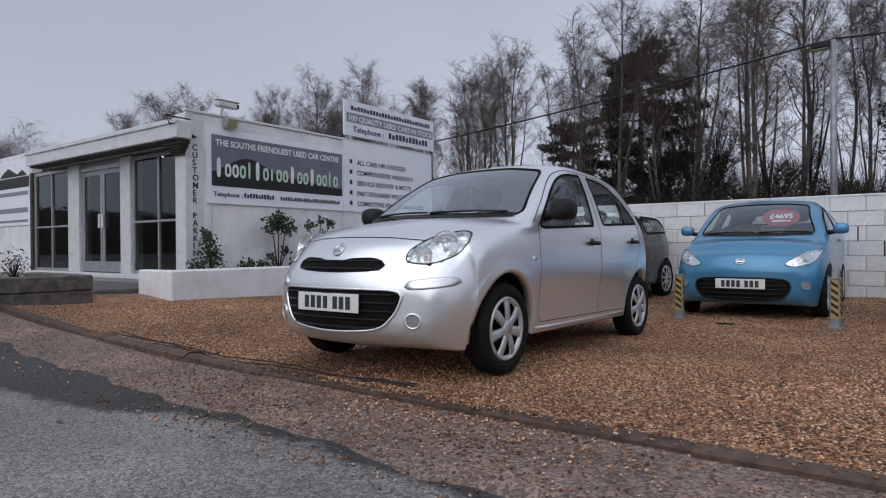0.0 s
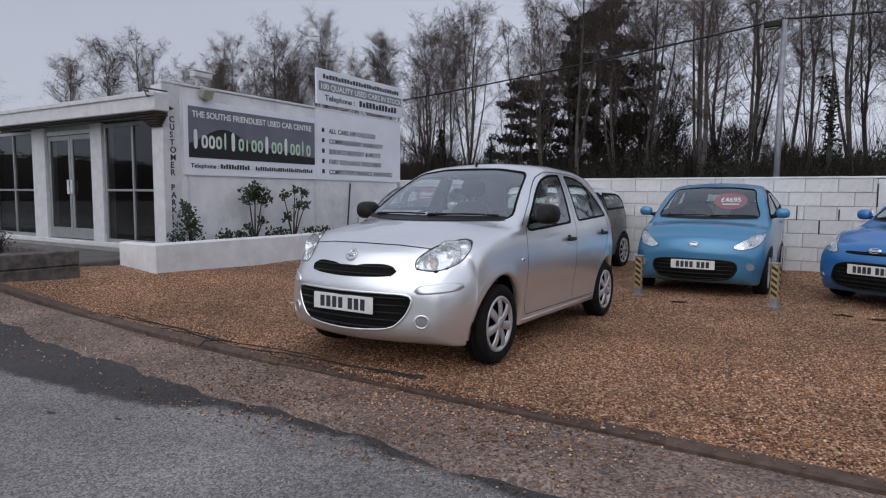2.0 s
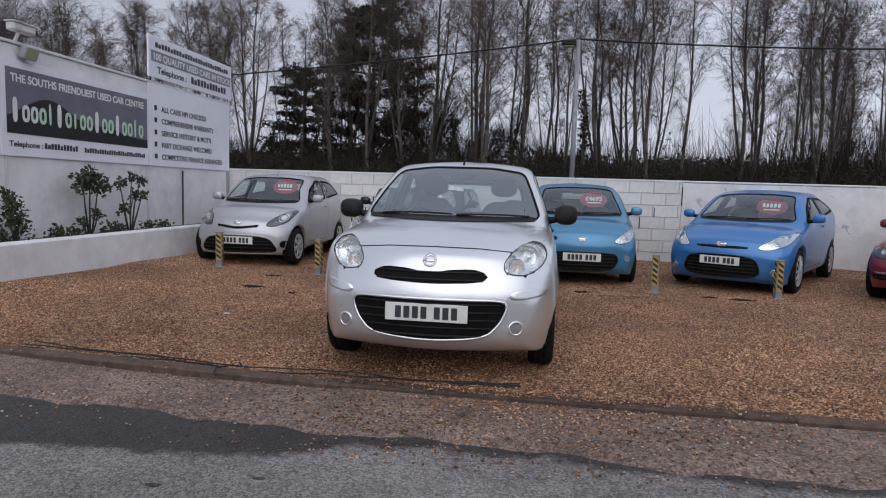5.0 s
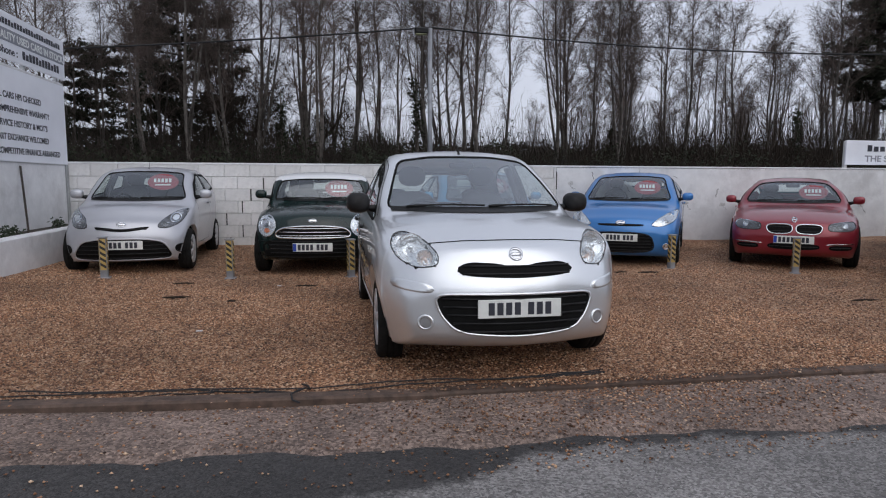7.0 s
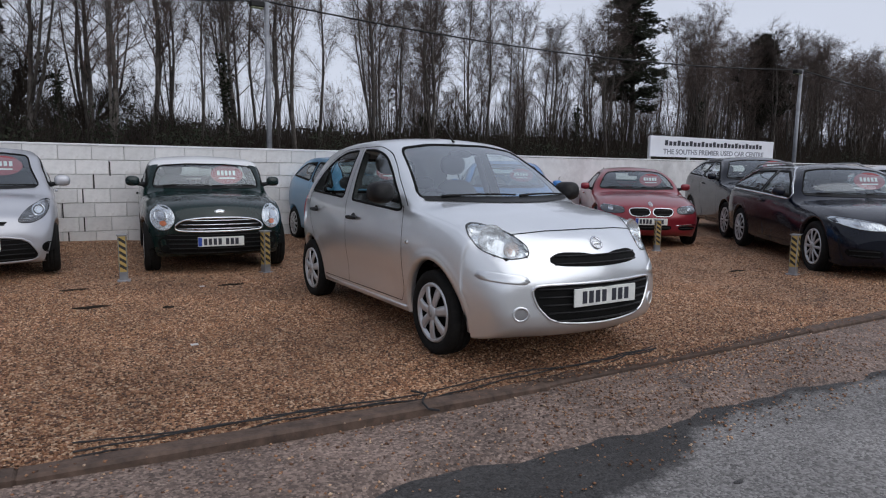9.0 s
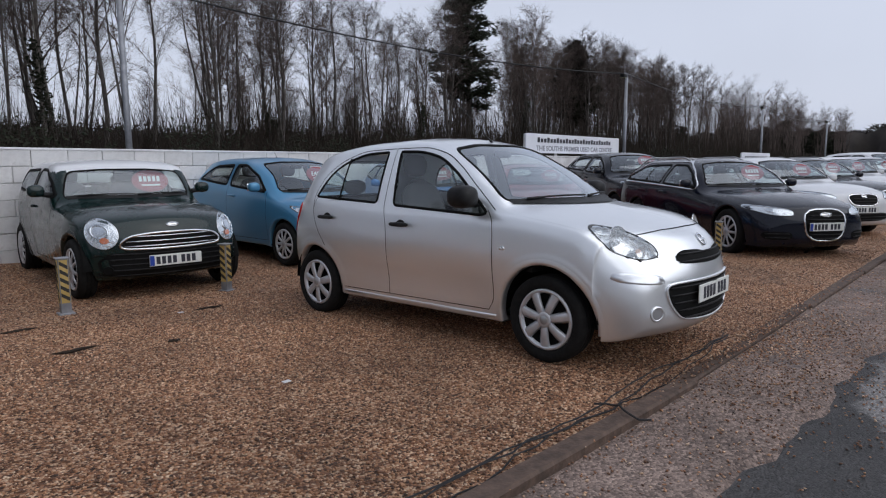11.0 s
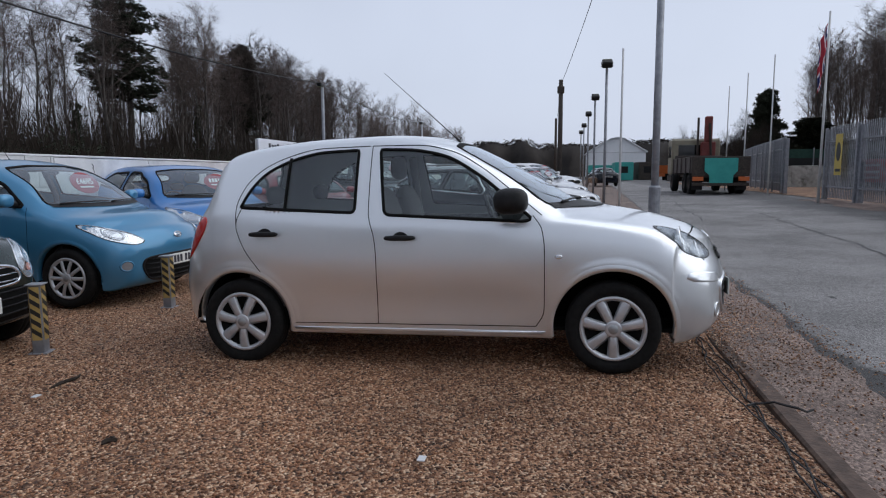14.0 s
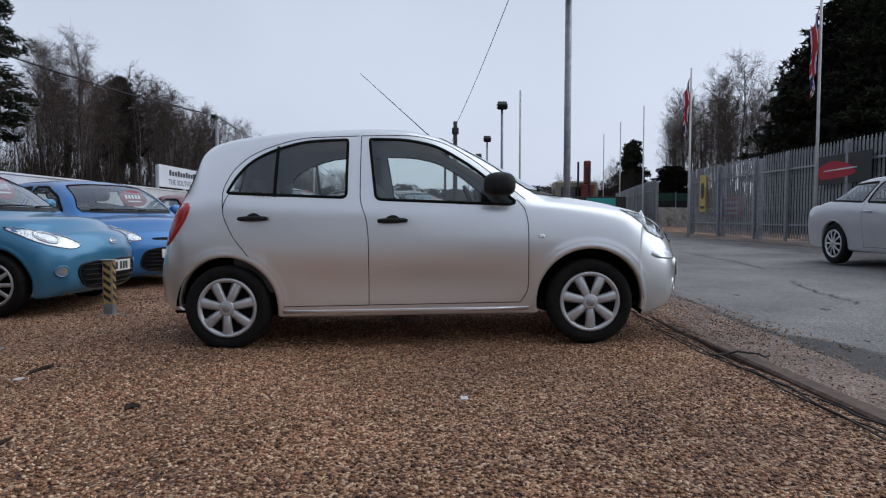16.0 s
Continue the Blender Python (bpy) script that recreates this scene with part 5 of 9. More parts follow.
# ---- back wall of painted blocks ----
WALL_Y, COURSES, CH = 6.45, 7, 0.222
wall = part("wall_back", Geo().box(-5.75, 70, WALL_Y + 0.012, WALL_Y + 0.20, -0.2, COURSES * CH - 0.01, 0.01), m_mortar)
tagged(wall, "white painted concrete block wall with stepped cracks", "wall", kind="structure")

# small stains on the road
for x, y, r0 in ((-1.55, -3.62, 0.05), (-1.9, -3.5, 0.035), (-2.6, -3.55, 0.04), (-2.3, -3.7, 0.03), (-0.9, -3.45, 0.03), (-0.5, -3.3, 0.025), (-3.3, -3.6, 0.05), (0.35, -4.25, 0.12), (1.0, -3.9, 0.06), (-0.9, -4.6, 0.07), (-3.2, -4.3, 0.1), (2.2, -3.6, 0.05)):
    pts = [(x + r0 * (1 + 0.3 * math.sin(3 * q + x)) * math.cos(q), y + 0.6 * r0 * (1 + 0.3 * math.cos(2 * q)) * math.sin(q)) for q in np.linspace(0, 2 * math.pi, 18, endpoint=False)]
    tagged(part("tarmac_stain", Geo().prism(pts, gz(x, y) - 0.05, gz(x, y) - 0.031, "z"), m_damp), "small dark oil stain on the road", "road", kind="structure")

# tar seams across the road
rngs = random.Random(14)
for (xa, ya), (xb, yb), w in (((14.5, -6.35), (5.2, -5.55), 0.022), ((22.0, -5.2), (12.0, -4.4), 0.02), ((16.0, -8.0), (12.6, -5.2), 0.016), ((3.6, -4.9), (1.2, -4.35), 0.012)):
    g = Geo()
    n = 60
    off = 0.0
    for i in range(n):
        q = i / (n - 1)
        off = off * 0.8 + rngs.uniform(-0.05, 0.05)
        x, y = xa + (xb - xa) * q, ya + (yb - ya) * q + off
        wk = w * rngs.uniform(0.4, 1.5)
        g.v += [(x, y - wk, gz(x, y) - 0.029), (x, y + wk, gz(x, y) - 0.029)]
    g.f = [(2 * i, 2 * i + 1, 2 * i + 3, 2 * i + 2) for i in range(n - 1)]
    tagged(part("tar_seam", g, m_damp), "dark wandering tar seam in the road", "road", kind="structure")
BLK = 0.45
BLOCK_END = 3.36
block_meshes = {}


def block_mesh(L):
    if L not in block_meshes:
        block_meshes[L] = fixed(Geo().box(0.004, L - 0.004, -0.012, 0.05, 0.004, CH - 0.004, 0.006).mesh("block"))
        block_meshes[L].materials.append(m_block)
    return block_meshes[L]


rng = random.Random(11)
for c in range(COURSES):
    x = -5.70 - (0.225 if c % 2 else 0.0)
    while x < BLOCK_END - 0.05:
        L = BLK if x + BLK <= BLOCK_END + 0.02 else round(BLOCK_END - x, 3)
        b = new("block", block_mesh(L))
        b.parent = wall
        b.location = (x, WALL_Y + rng.uniform(-0.003, 0.003), c * CH)
        x += BLK
# the far stretch is rendered over, with patches fallen off
g = Geo().box(BLOCK_END + 0.005, 70, WALL_Y - 0.012, WALL_Y + 0.010, -0.15, COURSES * CH - 0.012, 0.006)
part("render_coat", g, m_render, wall, "stained white render over the blocks")
part("coping", Geo().box(-5.7, 70, WALL_Y - 0.02, WALL_Y + 0.215, COURSES * CH - 0.004, COURSES * CH + 0.03, 0.008), m_render, wall)
for x, z0, z1 in ((-2.31, 4 * CH + 0.20, 6 * CH - 0.02), (-2.54, 4 * CH, 5 * CH), (-2.70, 3 * CH, 4 * CH), (-2.98, 2 * CH, 3 * CH), (-2.70, CH, 2 * CH), (-2.92, 0.05, CH),
                  (2.30, 4 * CH, 5 * CH), (3.365, 5 * CH, 6.6 * CH), (2.62, 3 * CH, 4 * CH), (2.88, 4 * CH, 4.8 * CH)):
    part("crack", Geo().box(x - 0.008, x + 0.010, WALL_Y - 0.016, WALL_Y - 0.004, z0, z1, 0.002), m_crack, wall)
for k, (x, z) in enumerate(((5.6, 1.30), (5.75, 1.12), (6.9, 0.95), (5.1, 0.72), (5.0, 0.55), (4.8, 0.40), (8.3, 1.25), (4.15, 1.32))):
    pts = [(x + 0.014 * math.sin(i * 2.4 + k) + 0.008 * i * (-1) ** k, z + 0.035 * i, 0) for i in range(4 + k % 3)]
    part("crack", Geo().tube([(a, WALL_Y - 0.014, b) for a, b, _ in pts], 0.006, 4), m_crack, wall)

rngw = random.Random(77)
for k in range(15):                            # fine cracks and fallen flakes in the render
    x, z = BLOCK_END + 0.3 + (k * 1.13) % 11.0, rngw.uniform(0.35, 1.45)
    pts = [Vector((x, WALL_Y - 0.013, z))]
    for i in range(rngw.randint(2, 4)):
        pts.append(pts[-1] + Vector((rngw.uniform(-0.02, 0.07), 0, rngw.uniform(-0.07, 0.0))))
    part("crack", Geo().tube(pts, [0.003 * rngw.uniform(0.5, 1.5) for _ in pts], 4), m_crack, wall)
    if k % 3 == 0:
        q = [(x + rngw.uniform(0.7, 1.2) * 0.07 * math.cos(a), z + rngw.uniform(0.6, 1.2) * 0.045 * math.sin(a)) for a in np.linspace(0, 6.28, 10, endpoint=False)]
        part("fallen_patch", Geo().prism(q, WALL_Y - 0.0145, WALL_Y - 0.011, "y"), m_mortar, wall, "patch of bare grey block where render fell off")

# ---- sleeper-edged planter by the road ----
def sleeper_bed(m):
    t = thing("timber_planter", "low planter of weathered grey railway sleepers by the office", "planter", m)
    for z in (0.0, 0.19):
        part("sleeper", Geo().box(-0.12, 0.10, -1.30, 0.0, z, z + 0.185, 0.015), m_sleeper, t)
        part("sleeper", Geo().box(-1.6, -0.125, -0.22, 0.0, z, z + 0.185, 0.015), m_sleeper, t)
        part("sleeper", Geo().box(-1.6, -0.125, -1.30, -1.09, z, z + 0.185, 0.015), m_sleeper, t)
    part("corner_post", Geo().box(0.02, 0.14, -1.42, -1.305, 0, 0.40, 0.012), m_sleeper, t)
    part("soil", Geo().box(-1.6, -0.13, -1.08, -0.225, 0.05, 0.32, 0.02), m_soil, t)
    return t


bed = sleeper_bed(pose(-5.22, -1.02, 0.16, 0, 0, -3))


def leaf_clump(g, centre, radius, count, size, rnd, squash=1.0):
    """Many small pointed leaves round a centre."""
    for _ in range(count):
        d = Vector((rnd.gauss(0, 1), rnd.gauss(0, 1), rnd.gauss(0, 1))).normalized()
        p = Vector(centre) + Vector((d.x, d.y, d.z * squash)) * radius * rnd.random() ** 0.5
        a = Vector((rnd.gauss(0, 1), rnd.gauss(0, 1), rnd.gauss(0, 1) + 0.4)).normalized()
        b = a.orthogonal().normalized()
        s = size * rnd.uniform(0.6, 1.3)
        o = len(g.v)
        n = a.cross(b) * s * 0.15
        g.v += [tuple(p), tuple(p + a * s * 0.5 + b * s * 0.28 + n), tuple(p + a * s), tuple(p + a * s * 0.5 - b * s * 0.28 + n)]
        g.f.append((o, o + 1, o + 2, o + 3))


def shrub(name, label, x, y, z, stems, clumps, seed, size=0.07):
    t = thing(name, label, "shrub", pose(x, y, z), "planter shrubs")
    rnd = random.Random(seed)
    st, lf = Geo(), Geo()
    for cx, cy, cz, r, n in clumps:
        if stems:
            st.tube([(cx * 0.15, cy * 0.15, 0), (cx * 0.5 + rnd.uniform(-0.03, 0.03), cy * 0.5, cz * 0.55), (cx, cy, cz)], [0.014, 0.011, 0.006], 6)
        leaf_clump(lf, (cx, cy, cz), r, n, size, rnd)
    if stems:
        part("stem", st, m_twig, t, "", True)
    part("foliage", lf, m_leaf, t, "dark green leaves", fix=False)
    return t


tw = thing("twiggy_shrub", "small bare twiggy shrub growing in the timber planter", "shrub", pose(-5.75, -1.65, 0.48), "planter shrubs")
rt = random.Random(31)
for k in range(26):
    d = Vector((rt.gauss(0, 0.5), rt.gauss(0, 0.5), 1)).normalized() * rt.uniform(0.18, 0.34)
    part("twig", Geo().tube([(0, 0, 0), tuple(d * 0.5 + Vector((0, 0, 0.02))), tuple(d)], [0.006, 0.004, 0.0015], 4), m_brush, tw)
lt = Geo()
leaf_clump(lt, (0, 0, 0.2), 0.2, 130, 0.035, rt)
part("foliage", lt, m_twig, tw, "dry brown leaves", fix=False)

# ---- white raised bed along the office wall ----
PZ = 0.56
pl = thing("raised_planter", "white rendered raised planter along the office wall", "planter")
part("front_wall", Geo().box(-5.12, -4.96, -0.12, 6.42, -0.05, PZ, 0.025), m_render, pl)
part("end_wall", Geo().box(-5.80, -5.122, -0.118, 0.06, -0.05, PZ - 0.004, 0.02), m_render, pl)
part("soil", Geo().box(-5.61, -5.125, 0.065, 6.4, 0.0, PZ - 0.05, 0.01), m_soil, pl)
shrub("topiary_shrub", "standard bay shrub with a round leafy head", -5.33, 1.95, PZ - 0.06, True, [(0.0, -0.12, 0.72, 0.16, 130), (0.03, 0.14, 0.70, 0.18, 150), (0, 0.02, 0.80, 0.15, 110), (0, 0.16, 0.28, 0.08, 40), (0, -0.15, 0.2, 0.08, 40)], 3)
shrub("leggy_shrub", "leggy shrub with sparse leaf tufts", -5.36, 2.85, PZ - 0.06, True, [(0, -0.22, 0.72, 0.08, 40), (0, 0.1, 0.55, 0.08, 36), (0, 0.26, 0.78, 0.09, 45), (0, 0.3, 0.55, 0.09, 40), (0, -0.14, 0.35, 0.09, 40), (0, 0.05, 0.80, 0.07, 30)], 4)
shrub("upright_shrub", "dense upright evergreen shrub at the planter corner", -5.40, 0.78, PZ - 0.06, True, [(0, 0, 0.25, 0.15, 140), (0, -0.04, 0.45, 0.14, 120), (0, 0.03, 0.12, 0.2, 120), (0, -0.1, 0.55, 0.07, 40)], 5, 0.06)
for k in range(9):
    yy = (0.42, 1.25, 1.45, 1.68, 2.25, 2.55, 3.2, 3.5, 5.2)[k]
    shrub("ground_cover", "low ground-cover plants at the foot of the wall", -5.34 + 0.05 * math.sin(k * 2.1), yy, PZ - 0.06, False, [(0, 0, 0.06, 0.13, 55), (0.03, 0.12, 0.05, 0.11, 40)], 20 + k, 0.06)
stake = part("garden_stake", Geo().tube([(-5.40, 4.36, PZ - 0.06), (-5.59, 4.68, 1.47)], 0.016, 8), m_darkpole)
tagged(stake, "thin dark wooden stake leaning on the white wall", "stake")

# ---- office building ----
SX, FZ, FY = -5.62, 0.37, 0.70        # plane of the side wall, floor level, plane of the glazing
office = thing("office_building", "white flat-roofed single-storey sales office with glazed front", "building")
part("wall", Geo().box(SX - 0.2, SX, 0.80, 6.42, 0.0, 2.86, 0.01), m_render, office, "white rendered side wall")
part("wall", Geo().box(-13.15, SX - 0.21, 6.2, 6.4, 0.0, 2.69, 0.01), m_render, office)
part("wall", Geo().box(-13.2, -11.445, FY - 0.02, FY + 0.18, 0.0, 2.84, 0.01), m_render, office)
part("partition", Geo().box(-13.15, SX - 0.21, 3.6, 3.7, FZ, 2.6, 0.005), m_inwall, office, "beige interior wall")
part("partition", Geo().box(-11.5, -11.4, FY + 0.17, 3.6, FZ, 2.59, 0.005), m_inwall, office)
part("corner_post", Geo().box(SX - 0.26, SX + 0.006, 0.50, 0.798, 0.05, 2.84, 0.008), m_frame, office, "white painted corner post")
part("verge_trim", Geo().box(SX - 0.05, SX + 0.02, 0.49, 6.42, 2.862, 2.90, 0.006), m_frame, office)
part("roof", Geo().box(-13.15, SX - 0.055, 0.9, 6.42, 2.70, 2.78, 0.01), m_signgrey, office)
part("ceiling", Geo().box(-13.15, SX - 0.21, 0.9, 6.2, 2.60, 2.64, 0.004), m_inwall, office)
part("floor_slab", Geo().box(-13.1, SX - 0.22, FY - 0.09, 6.2, -0.1, FZ, 0.01), m_concrete, office)
ter = part("terrace", Geo().box(-13.2, -5.86, -0.75, FY - 0.105, -0.1, FZ - 0.07, 0.02), m_paving)
tagged(ter, "dark paved terrace in front of the office", "paving", kind="structure")
part("threshold", Geo().box(-11.4, SX - 0.26, FY - 0.10, FY + 0.10, FZ - 0.02, FZ + 0.06, 0.01), m_frame, office, "white sill under the glazing")
can = part("canopy", Geo().box(-10.55, -5.42, 0.25, 0.495, 2.42, 2.68, 0.012), m_frame, office, "white fascia canopy over the shopfront")
part("canopy_deck", Geo().box(-10.55, SX - 0.265, 0.497, 0.895, 2.42, 2.66, 0.012), m_frame, can)
for k in range(5):
    part("corbel_step", Geo().box(-5.98 + 0.03 * k, -5.46 - 0.035 * k, 0.33 + 0.03 * k, 0.495, 2.388 - 0.034 * (k + 1), 2.386 - 0.034 * k, 0.006), m_darkpole, can, "dark stepped corbel under the canopy end")
part("soffit", Geo().box(-10.50, -5.46, 0.30, 0.494, 2.390, 2.418, 0.006), m_darkpole, can, "dark soffit under the canopy")
part("gutter_edge", Geo().box(-10.56, -5.40, 0.225, 0.25, 2.62, 2.69, 0.008), m_frame, can)
TOPZ = 2.27


def pillar(x0, x1):
    part("pillar", Geo().box(x0, x1, FY - 0.06, FY + 0.16, FZ + 0.06, 2.395, 0.008), m_frame, office, "white painted pillar")


def shop_window(x0, x1):
    """Glazing in a dark frame with one mullion and one transom."""
    w = part("window", Geo().box(x0, x1, FY - 0.02, FY + 0.04, FZ + 0.06, FZ + 0.12, 0.004), m_alu, office, "tall shop window with aluminium frame")
    xm, zt = (x0 + x1) / 2, FZ + 0.92
    for nm, b in (("head", (x0, x1, TOPZ + 0.04, TOPZ + 0.10)), ("jamb", (x0, x0 + 0.05, FZ + 0.12, TOPZ + 0.04)), ("jamb", (x1 - 0.05, x1, FZ + 0.12, TOPZ + 0.04)),
                  ("mullion", (xm - 0.018, xm + 0.018, FZ + 0.12, TOPZ + 0.04)), ("transom", (x0 + 0.05, xm - 0.018, zt - 0.018, zt + 0.018)), ("transom", (xm + 0.018, x1 - 0.05, zt - 0.018, zt + 0.018))):
        part(nm, Geo().box(b[0], b[1], FY - 0.02, FY + 0.04, b[2], b[3], 0.004), m_alu, w)
    for xa, xb in ((x0 + 0.05, xm - 0.018), (xm + 0.018, x1 - 0.05)):
        for za, zb in ((FZ + 0.12, zt - 0.018), (zt + 0.018, TOPZ + 0.04)):
            p = part("pane", Geo().box(xa, xb, FY + 0.008, FY + 0.014, za, zb, 0.001), m_shopglass, w)
            p.visible_shadow = False
    part("head_panel", Geo().box(x0, x1, FY - 0.01, FY + 0.05, TOPZ + 0.102, 2.395, 0.004), m_darkpole, w)


shop_window(-7.47, -5.885)
pillar(-7.80, -7.475)
# double door
door = part("door_frame", Geo().box(-9.29, -7.805, FY - 0.02, FY + 0.05, TOPZ - 0.02, TOPZ + 0.05, 0.005), m_frame, office, "glazed double door in white frame")
part("head_panel", Geo().box(-9.29, -7.805, FY - 0.01, FY + 0.05, TOPZ + 0.052, 2.395, 0.004), m_alu, door)
for x0, x1, hx in ((-9.29, -8.55, -8.60), (-8.54, -7.805, -8.49)):
    lf = part("door_leaf", Geo().box(x0 + 0.07, x1 - 0.07, FY, FY + 0.04, FZ + 0.08, FZ + 0.26, 0.004), m_alu, door)
    for b in ((x0 + 0.005, x0 + 0.068, FZ + 0.08, TOPZ - 0.03), (x1 - 0.068, x1 - 0.005, FZ + 0.08, TOPZ - 0.03)):
        part("stile", Geo().box(b[0], b[1], FY, FY + 0.04, b[2], b[3], 0.004), m_alu, lf)
    part("top_rail", Geo().box(x0 + 0.07, x1 - 0.07, FY, FY + 0.04, TOPZ - 0.11, TOPZ - 0.03, 0.004), m_alu, lf)
    p = part("pane", Geo().box(x0 + 0.07, x1 - 0.07, FY + 0.016, FY + 0.022, FZ + 0.262, TOPZ - 0.112, 0.001), m_shopglass, lf)
    p.visible_shadow = False
    part("handle", Geo().box(hx - 0.03, hx + 0.03, FY - 0.04, FY - 0.002, FZ + 0.85, FZ + 1.10, 0.01), m_frame, lf, "white pull handle")
pillar(-9.74, -9.30)
shop_window(-11.33, -9.745)
part("pillar", Geo().box(-11.44, -11.335, FY - 0.06, FY + 0.16, FZ, 2.395, 0.008), m_darkpole, office)
# inside the shop: desk, chairs' shapes, posters and lit downlights
desk = thing("reception_desk", "wooden reception desk inside the office", "desk", pose(-8.2, 2.6, FZ))
part("top", Geo().box(-0.9, 0.9, -0.35, 0.35, 0.72, 0.76, 0.01), m_timber, desk)
part("front_panel", Geo().box(-0.88, 0.88, -0.33, -0.29, 0.0, 0.718, 0.006), m_inwall, desk)
for x in (-6.4, -7.1, -8.4, -10.4):
    dl = part("downlight", Geo().lathe([(0.0001, 0), (0.055, 0), (0.06, 0.02), (0.0001, 0.02)], 16, Matrix.Translation((x, 1.7, 2.575))), m_bulb, None)
    tagged(dl, "small lit ceiling downlight in the office", "lamp", "office downlights")


# ---- signs on the side wall ----
def side(y, z, off):
    return Matrix(((0, 0, 1, SX + off), (1, 0, 0, y), (0, 1, 0, z), (0, 0, 0, 1)))


def side_bar(parent, y0, y1, z0, z1, off, mat, name="bar", d=0.004):
    return part(name, Geo().box(SX + off, SX + off + d, y0, y1, z0, z1, 0.0015), mat, parent)


def bars(parent, y0, y1, z0, z1, off, mat, n, gap=0.25, name="lettering_bar"):
    """A row of plain bars in place of characters."""
    w = (y1 - y0) / n
    for k in range(n):
        side_bar(parent, y0 + k * w, y0 + (k + 1 - gap) * w, z0, z1 - (0.25 * (z1 - z0) if k % 4 == 1 else 0), off, mat, name)


b1 = thing("banner_sign", "white company sign with slate panel, dark hill and pale lettering", "sign")
side_bar(b1, 0.84, 3.69, 1.53, 2.68, 0.006, m_signwhite, "board", 0.02)
side_bar(b1, 0.92, 3.66, 1.80, 2.58, 0.027, m_signpurple, "slate_panel", 0.003)
hill = [(0.925, 1.805), (3.655, 1.805)] + [(3.655 - 2.73 * t, 1.93 + 0.10 * math.exp(-((t - 0.36) / 0.16) ** 2) + 0.34 * math.exp(-((t - 0.76) / 0.20) ** 2)) for t in np.linspace(0.0, 1, 34)]
g = Geo()
g.prism(hill, SX + 0.031, SX + 0.034, "x")
part("hill_shape", g, m_black, b1, "black hill silhouette")
words("THE SOUTHS FRIENDLIEST USED CAR CENTRE", 0.135, m_whiteletter, side(0.99, 2.42, 0.031), b1, width=2.58)
y, caps = 0.97, (0, 5, 10, 13)
for k in range(18):                            # the trade name as upright rounded bars, taller where words begin
    w = 0.172 if k in caps else 0.132
    h = 0.30 if k in caps else 0.205
    if k in (4, 16):
        h = 0.27
    z0 = 1.935 if k in caps else 1.95
    mt = m_whiteletter if k in caps or k < 3 else m_greenletter
    out = dense(rounded([(y, z0), (y + w * 0.86, z0), (y + w * 0.86, z0 + h), (y, z0 + h)], 3, 0.045), 0.02)
    if k in (4, 16, 7) or k in caps:
        st = 0.45 if k in caps else 0.3
        part("name_shape", Geo().prism([(y + (a - y) * st + w * 0.2, b) for a, b in out], SX + 0.036, SX + 0.041, "x"), mt, b1)
    else:
        n = len(out)
        mid = out.mean(0)
        inn = mid + (out - mid) * [0.42, 0.58]
        g = Geo()
        for ring, xx in ((out, 0.036), (out, 0.041), (inn, 0.041), (inn, 0.036)):
            g.v += [(SX + xx, a, b) for a, b in ring]
        g.f = [(r * n + i, r * n + (i + 1) % n, ((r + 1) % 4) * n + (i + 1) % n, ((r + 1) % 4) * n + i) for r in range(4) for i in range(n)]
        part("name_shape", g, mt, b1)
    y += w + 0.003
words("Telephone :", 0.095, m_ink, side(0.95, 1.645, 0.027), b1, width=0.52)
bars(b1, 1.50, 2.10, 1.645, 1.72, 0.027, m_ink, 11)
bars(b1, 2.22, 3.60, 1.645, 1.71, 0.027, m_ink, 27)
b2 = thing("bullet_sign", "white sign listing five sales promises in dark capitals", "sign")
side_bar(b2, 3.70, 6.42, 1.53, 2.86, 0.006, m_signwhite, "board", 0.02)
for k, tx in enumerate(("ALL CARS HPI CHECKED", "COMPREHENSIVE WARRANTY", "SERVICE HISTORY & MOT'S", "PART EXCHANGE WELCOMED", "COMPETITIVE FINANCE ARRANGED")):
    z = 2.43 - 0.197 * k
    side_bar(b2, 3.86, 3.93, z + 0.01, z + 0.09, 0.027, m_ink, "bullet")
    words(tx, 0.125, m_ink, side(4.06, z, 0.027), b2, width=(1.45, 1.72, 1.62, 1.64, 2.05)[k])
b3 = thing("roof_sign", "white sign raised over the roof edge, grey centre band", "sign")
side_bar(b3, 3.72, 6.50, 2.97, 3.63, 0.0, m_signwhite, "board", 0.03)
side_bar(b3, 3.78, 6.46, 3.22, 3.40, 0.031, m_signgrey, "grey_band", 0.003)
bars(b3, 3.90, 6.36, 3.455, 3.54, 0.031, m_ink, 28)
words("100 QUALITY USED CARS IN STOCK", 0.15, m_whiteletter, side(3.82, 3.255, 0.035), b3, width=2.60)
words("Telephone :", 0.15, m_ink, side(3.95, 3.05, 0.031), b3, width=0.88)
bars(b3, 4.98, 6.28, 3.05, 3.17, 0.031, m_ink, 12)
for yy in (3.95, 5.1, 6.25):
    part("post", Geo().box(SX - 0.06, SX - 0.005, yy - 0.03, yy + 0.03, 2.4, 3.6, 0.004), m_alu, b3)
ps = thing("post_lettering", "vertical dark lettering down the corner post", "sign")
g = Geo().prism([(0.60, 2.46), (0.60, 2.54), (0.70, 2.50)], SX + 0.008, SX + 0.011, "x")
part("arrow", g, m_ink, ps)
for k, ch in enumerate("CUSTOMER PARKING"):
    if ch != " ":
        words(ch, 0.125, m_ink, side(0.615, 2.30 - 0.112 * k, 0.008), ps, "letter", None)

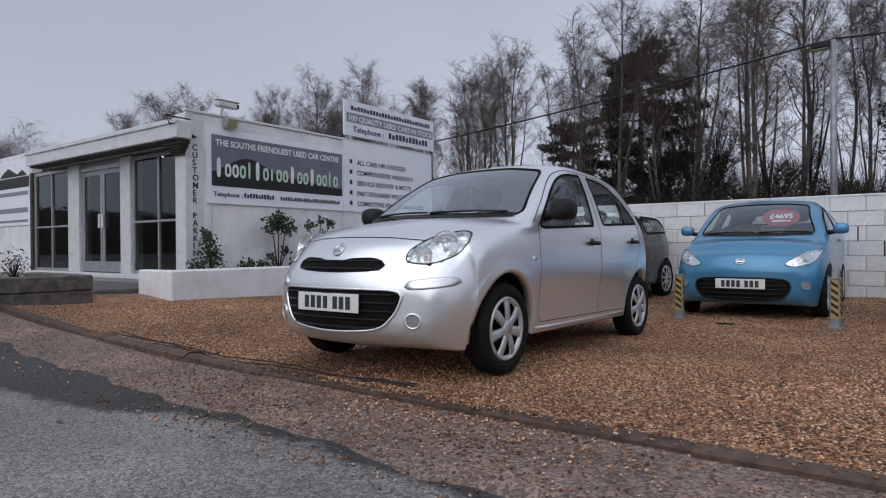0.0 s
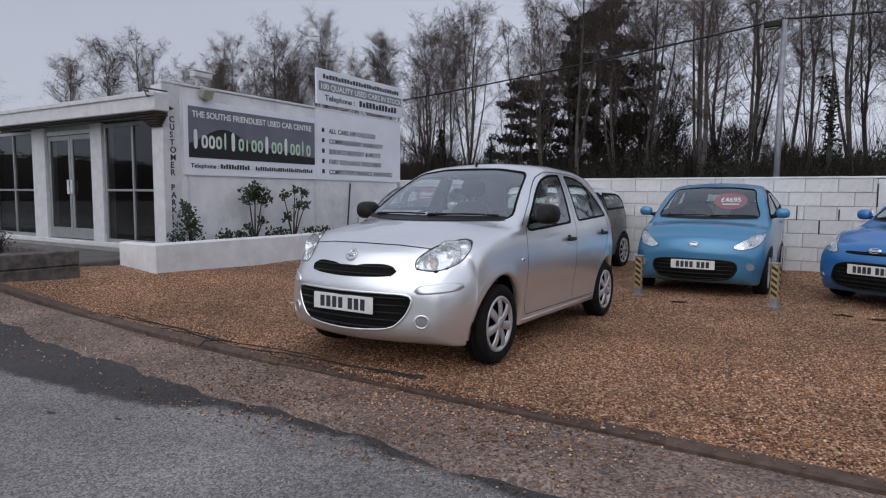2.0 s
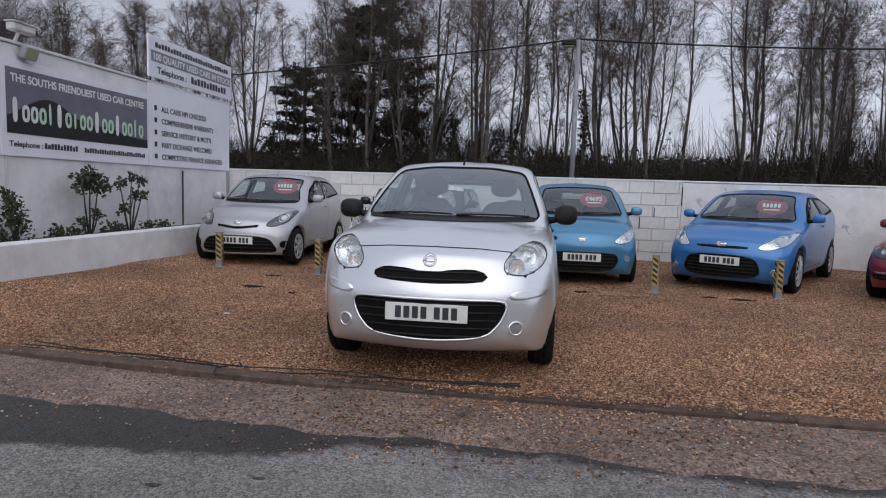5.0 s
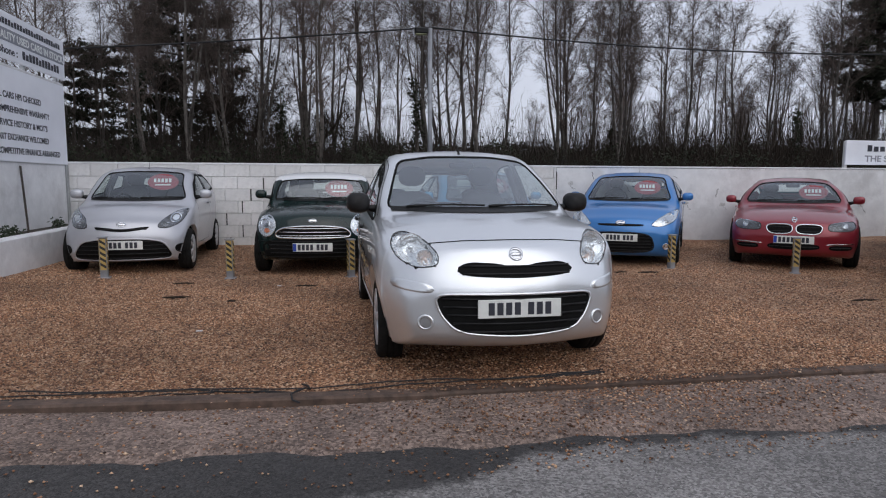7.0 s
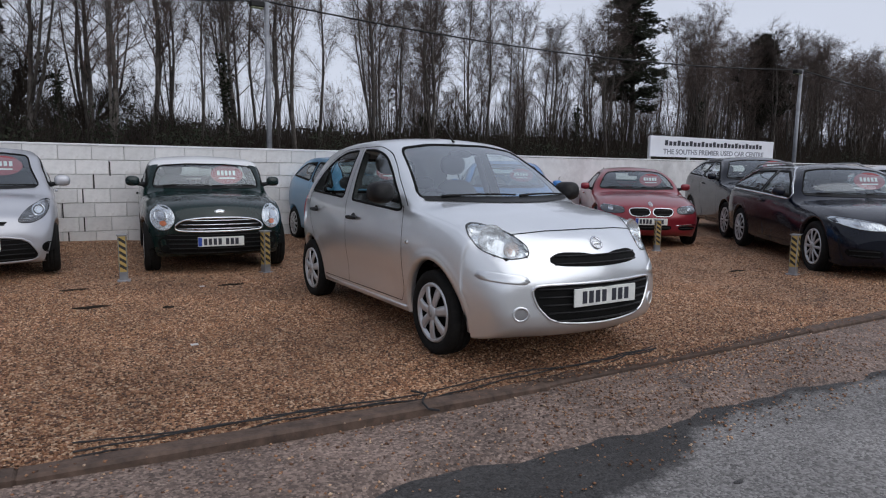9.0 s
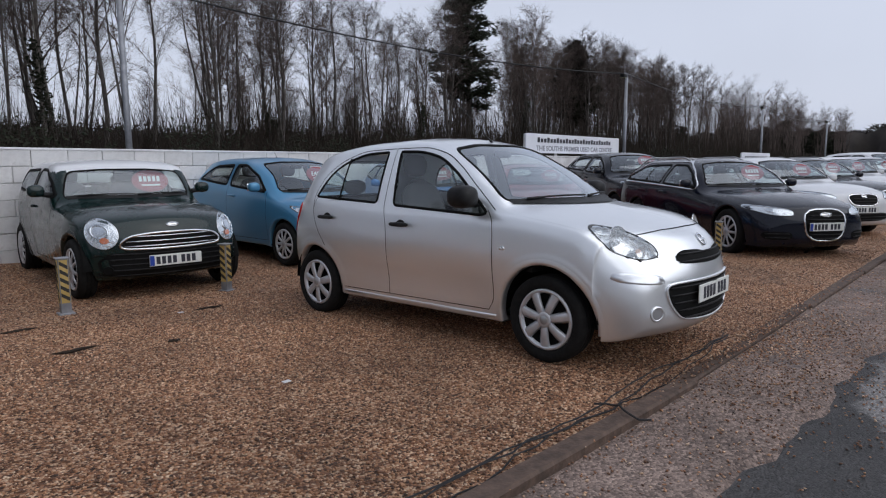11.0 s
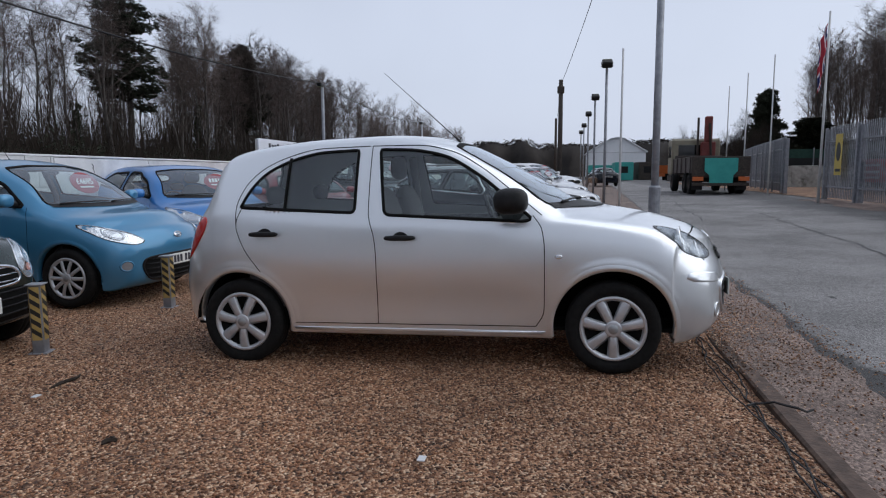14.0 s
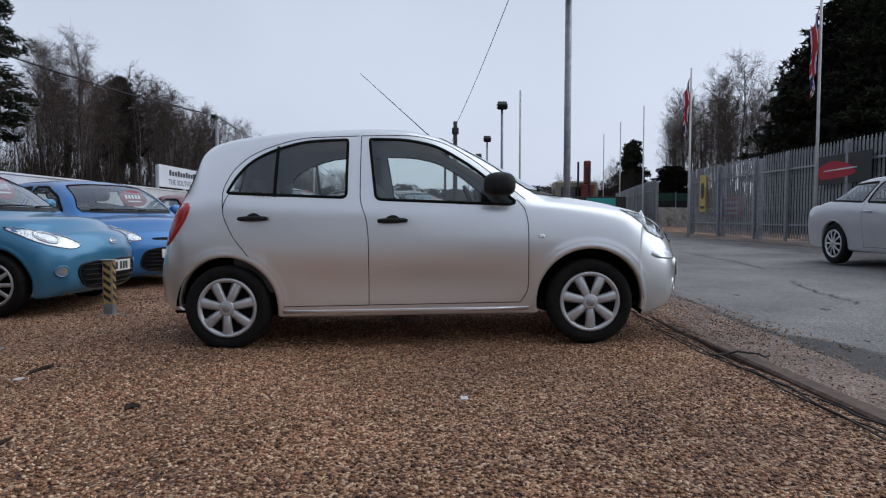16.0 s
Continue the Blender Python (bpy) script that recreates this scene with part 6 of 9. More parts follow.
# downpipe strips, joint cover, camera and lamp on the corner
part("joint_cover", Geo().box(SX + 0.002, SX + 0.02, 3.66, 3.72, 0.5, 1.53, 0.004), m_frame, office)
part("joint_cover", Geo().box(SX + 0.002, SX + 0.016, 0.90, 0.94, 0.5, 1.53, 0.004), m_frame, office)
part("edge_strip", Geo().box(SX + 0.002, SX + 0.03, 6.34, 6.42, 0.4, 1.528, 0.004), m_alu, office)
cc = thing("security_camera", "grey bullet security camera on a wall bracket", "camera", pose(SX + 0.02, 1.05, 2.98))
part("housing", Geo().box(-0.05, 0.07, -0.05, 0.30, 0.03, 0.13, 0.02), m_polewhite, cc)
part("hood", Geo().box(-0.06, 0.08, -0.06, 0.34, 0.131, 0.145, 0.004), m_polewhite, cc)
part("lens", Geo().lathe([(0.0001, 0.34), (0.04, 0.34), (0.045, 0.30)], 16, Matrix.Translation((0.01, 0, 0.08)) @ Matrix.Rotation(-math.pi / 2, 4, "X")), m_gloss, cc)
part("bracket", Geo().tube([(-0.02, 0.05, -0.10), (0.03, 0.05, 0.0), (0.01, 0.08, 0.035)], 0.02, 8), m_polewhite, cc)
fl = thing("wall_floodlight", "small square floodlight with yellowish glass on the wall", "floodlight", pose(SX + 0.10, 1.22, 2.78, 0, 25, 0))
part("housing", Geo().box(-0.06, 0.04, -0.10, 0.10, -0.08, 0.09, 0.015), m_alu, fl)
part("glass", Geo().box(0.042, 0.048, -0.085, 0.085, -0.065, 0.075, 0.003), m_floodglass, fl)
part("arm", Geo().tube([(-0.12, 0, 0.05), (-0.05, 0, 0.02)], 0.015, 6), m_alu, fl)
br = thing("iron_bracket", "black wrought-iron scroll bracket under the canopy end", "bracket", pose(-5.50, 0.50, 2.56))
part("scroll", Geo().tube([(0, 0.02, -0.12), (0, -0.05, 0.02), (0, -0.2, 0.12), (0, -0.34, 0.12), (0, -0.30, 0.05), (0, -0.2, 0.08)], 0.012, 6).tube([(0, 0.02, 0.16), (0, -0.36, 0.16)], 0.012, 6), m_wire, br)
nb = thing("side_sign", "pale sign with dark header and lines on the far white wall", "sign", pose(-13.1, FY - 0.022, 0))
part("board", Geo().box(0.0, 1.6, -0.02, 0.0, 1.35, 2.72, 0.005), m_signwhite, nb)
part("header_bar", Geo().box(0.01, 1.59, -0.026, -0.021, 2.14, 2.36, 0.002), m_black, nb)
part("hill_shape", Geo().prism([(0.05, 2.38), (1.5, 2.38), (1.25, 2.5), (1.0, 2.42), (0.55, 2.57), (0.25, 2.48)], -0.026, -0.021, "y"), m_black, nb)
for z, h in ((1.98, 0.08), (1.62, 0.10), (1.42, 0.05)):
    part("line_bar", Geo().box(0.05, 1.52, -0.026, -0.021, z, z + h, 0.002), m_signgrey, nb)
# open garage beyond the office
gar = thing("open_garage", "low dark open garage with pale fascia beside the office", "building", pose(0, 0, 0))
part("fascia", Geo().box(-20.0, -13.25, FY - 0.1, FY + 0.04, 2.10, 2.34, 0.02), m_sleeper, gar, "pale fascia")
part("roof", Geo().box(-20.0, -13.25, FY + 0.05, 6.0, 2.2, 2.3, 0.02), m_signgrey, gar)
part("back_wall", Geo().box(-20.0, -13.25, 4.0, 4.2, 0.3, 2.19, 0.02), m_darkpole, gar)
part("side_wall", Geo().box(-19.0, -18.8, FY - 0.25, 4.0, 0.3, 2.19, 0.02), m_darkpole, gar)
part("floor_slab", Geo().box(-20.0, -13.25, FY - 0.3, 4.2, 0.2, 0.42, 0.02), m_paving, gar)
for k in range(9):
    part("door_slat", Geo().box(-13.6 - k * 0.62, -13.42 - k * 0.62, 3.7, 3.78, 0.43, 2.15, 0.02), m_signgrey, gar)
sk = thing("yellow_skip", "small yellow machine standing in the dark garage", "machine", pose(-14.2, 1.6, 0.42))
part("body", Geo().prism([(-0.35, 0.0), (0.35, 0.0), (0.45, 0.22), (0.1, 0.34), (-0.42, 0.25)], -0.3, 0.3, "y"), m_yellow, sk)
part("handle", Geo().tube([(0.3, 0, 0.2), (0.6, 0, 0.62)], 0.02, 6), m_wire, sk)

# ---- the other cars ----
def profile(wb, fo, ro, half, H, nose, hood, cowl, roof_f, roof_r, tail, tyre, belt, glass_y, lamps, grilles, plate, boot=None, top_half=0.55, low=0.0, **more):
    """A car's shape from its main sizes. cowl: y of the windscreen's foot; glass_y: foot of the A-pillar glass, its top, B-pillar, rear top, rear foot."""
    def down(poly):
        return [(a, b - low) for a, b in poly]
    nose, lamps, grilles, plate = nose - low, down(lamps), [down(g) for g in grilles], (plate[0] - low, plate[1])
    y0, y1 = -wb / 2 - fo, wb / 2 + ro
    ga, gb, gp, gc, gd = glass_y
    top = [(y0, nose - 0.07), (y0 + 0.07, nose), (y0 + 0.20, nose + 0.06), ((y0 + cowl) / 2 - 0.05, nose + 0.06 + (hood - nose - 0.06) * 0.62), (cowl - 0.12, hood - 0.015), (cowl, hood + 0.02),
           ((cowl + roof_f) / 2, (hood + H) / 2 + 0.03), (roof_f, H - 0.055), (roof_f + 0.3, H - 0.008), ((roof_f + roof_r) / 2 + 0.2, H), (roof_r, H - 0.05)]
    if boot:
        top += [(boot[0], boot[1]), (y1 - 0.12, boot[1] - 0.03), (y1, boot[1] - 0.18)]
    else:
        top += [(tail, belt[1] + 0.02), (y1 - 0.03, belt[1] - 0.14), (y1, belt[1] - 0.32)]
    k = half / 0.832
    K = dict(
        ends=(y0, y1), round=(0.12, 0.13), tyre=tyre, axles=(-wb / 2, wb / 2), track=half - 0.105, arch=(tyre + 0.06, tyre + 0.055), arch_low=0.25, rim="alloy",
        top=top, belt=[(y0, nose - 0.18), (y0 + 0.25, nose - 0.02), (cowl - 0.2, hood - 0.10), (cowl + 0.4, belt[0]), (gp, (belt[0] + belt[1]) / 2), (gd, belt[1]), (y1 - 0.15, belt[1] - 0.12), (y1, 0.6)],
        sill=[(y0, 0.19 - 0.7 * low), (y0 + 0.4, 0.20 - 0.6 * low), (-0.6, 0.225), (0.6, 0.225), (y1 - 0.3, 0.25), (y1, 0.29)],
        wide=[(y0, half * 0.88), (y0 + 0.22, half * 0.955), (y0 + 0.6, half * 0.995), (0, half), (y1 - 0.6, half * 0.99), (y1 - 0.2, half * 0.94), (y1, half * 0.85)],
        edge=[(y0, half * 0.72), (y0 + 0.3, half * 0.79), (cowl - 0.1, half * 0.86), (cowl + 0.25, half * 0.82), (roof_f, top_half + 0.05), (roof_f + 0.5, top_half), (roof_r, top_half - 0.02), (y1 - 0.1, half * 0.7), (y1, half * 0.62)],
        crown=[(y0, 0.045), (cowl - 0.2, 0.05), (cowl + 0.2, 0.03), (roof_f + 0.2, 0.05), (roof_r, 0.045), (y1, 0.04)],
        bow=[(y0, 0.36), (y0 + 0.5, 0.34), (cowl, 0.26), (roof_f, 0.14), (0.4, 0.02), (y1 - 0.3, -0.1), (y1, -0.17)],
        side_glass=[[(gp - 0.04, H - 0.115), (gb + 0.10, H - 0.125), ((ga + gb) / 2, (belt[0] + H) / 2 - 0.02), (ga, belt[0] + 0.012), (gp - 0.04, (belt[0] + belt[1]) / 2 + 0.025)],
                    [(gp + 0.05, H - 0.115), (gc - 0.12, H - 0.13), (gc, H - 0.17), (gd, belt[1] + 0.045), (gp + 0.05, (belt[0] + belt[1]) / 2 + 0.03)]],
        windscreen=[(-0.66 * k, hood + 0.035), (-0.56 * k - 0.01, (hood + H) / 2), (-top_half + 0.045, H - 0.11), (-0.25, H - 0.08), (0.25, H - 0.08), (top_half - 0.045, H - 0.11), (0.56 * k + 0.01, (hood + H) / 2), (0.66 * k, hood + 0.035), (0, hood + 0.028)],
        rear_glass=[(-0.50 * k, belt[1] + 0.06), (-0.44 * k, H - 0.14), (0.44 * k, H - 0.14), (0.50 * k, belt[1] + 0.06)],
        lamps=[(lamps, False)], grilles=grilles, plate=plate, badge=(0, nose - 0.03, 0.055, 0.55), fogs=[],
        gaps=[[(ga - 0.02, belt[0] + 0.01), (ga - 0.06, belt[0] - 0.2), (ga - 0.05, 0.32)], [(gp, H - 0.09), (gp, 0.95), (gp - 0.03, 0.30)], [(ga - 0.05, 0.315), (gp + 0.0, 0.31)]],
        handles=[(gp - 0.16, (belt[0] + belt[1]) / 2 - 0.12)], mirror=(ga + 0.10, belt[0] + 0.07), cowl=(cowl, hood + 0.03), cabin_end=gd, windscreen_top=H - 0.08, b_pillar=gp, roof_edge=H - 0.14,
        roof_y=(roof_f + roof_r) / 2 + 0.1, body_label="painted car body")
    K.update(more)
    K["fogs"] = [(a, b - low, r) for a, b, r in K["fogs"]]
    K["badge"] = (K["badge"][0], K["badge"][1] - (low if "badge" in more else 0), *K["badge"][2:])
    K["frames"] = [(down(g), w, mt) for g, w, mt in K.get("frames", [])]
    return K


def yard(x, y, turn):
    """A car's pose by its middle and heading (0: nose towards the road), on the gravel."""
    return pose(x, y, gz(x, y) + 0.004, 0, 0, turn)


AYGO = profile(2.34, 0.56, 0.50, 0.805, 1.435, 0.75, 0.925, -0.92, -0.12, 1.25, 1.52, 0.28, (0.94, 1.05), (-0.60, -0.10, 0.36, 1.02, 1.20),
               [(0.40, 0.68), (0.54, 0.665), (0.68, 0.73), (0.735, 0.90), (0.65, 0.90), (0.50, 0.81)],
               [[(-0.33, 0.665), (0, 0.62), (0.33, 0.665), (0.33, 0.70), (0, 0.655), (-0.33, 0.70)], [(-0.46, 0.53), (0.46, 0.53), (0.60, 0.32), (0.52, 0.27), (-0.52, 0.27), (-0.60, 0.32)]], (0.46, True),
               low=0.07, top_half=0.58, frames=[([(-0.46, 0.53), (0.46, 0.53), (0.60, 0.32), (0.52, 0.27), (-0.52, 0.27), (-0.60, 0.32)], 0.020, m_silver2)], fogs=[(0.68, 0.40, 0.045)], dark_rim=True, dark_lamp=True, fog_dark=True, projector=True, aerial=(-0.05, 0.12, 0.5), rim="cover", card=(0.26, 1.22, ""))
car("silver_hatchback", "small silver hatchback with a red price card, parked by the wall", AYGO, yard(-3.83, 4.78, 2), m_silver2)
MINI = profile(2.467, 0.60, 0.44, 0.84, 1.42, 0.80, 0.965, -0.66, -0.30, 1.42, 1.60, 0.305, (0.985, 1.02), (-0.46, -0.17, 0.42, 1.30, 1.46),
               [tuple(p) for p in ellipse(0.62, 0.675, 0.125, 0.145, 14)], [[(-0.50, 0.565), (-0.42, 0.635), (-0.2, 0.665), (0.2, 0.665), (0.42, 0.635), (0.50, 0.565), (0.45, 0.525), (-0.45, 0.525)], [(-0.78, 0.50), (0.78, 0.50), (0.74, 0.24), (-0.74, 0.24)]], (0.395, True),
               top_half=0.64, chrome_bars=True, frames=[([(-0.50, 0.565), (-0.42, 0.635), (-0.2, 0.665), (0.2, 0.665), (0.42, 0.635), (0.50, 0.565), (0.45, 0.525), (-0.45, 0.525)], 0.018, m_chrome)],
               roof_mat=m_whitecar, roof_from=1.275, roof_span=(-0.60, 1.55), dark_rim=False, fogs=[(0.60, 0.32, 0.030)], fog_dark=True, windscreen=[(-0.68, 0.985), (-0.645, 1.15), (-0.59, 1.275), (-0.25, 1.30), (0.25, 1.30), (0.59, 1.275), (0.645, 1.15), (0.68, 0.985), (0, 0.98)], rim="mini", card=(0.28, 1.18, ""), badge=(0, 0.745, 0.06, 0.35))
MINI["lamps"] = [([tuple(p) for p in ellipse(0.62, 0.675, 0.125, 0.145, 14)], True)]
car("dark_green_hatchback", "dark green three-door hatchback with white roof and chrome grille", MINI, yard(-1.22, 4.72, -4), m_green)
KA = profile(2.30, 0.70, 0.62, 0.83, 1.47, 0.80, 0.95, -1.05, -0.20, 1.22, 1.55, 0.29, (0.96, 1.09), (-0.70, -0.15, 0.30, 0.98, 1.22),
             [(0.42, 0.69), (0.54, 0.655), (0.72, 0.71), (0.775, 0.87), (0.69, 0.855), (0.54, 0.775)], [[(-0.46, 0.53), (0.46, 0.53), (0.50, 0.42), (0.40, 0.29), (-0.40, 0.29), (-0.50, 0.42)]], (0.47, False),
             low=0.06, top_half=0.58, frames=[([(-0.46, 0.53), (0.46, 0.53), (0.50, 0.42), (0.40, 0.29), (-0.40, 0.29), (-0.50, 0.42)], 0.016, m_blackplastic)], fogs=[(0.64, 0.46, 0.042)], fog_blank=True, card=(0.24, 1.22, "\u00a34695"), aerial=(0.2, 0.1, 0.6), badge=(0, 0.72, 0.06, 0.5))
car("light_blue_hatchback", "light blue three-door hatchback with a red price card", KA, yard(1.33, 4.95, 0), m_kablue)
FIESTA = profile(2.489, 0.80, 0.66, 0.86, 1.45, 0.80, 0.95, -1.08, -0.22, 1.35, 1.68, 0.31, (0.95, 1.10), (-0.72, -0.18, 0.34, 1.08, 1.36),
                 [(0.42, 0.71), (0.58, 0.69), (0.77, 0.77), (0.815, 0.94), (0.72, 0.92), (0.55, 0.82)], [[(-0.36, 0.735), (0.36, 0.735), (0.34, 0.70), (-0.34, 0.70)], [(-0.42, 0.60), (0.42, 0.60), (0.50, 0.38), (0.36, 0.32), (-0.36, 0.32), (-0.50, 0.38)]], (0.53, False),
                 low=0.09, top_half=0.59, frames=[([(-0.42, 0.60), (0.42, 0.60), (0.50, 0.38), (0.36, 0.32), (-0.36, 0.32), (-0.50, 0.38)], 0.016, m_blackplastic)], fogs=[(0.66, 0.40, 0.035)], card=(0.28, 1.20, ""), aerial=(1.2, 0.12, 0.5), badge=(0, 0.75, 0.07, 0.45))
car("blue_hatchback", "vivid blue five-door hatchback with a red price card", FIESTA, yard(4.28, 4.98, -32), m_fiblue)
BMW = profile(2.76, 0.76, 1.06, 0.89, 1.365, 0.71, 0.925, -0.72, 0.02, 1.18, 1.9, 0.325, (0.90, 0.98), (-0.42, 0.10, 0.72, 1.30, 1.62),
              [(0.43, 0.60), (0.72, 0.60), (0.80, 0.65), (0.78, 0.735), (0.60, 0.725), (0.43, 0.70)], [[(-0.37, 0.68), (-0.03, 0.69), (-0.03, 0.57), (-0.32, 0.56)], [(0.03, 0.69), (0.37, 0.68), (0.32, 0.56), (0.03, 0.57)], [(-0.34, 0.42), (0.34, 0.42), (0.34, 0.33), (-0.34, 0.33)], [(0.45, 0.40), (0.76, 0.40), (0.74, 0.33), (0.45, 0.33)], [(-0.76, 0.40), (-0.45, 0.40), (-0.45, 0.33), (-0.74, 0.33)]],
              (0.475, True), boot=(1.72, 1.02), frames=[([(-0.37, 0.68), (-0.03, 0.69), (-0.03, 0.57), (-0.32, 0.56)], 0.014, m_chrome), ([(0.03, 0.69), (0.37, 0.68), (0.32, 0.56), (0.03, 0.57)], 0.014, m_chrome)], low=0.03, trims=[([(0.40, 0.372), (0.78, 0.385), (0.78, 0.402), (0.40, 0.388)], m_chrome, "bumper_trim")],
              dark_lamp=True, projector=True, card=(0.30, 1.13, ""), badge=(0, 0.755, 0.035, 1.0), rear_glass=[(-0.5, 1.06), (-0.42, 1.26), (0.42, 1.26), (0.5, 1.06)])
car("red_coupe", "dark red two-door coupe with twin oval grilles", BMW, yard(6.85, 4.15, -38), m_red)
SUV = profile(2.62, 0.93, 0.98, 0.91, 1.61, 0.90, 1.12, -0.95, -0.15, 1.75, 2.10, 0.35, (1.10, 1.20), (-0.65, -0.10, 0.50, 1.45, 1.85),
              [(0.42, 0.82), (0.62, 0.80), (0.83, 0.88), (0.86, 0.97), (0.70, 0.95), (0.44, 0.88)], [[(-0.42, 0.90), (0.42, 0.90), (0.36, 0.74), (-0.36, 0.74)], [(-0.55, 0.50), (0.55, 0.50), (0.48, 0.32), (-0.48, 0.32)]], (0.62, False), top_half=0.58, card=(0.3, 1.42, ""))
ESTATE = profile(2.84, 0.92, 1.05, 0.90, 1.43, 0.76, 0.95, -0.78, -0.02, 2.0, 2.28, 0.335, (0.93, 1.00), (-0.48, 0.04, 0.62, 1.62, 2.10),
                 [(0.42, 0.66), (0.68, 0.67), (0.85, 0.74), (0.84, 0.80), (0.66, 0.78), (0.42, 0.74)], [[(-0.32, 0.74), (0.32, 0.74), (0.26, 0.34), (-0.26, 0.34)], [(0.45, 0.45), (0.80, 0.45), (0.76, 0.34), (0.45, 0.34)], [(-0.80, 0.45), (-0.45, 0.45), (-0.45, 0.34), (-0.76, 0.34)]],
                 (0.52, True), frames=[([(-0.32, 0.74), (0.32, 0.74), (0.26, 0.34), (-0.26, 0.34)], 0.022, m_chrome)], card=(0.3, 1.2, ""), low=0.05, badge=(0, 0.68, 0.09, 0.35), rails=(0.25, 1.95, 0.50), glass_trim=[(-0.48, 0.942), (-0.22, 1.175), (0.14, 1.335), (1.50, 1.33), (1.62, 1.29), (2.10, 1.045), (0.62, 0.99)],
                 dividers=[[(1.22, 1.34), (1.24, 1.03)]])
SALOON = profile(2.85, 0.90, 1.12, 0.91, 1.45, 0.76, 0.99, -0.80, 0.0, 1.35, 1.9, 0.335, (0.94, 1.02), (-0.50, 0.06, 0.66, 1.45, 1.80),
                 [(0.46, 0.68), (0.66, 0.68), (0.85, 0.76), (0.83, 0.82), (0.66, 0.80), (0.48, 0.75)], [[(-0.30, 0.76), (0.30, 0.76), (0.24, 0.58), (-0.24, 0.58)], [(-0.60, 0.45), (0.60, 0.45), (0.5, 0.30), (-0.5, 0.30)]], (0.50, False),
                 boot=(1.95, 1.06), frames=[([(-0.30, 0.76), (0.30, 0.76), (0.24, 0.58), (-0.24, 0.58)], 0.02, m_chrome)], card=(0.3, 1.2, ""), rear_glass=[(-0.52, 1.08), (-0.44, 1.32), (0.44, 1.32), (0.52, 1.08)])


def heading(x, y, turn, K):
    """Pose from the front axle's middle and the heading."""
    a = radians(turn)
    half = K["axles"][1]
    return yard(x - math.sin(a) * half, y + math.cos(a) * half, turn)


car("dark_estate_car", "black-blue estate car with chrome-edged grille and roof rails", ESTATE, heading(6.15, -0.80, -38, ESTATE), m_navy)
car("dark_suv", "dark grey high sport utility car with a price card", SUV, heading(8.85, 2.4, -38, SUV), m_slate)
car("white_saloon", "white saloon car with oval chrome-edged grille", SALOON, heading(9.4, -0.75, -38, SALOON), m_whitecar)
for k, (K, nm, lab, mt) in enumerate(((ESTATE, "dark_estate_car", "dark grey estate car in the sales row", m_slate), (SALOON, "white_saloon", "white saloon car in the sales row", m_whitecar), (FIESTA, "silver_hatchback", "pale silver hatchback in the sales row", m_silver2),
                                       (SUV, "white_suv", "white sport utility car in the sales row", m_whitecar), (ESTATE, "blue_grey_estate_car", "blue-grey estate car in the sales row", m_bluegrey), (SALOON, "silver_saloon", "silver saloon car at the row's end", m_silver2))):
    car(nm, lab, K, heading(12.6 + 3.1 * k, -0.72 + 0.02 * k, -38, K), mt)
car("dark_hatchback", "dark hatchback in the second sales row", FIESTA, heading(12.6, 2.8, -38, FIESTA), m_navy)
car("silver_saloon", "silver saloon parked beside the palisade fence", SALOON, pose(4.1, -7.6, gz(4.1, -7.6) - 0.03, 0, 0, -92), m_silver2, group="parked cars")
car("grey_saloon", "grey saloon parked far down the road", SALOON, pose(47, -3.8, gz(47, -3.8), 0, 0, 180 - 80), m_slate, group="parked cars")


# ---- bollards ----
def bollard():
    t = thing("bollard", "square steel post with black and yellow hazard stripes", "bollard", None, "yard bollards")
    part("post", Geo().box(-0.042, 0.042, -0.042, 0.042, -0.05, 0.50, 0.006), m_galv, t, "galvanised square post")
    part("cap", Geo().box(-0.056, 0.056, -0.056, 0.056, 0.50, 0.510, 0.003), m_galv, t)
    part("base_plate", Geo().box(-0.065, 0.065, -0.065, 0.065, -0.012, 0.008, 0.003), m_galv, t)
    for a in range(4):
        r = Matrix.Rotation(a * math.pi / 2, 4, "Z")
        tape = part("hazard_tape", Geo().box(-0.033, 0.033, -0.0455, -0.0425, 0.10, 0.49, 0.001, r), m_yellow, t, "yellow hazard tape")
        for k in range(5):
            z = 0.115 + k * 0.072
            g = Geo().prism([(-0.032, z + 0.045), (0.032, z), (0.032, z + 0.035), (-0.032, z + 0.080)], -0.0475, -0.0458, "y")
            g.v = [tuple(r @ Vector(v)) for v in g.v]
            part("black_stripe", g, m_stripe, tape)
    return t


first = bollard()
spots = [(-3.90, 2.80, 8), (-2.40, 2.84, -6), (-0.85, 2.81, 20), (0.73, 2.85, 4), (2.28, 2.84, -12), (3.84, 2.86, 6), (5.34, 2.16, -30), (4.93, -0.34, 12), (7.9, 0.9, -30), (10.8, -1.2, -30)]
for k, (x, y, a) in enumerate(spots):
    m = pose(x, y, gz(x, y) + 0.005, 0, 0, a)
    if k == 0:
        first.matrix_world = m
    else:
        copy_thing(first, m)


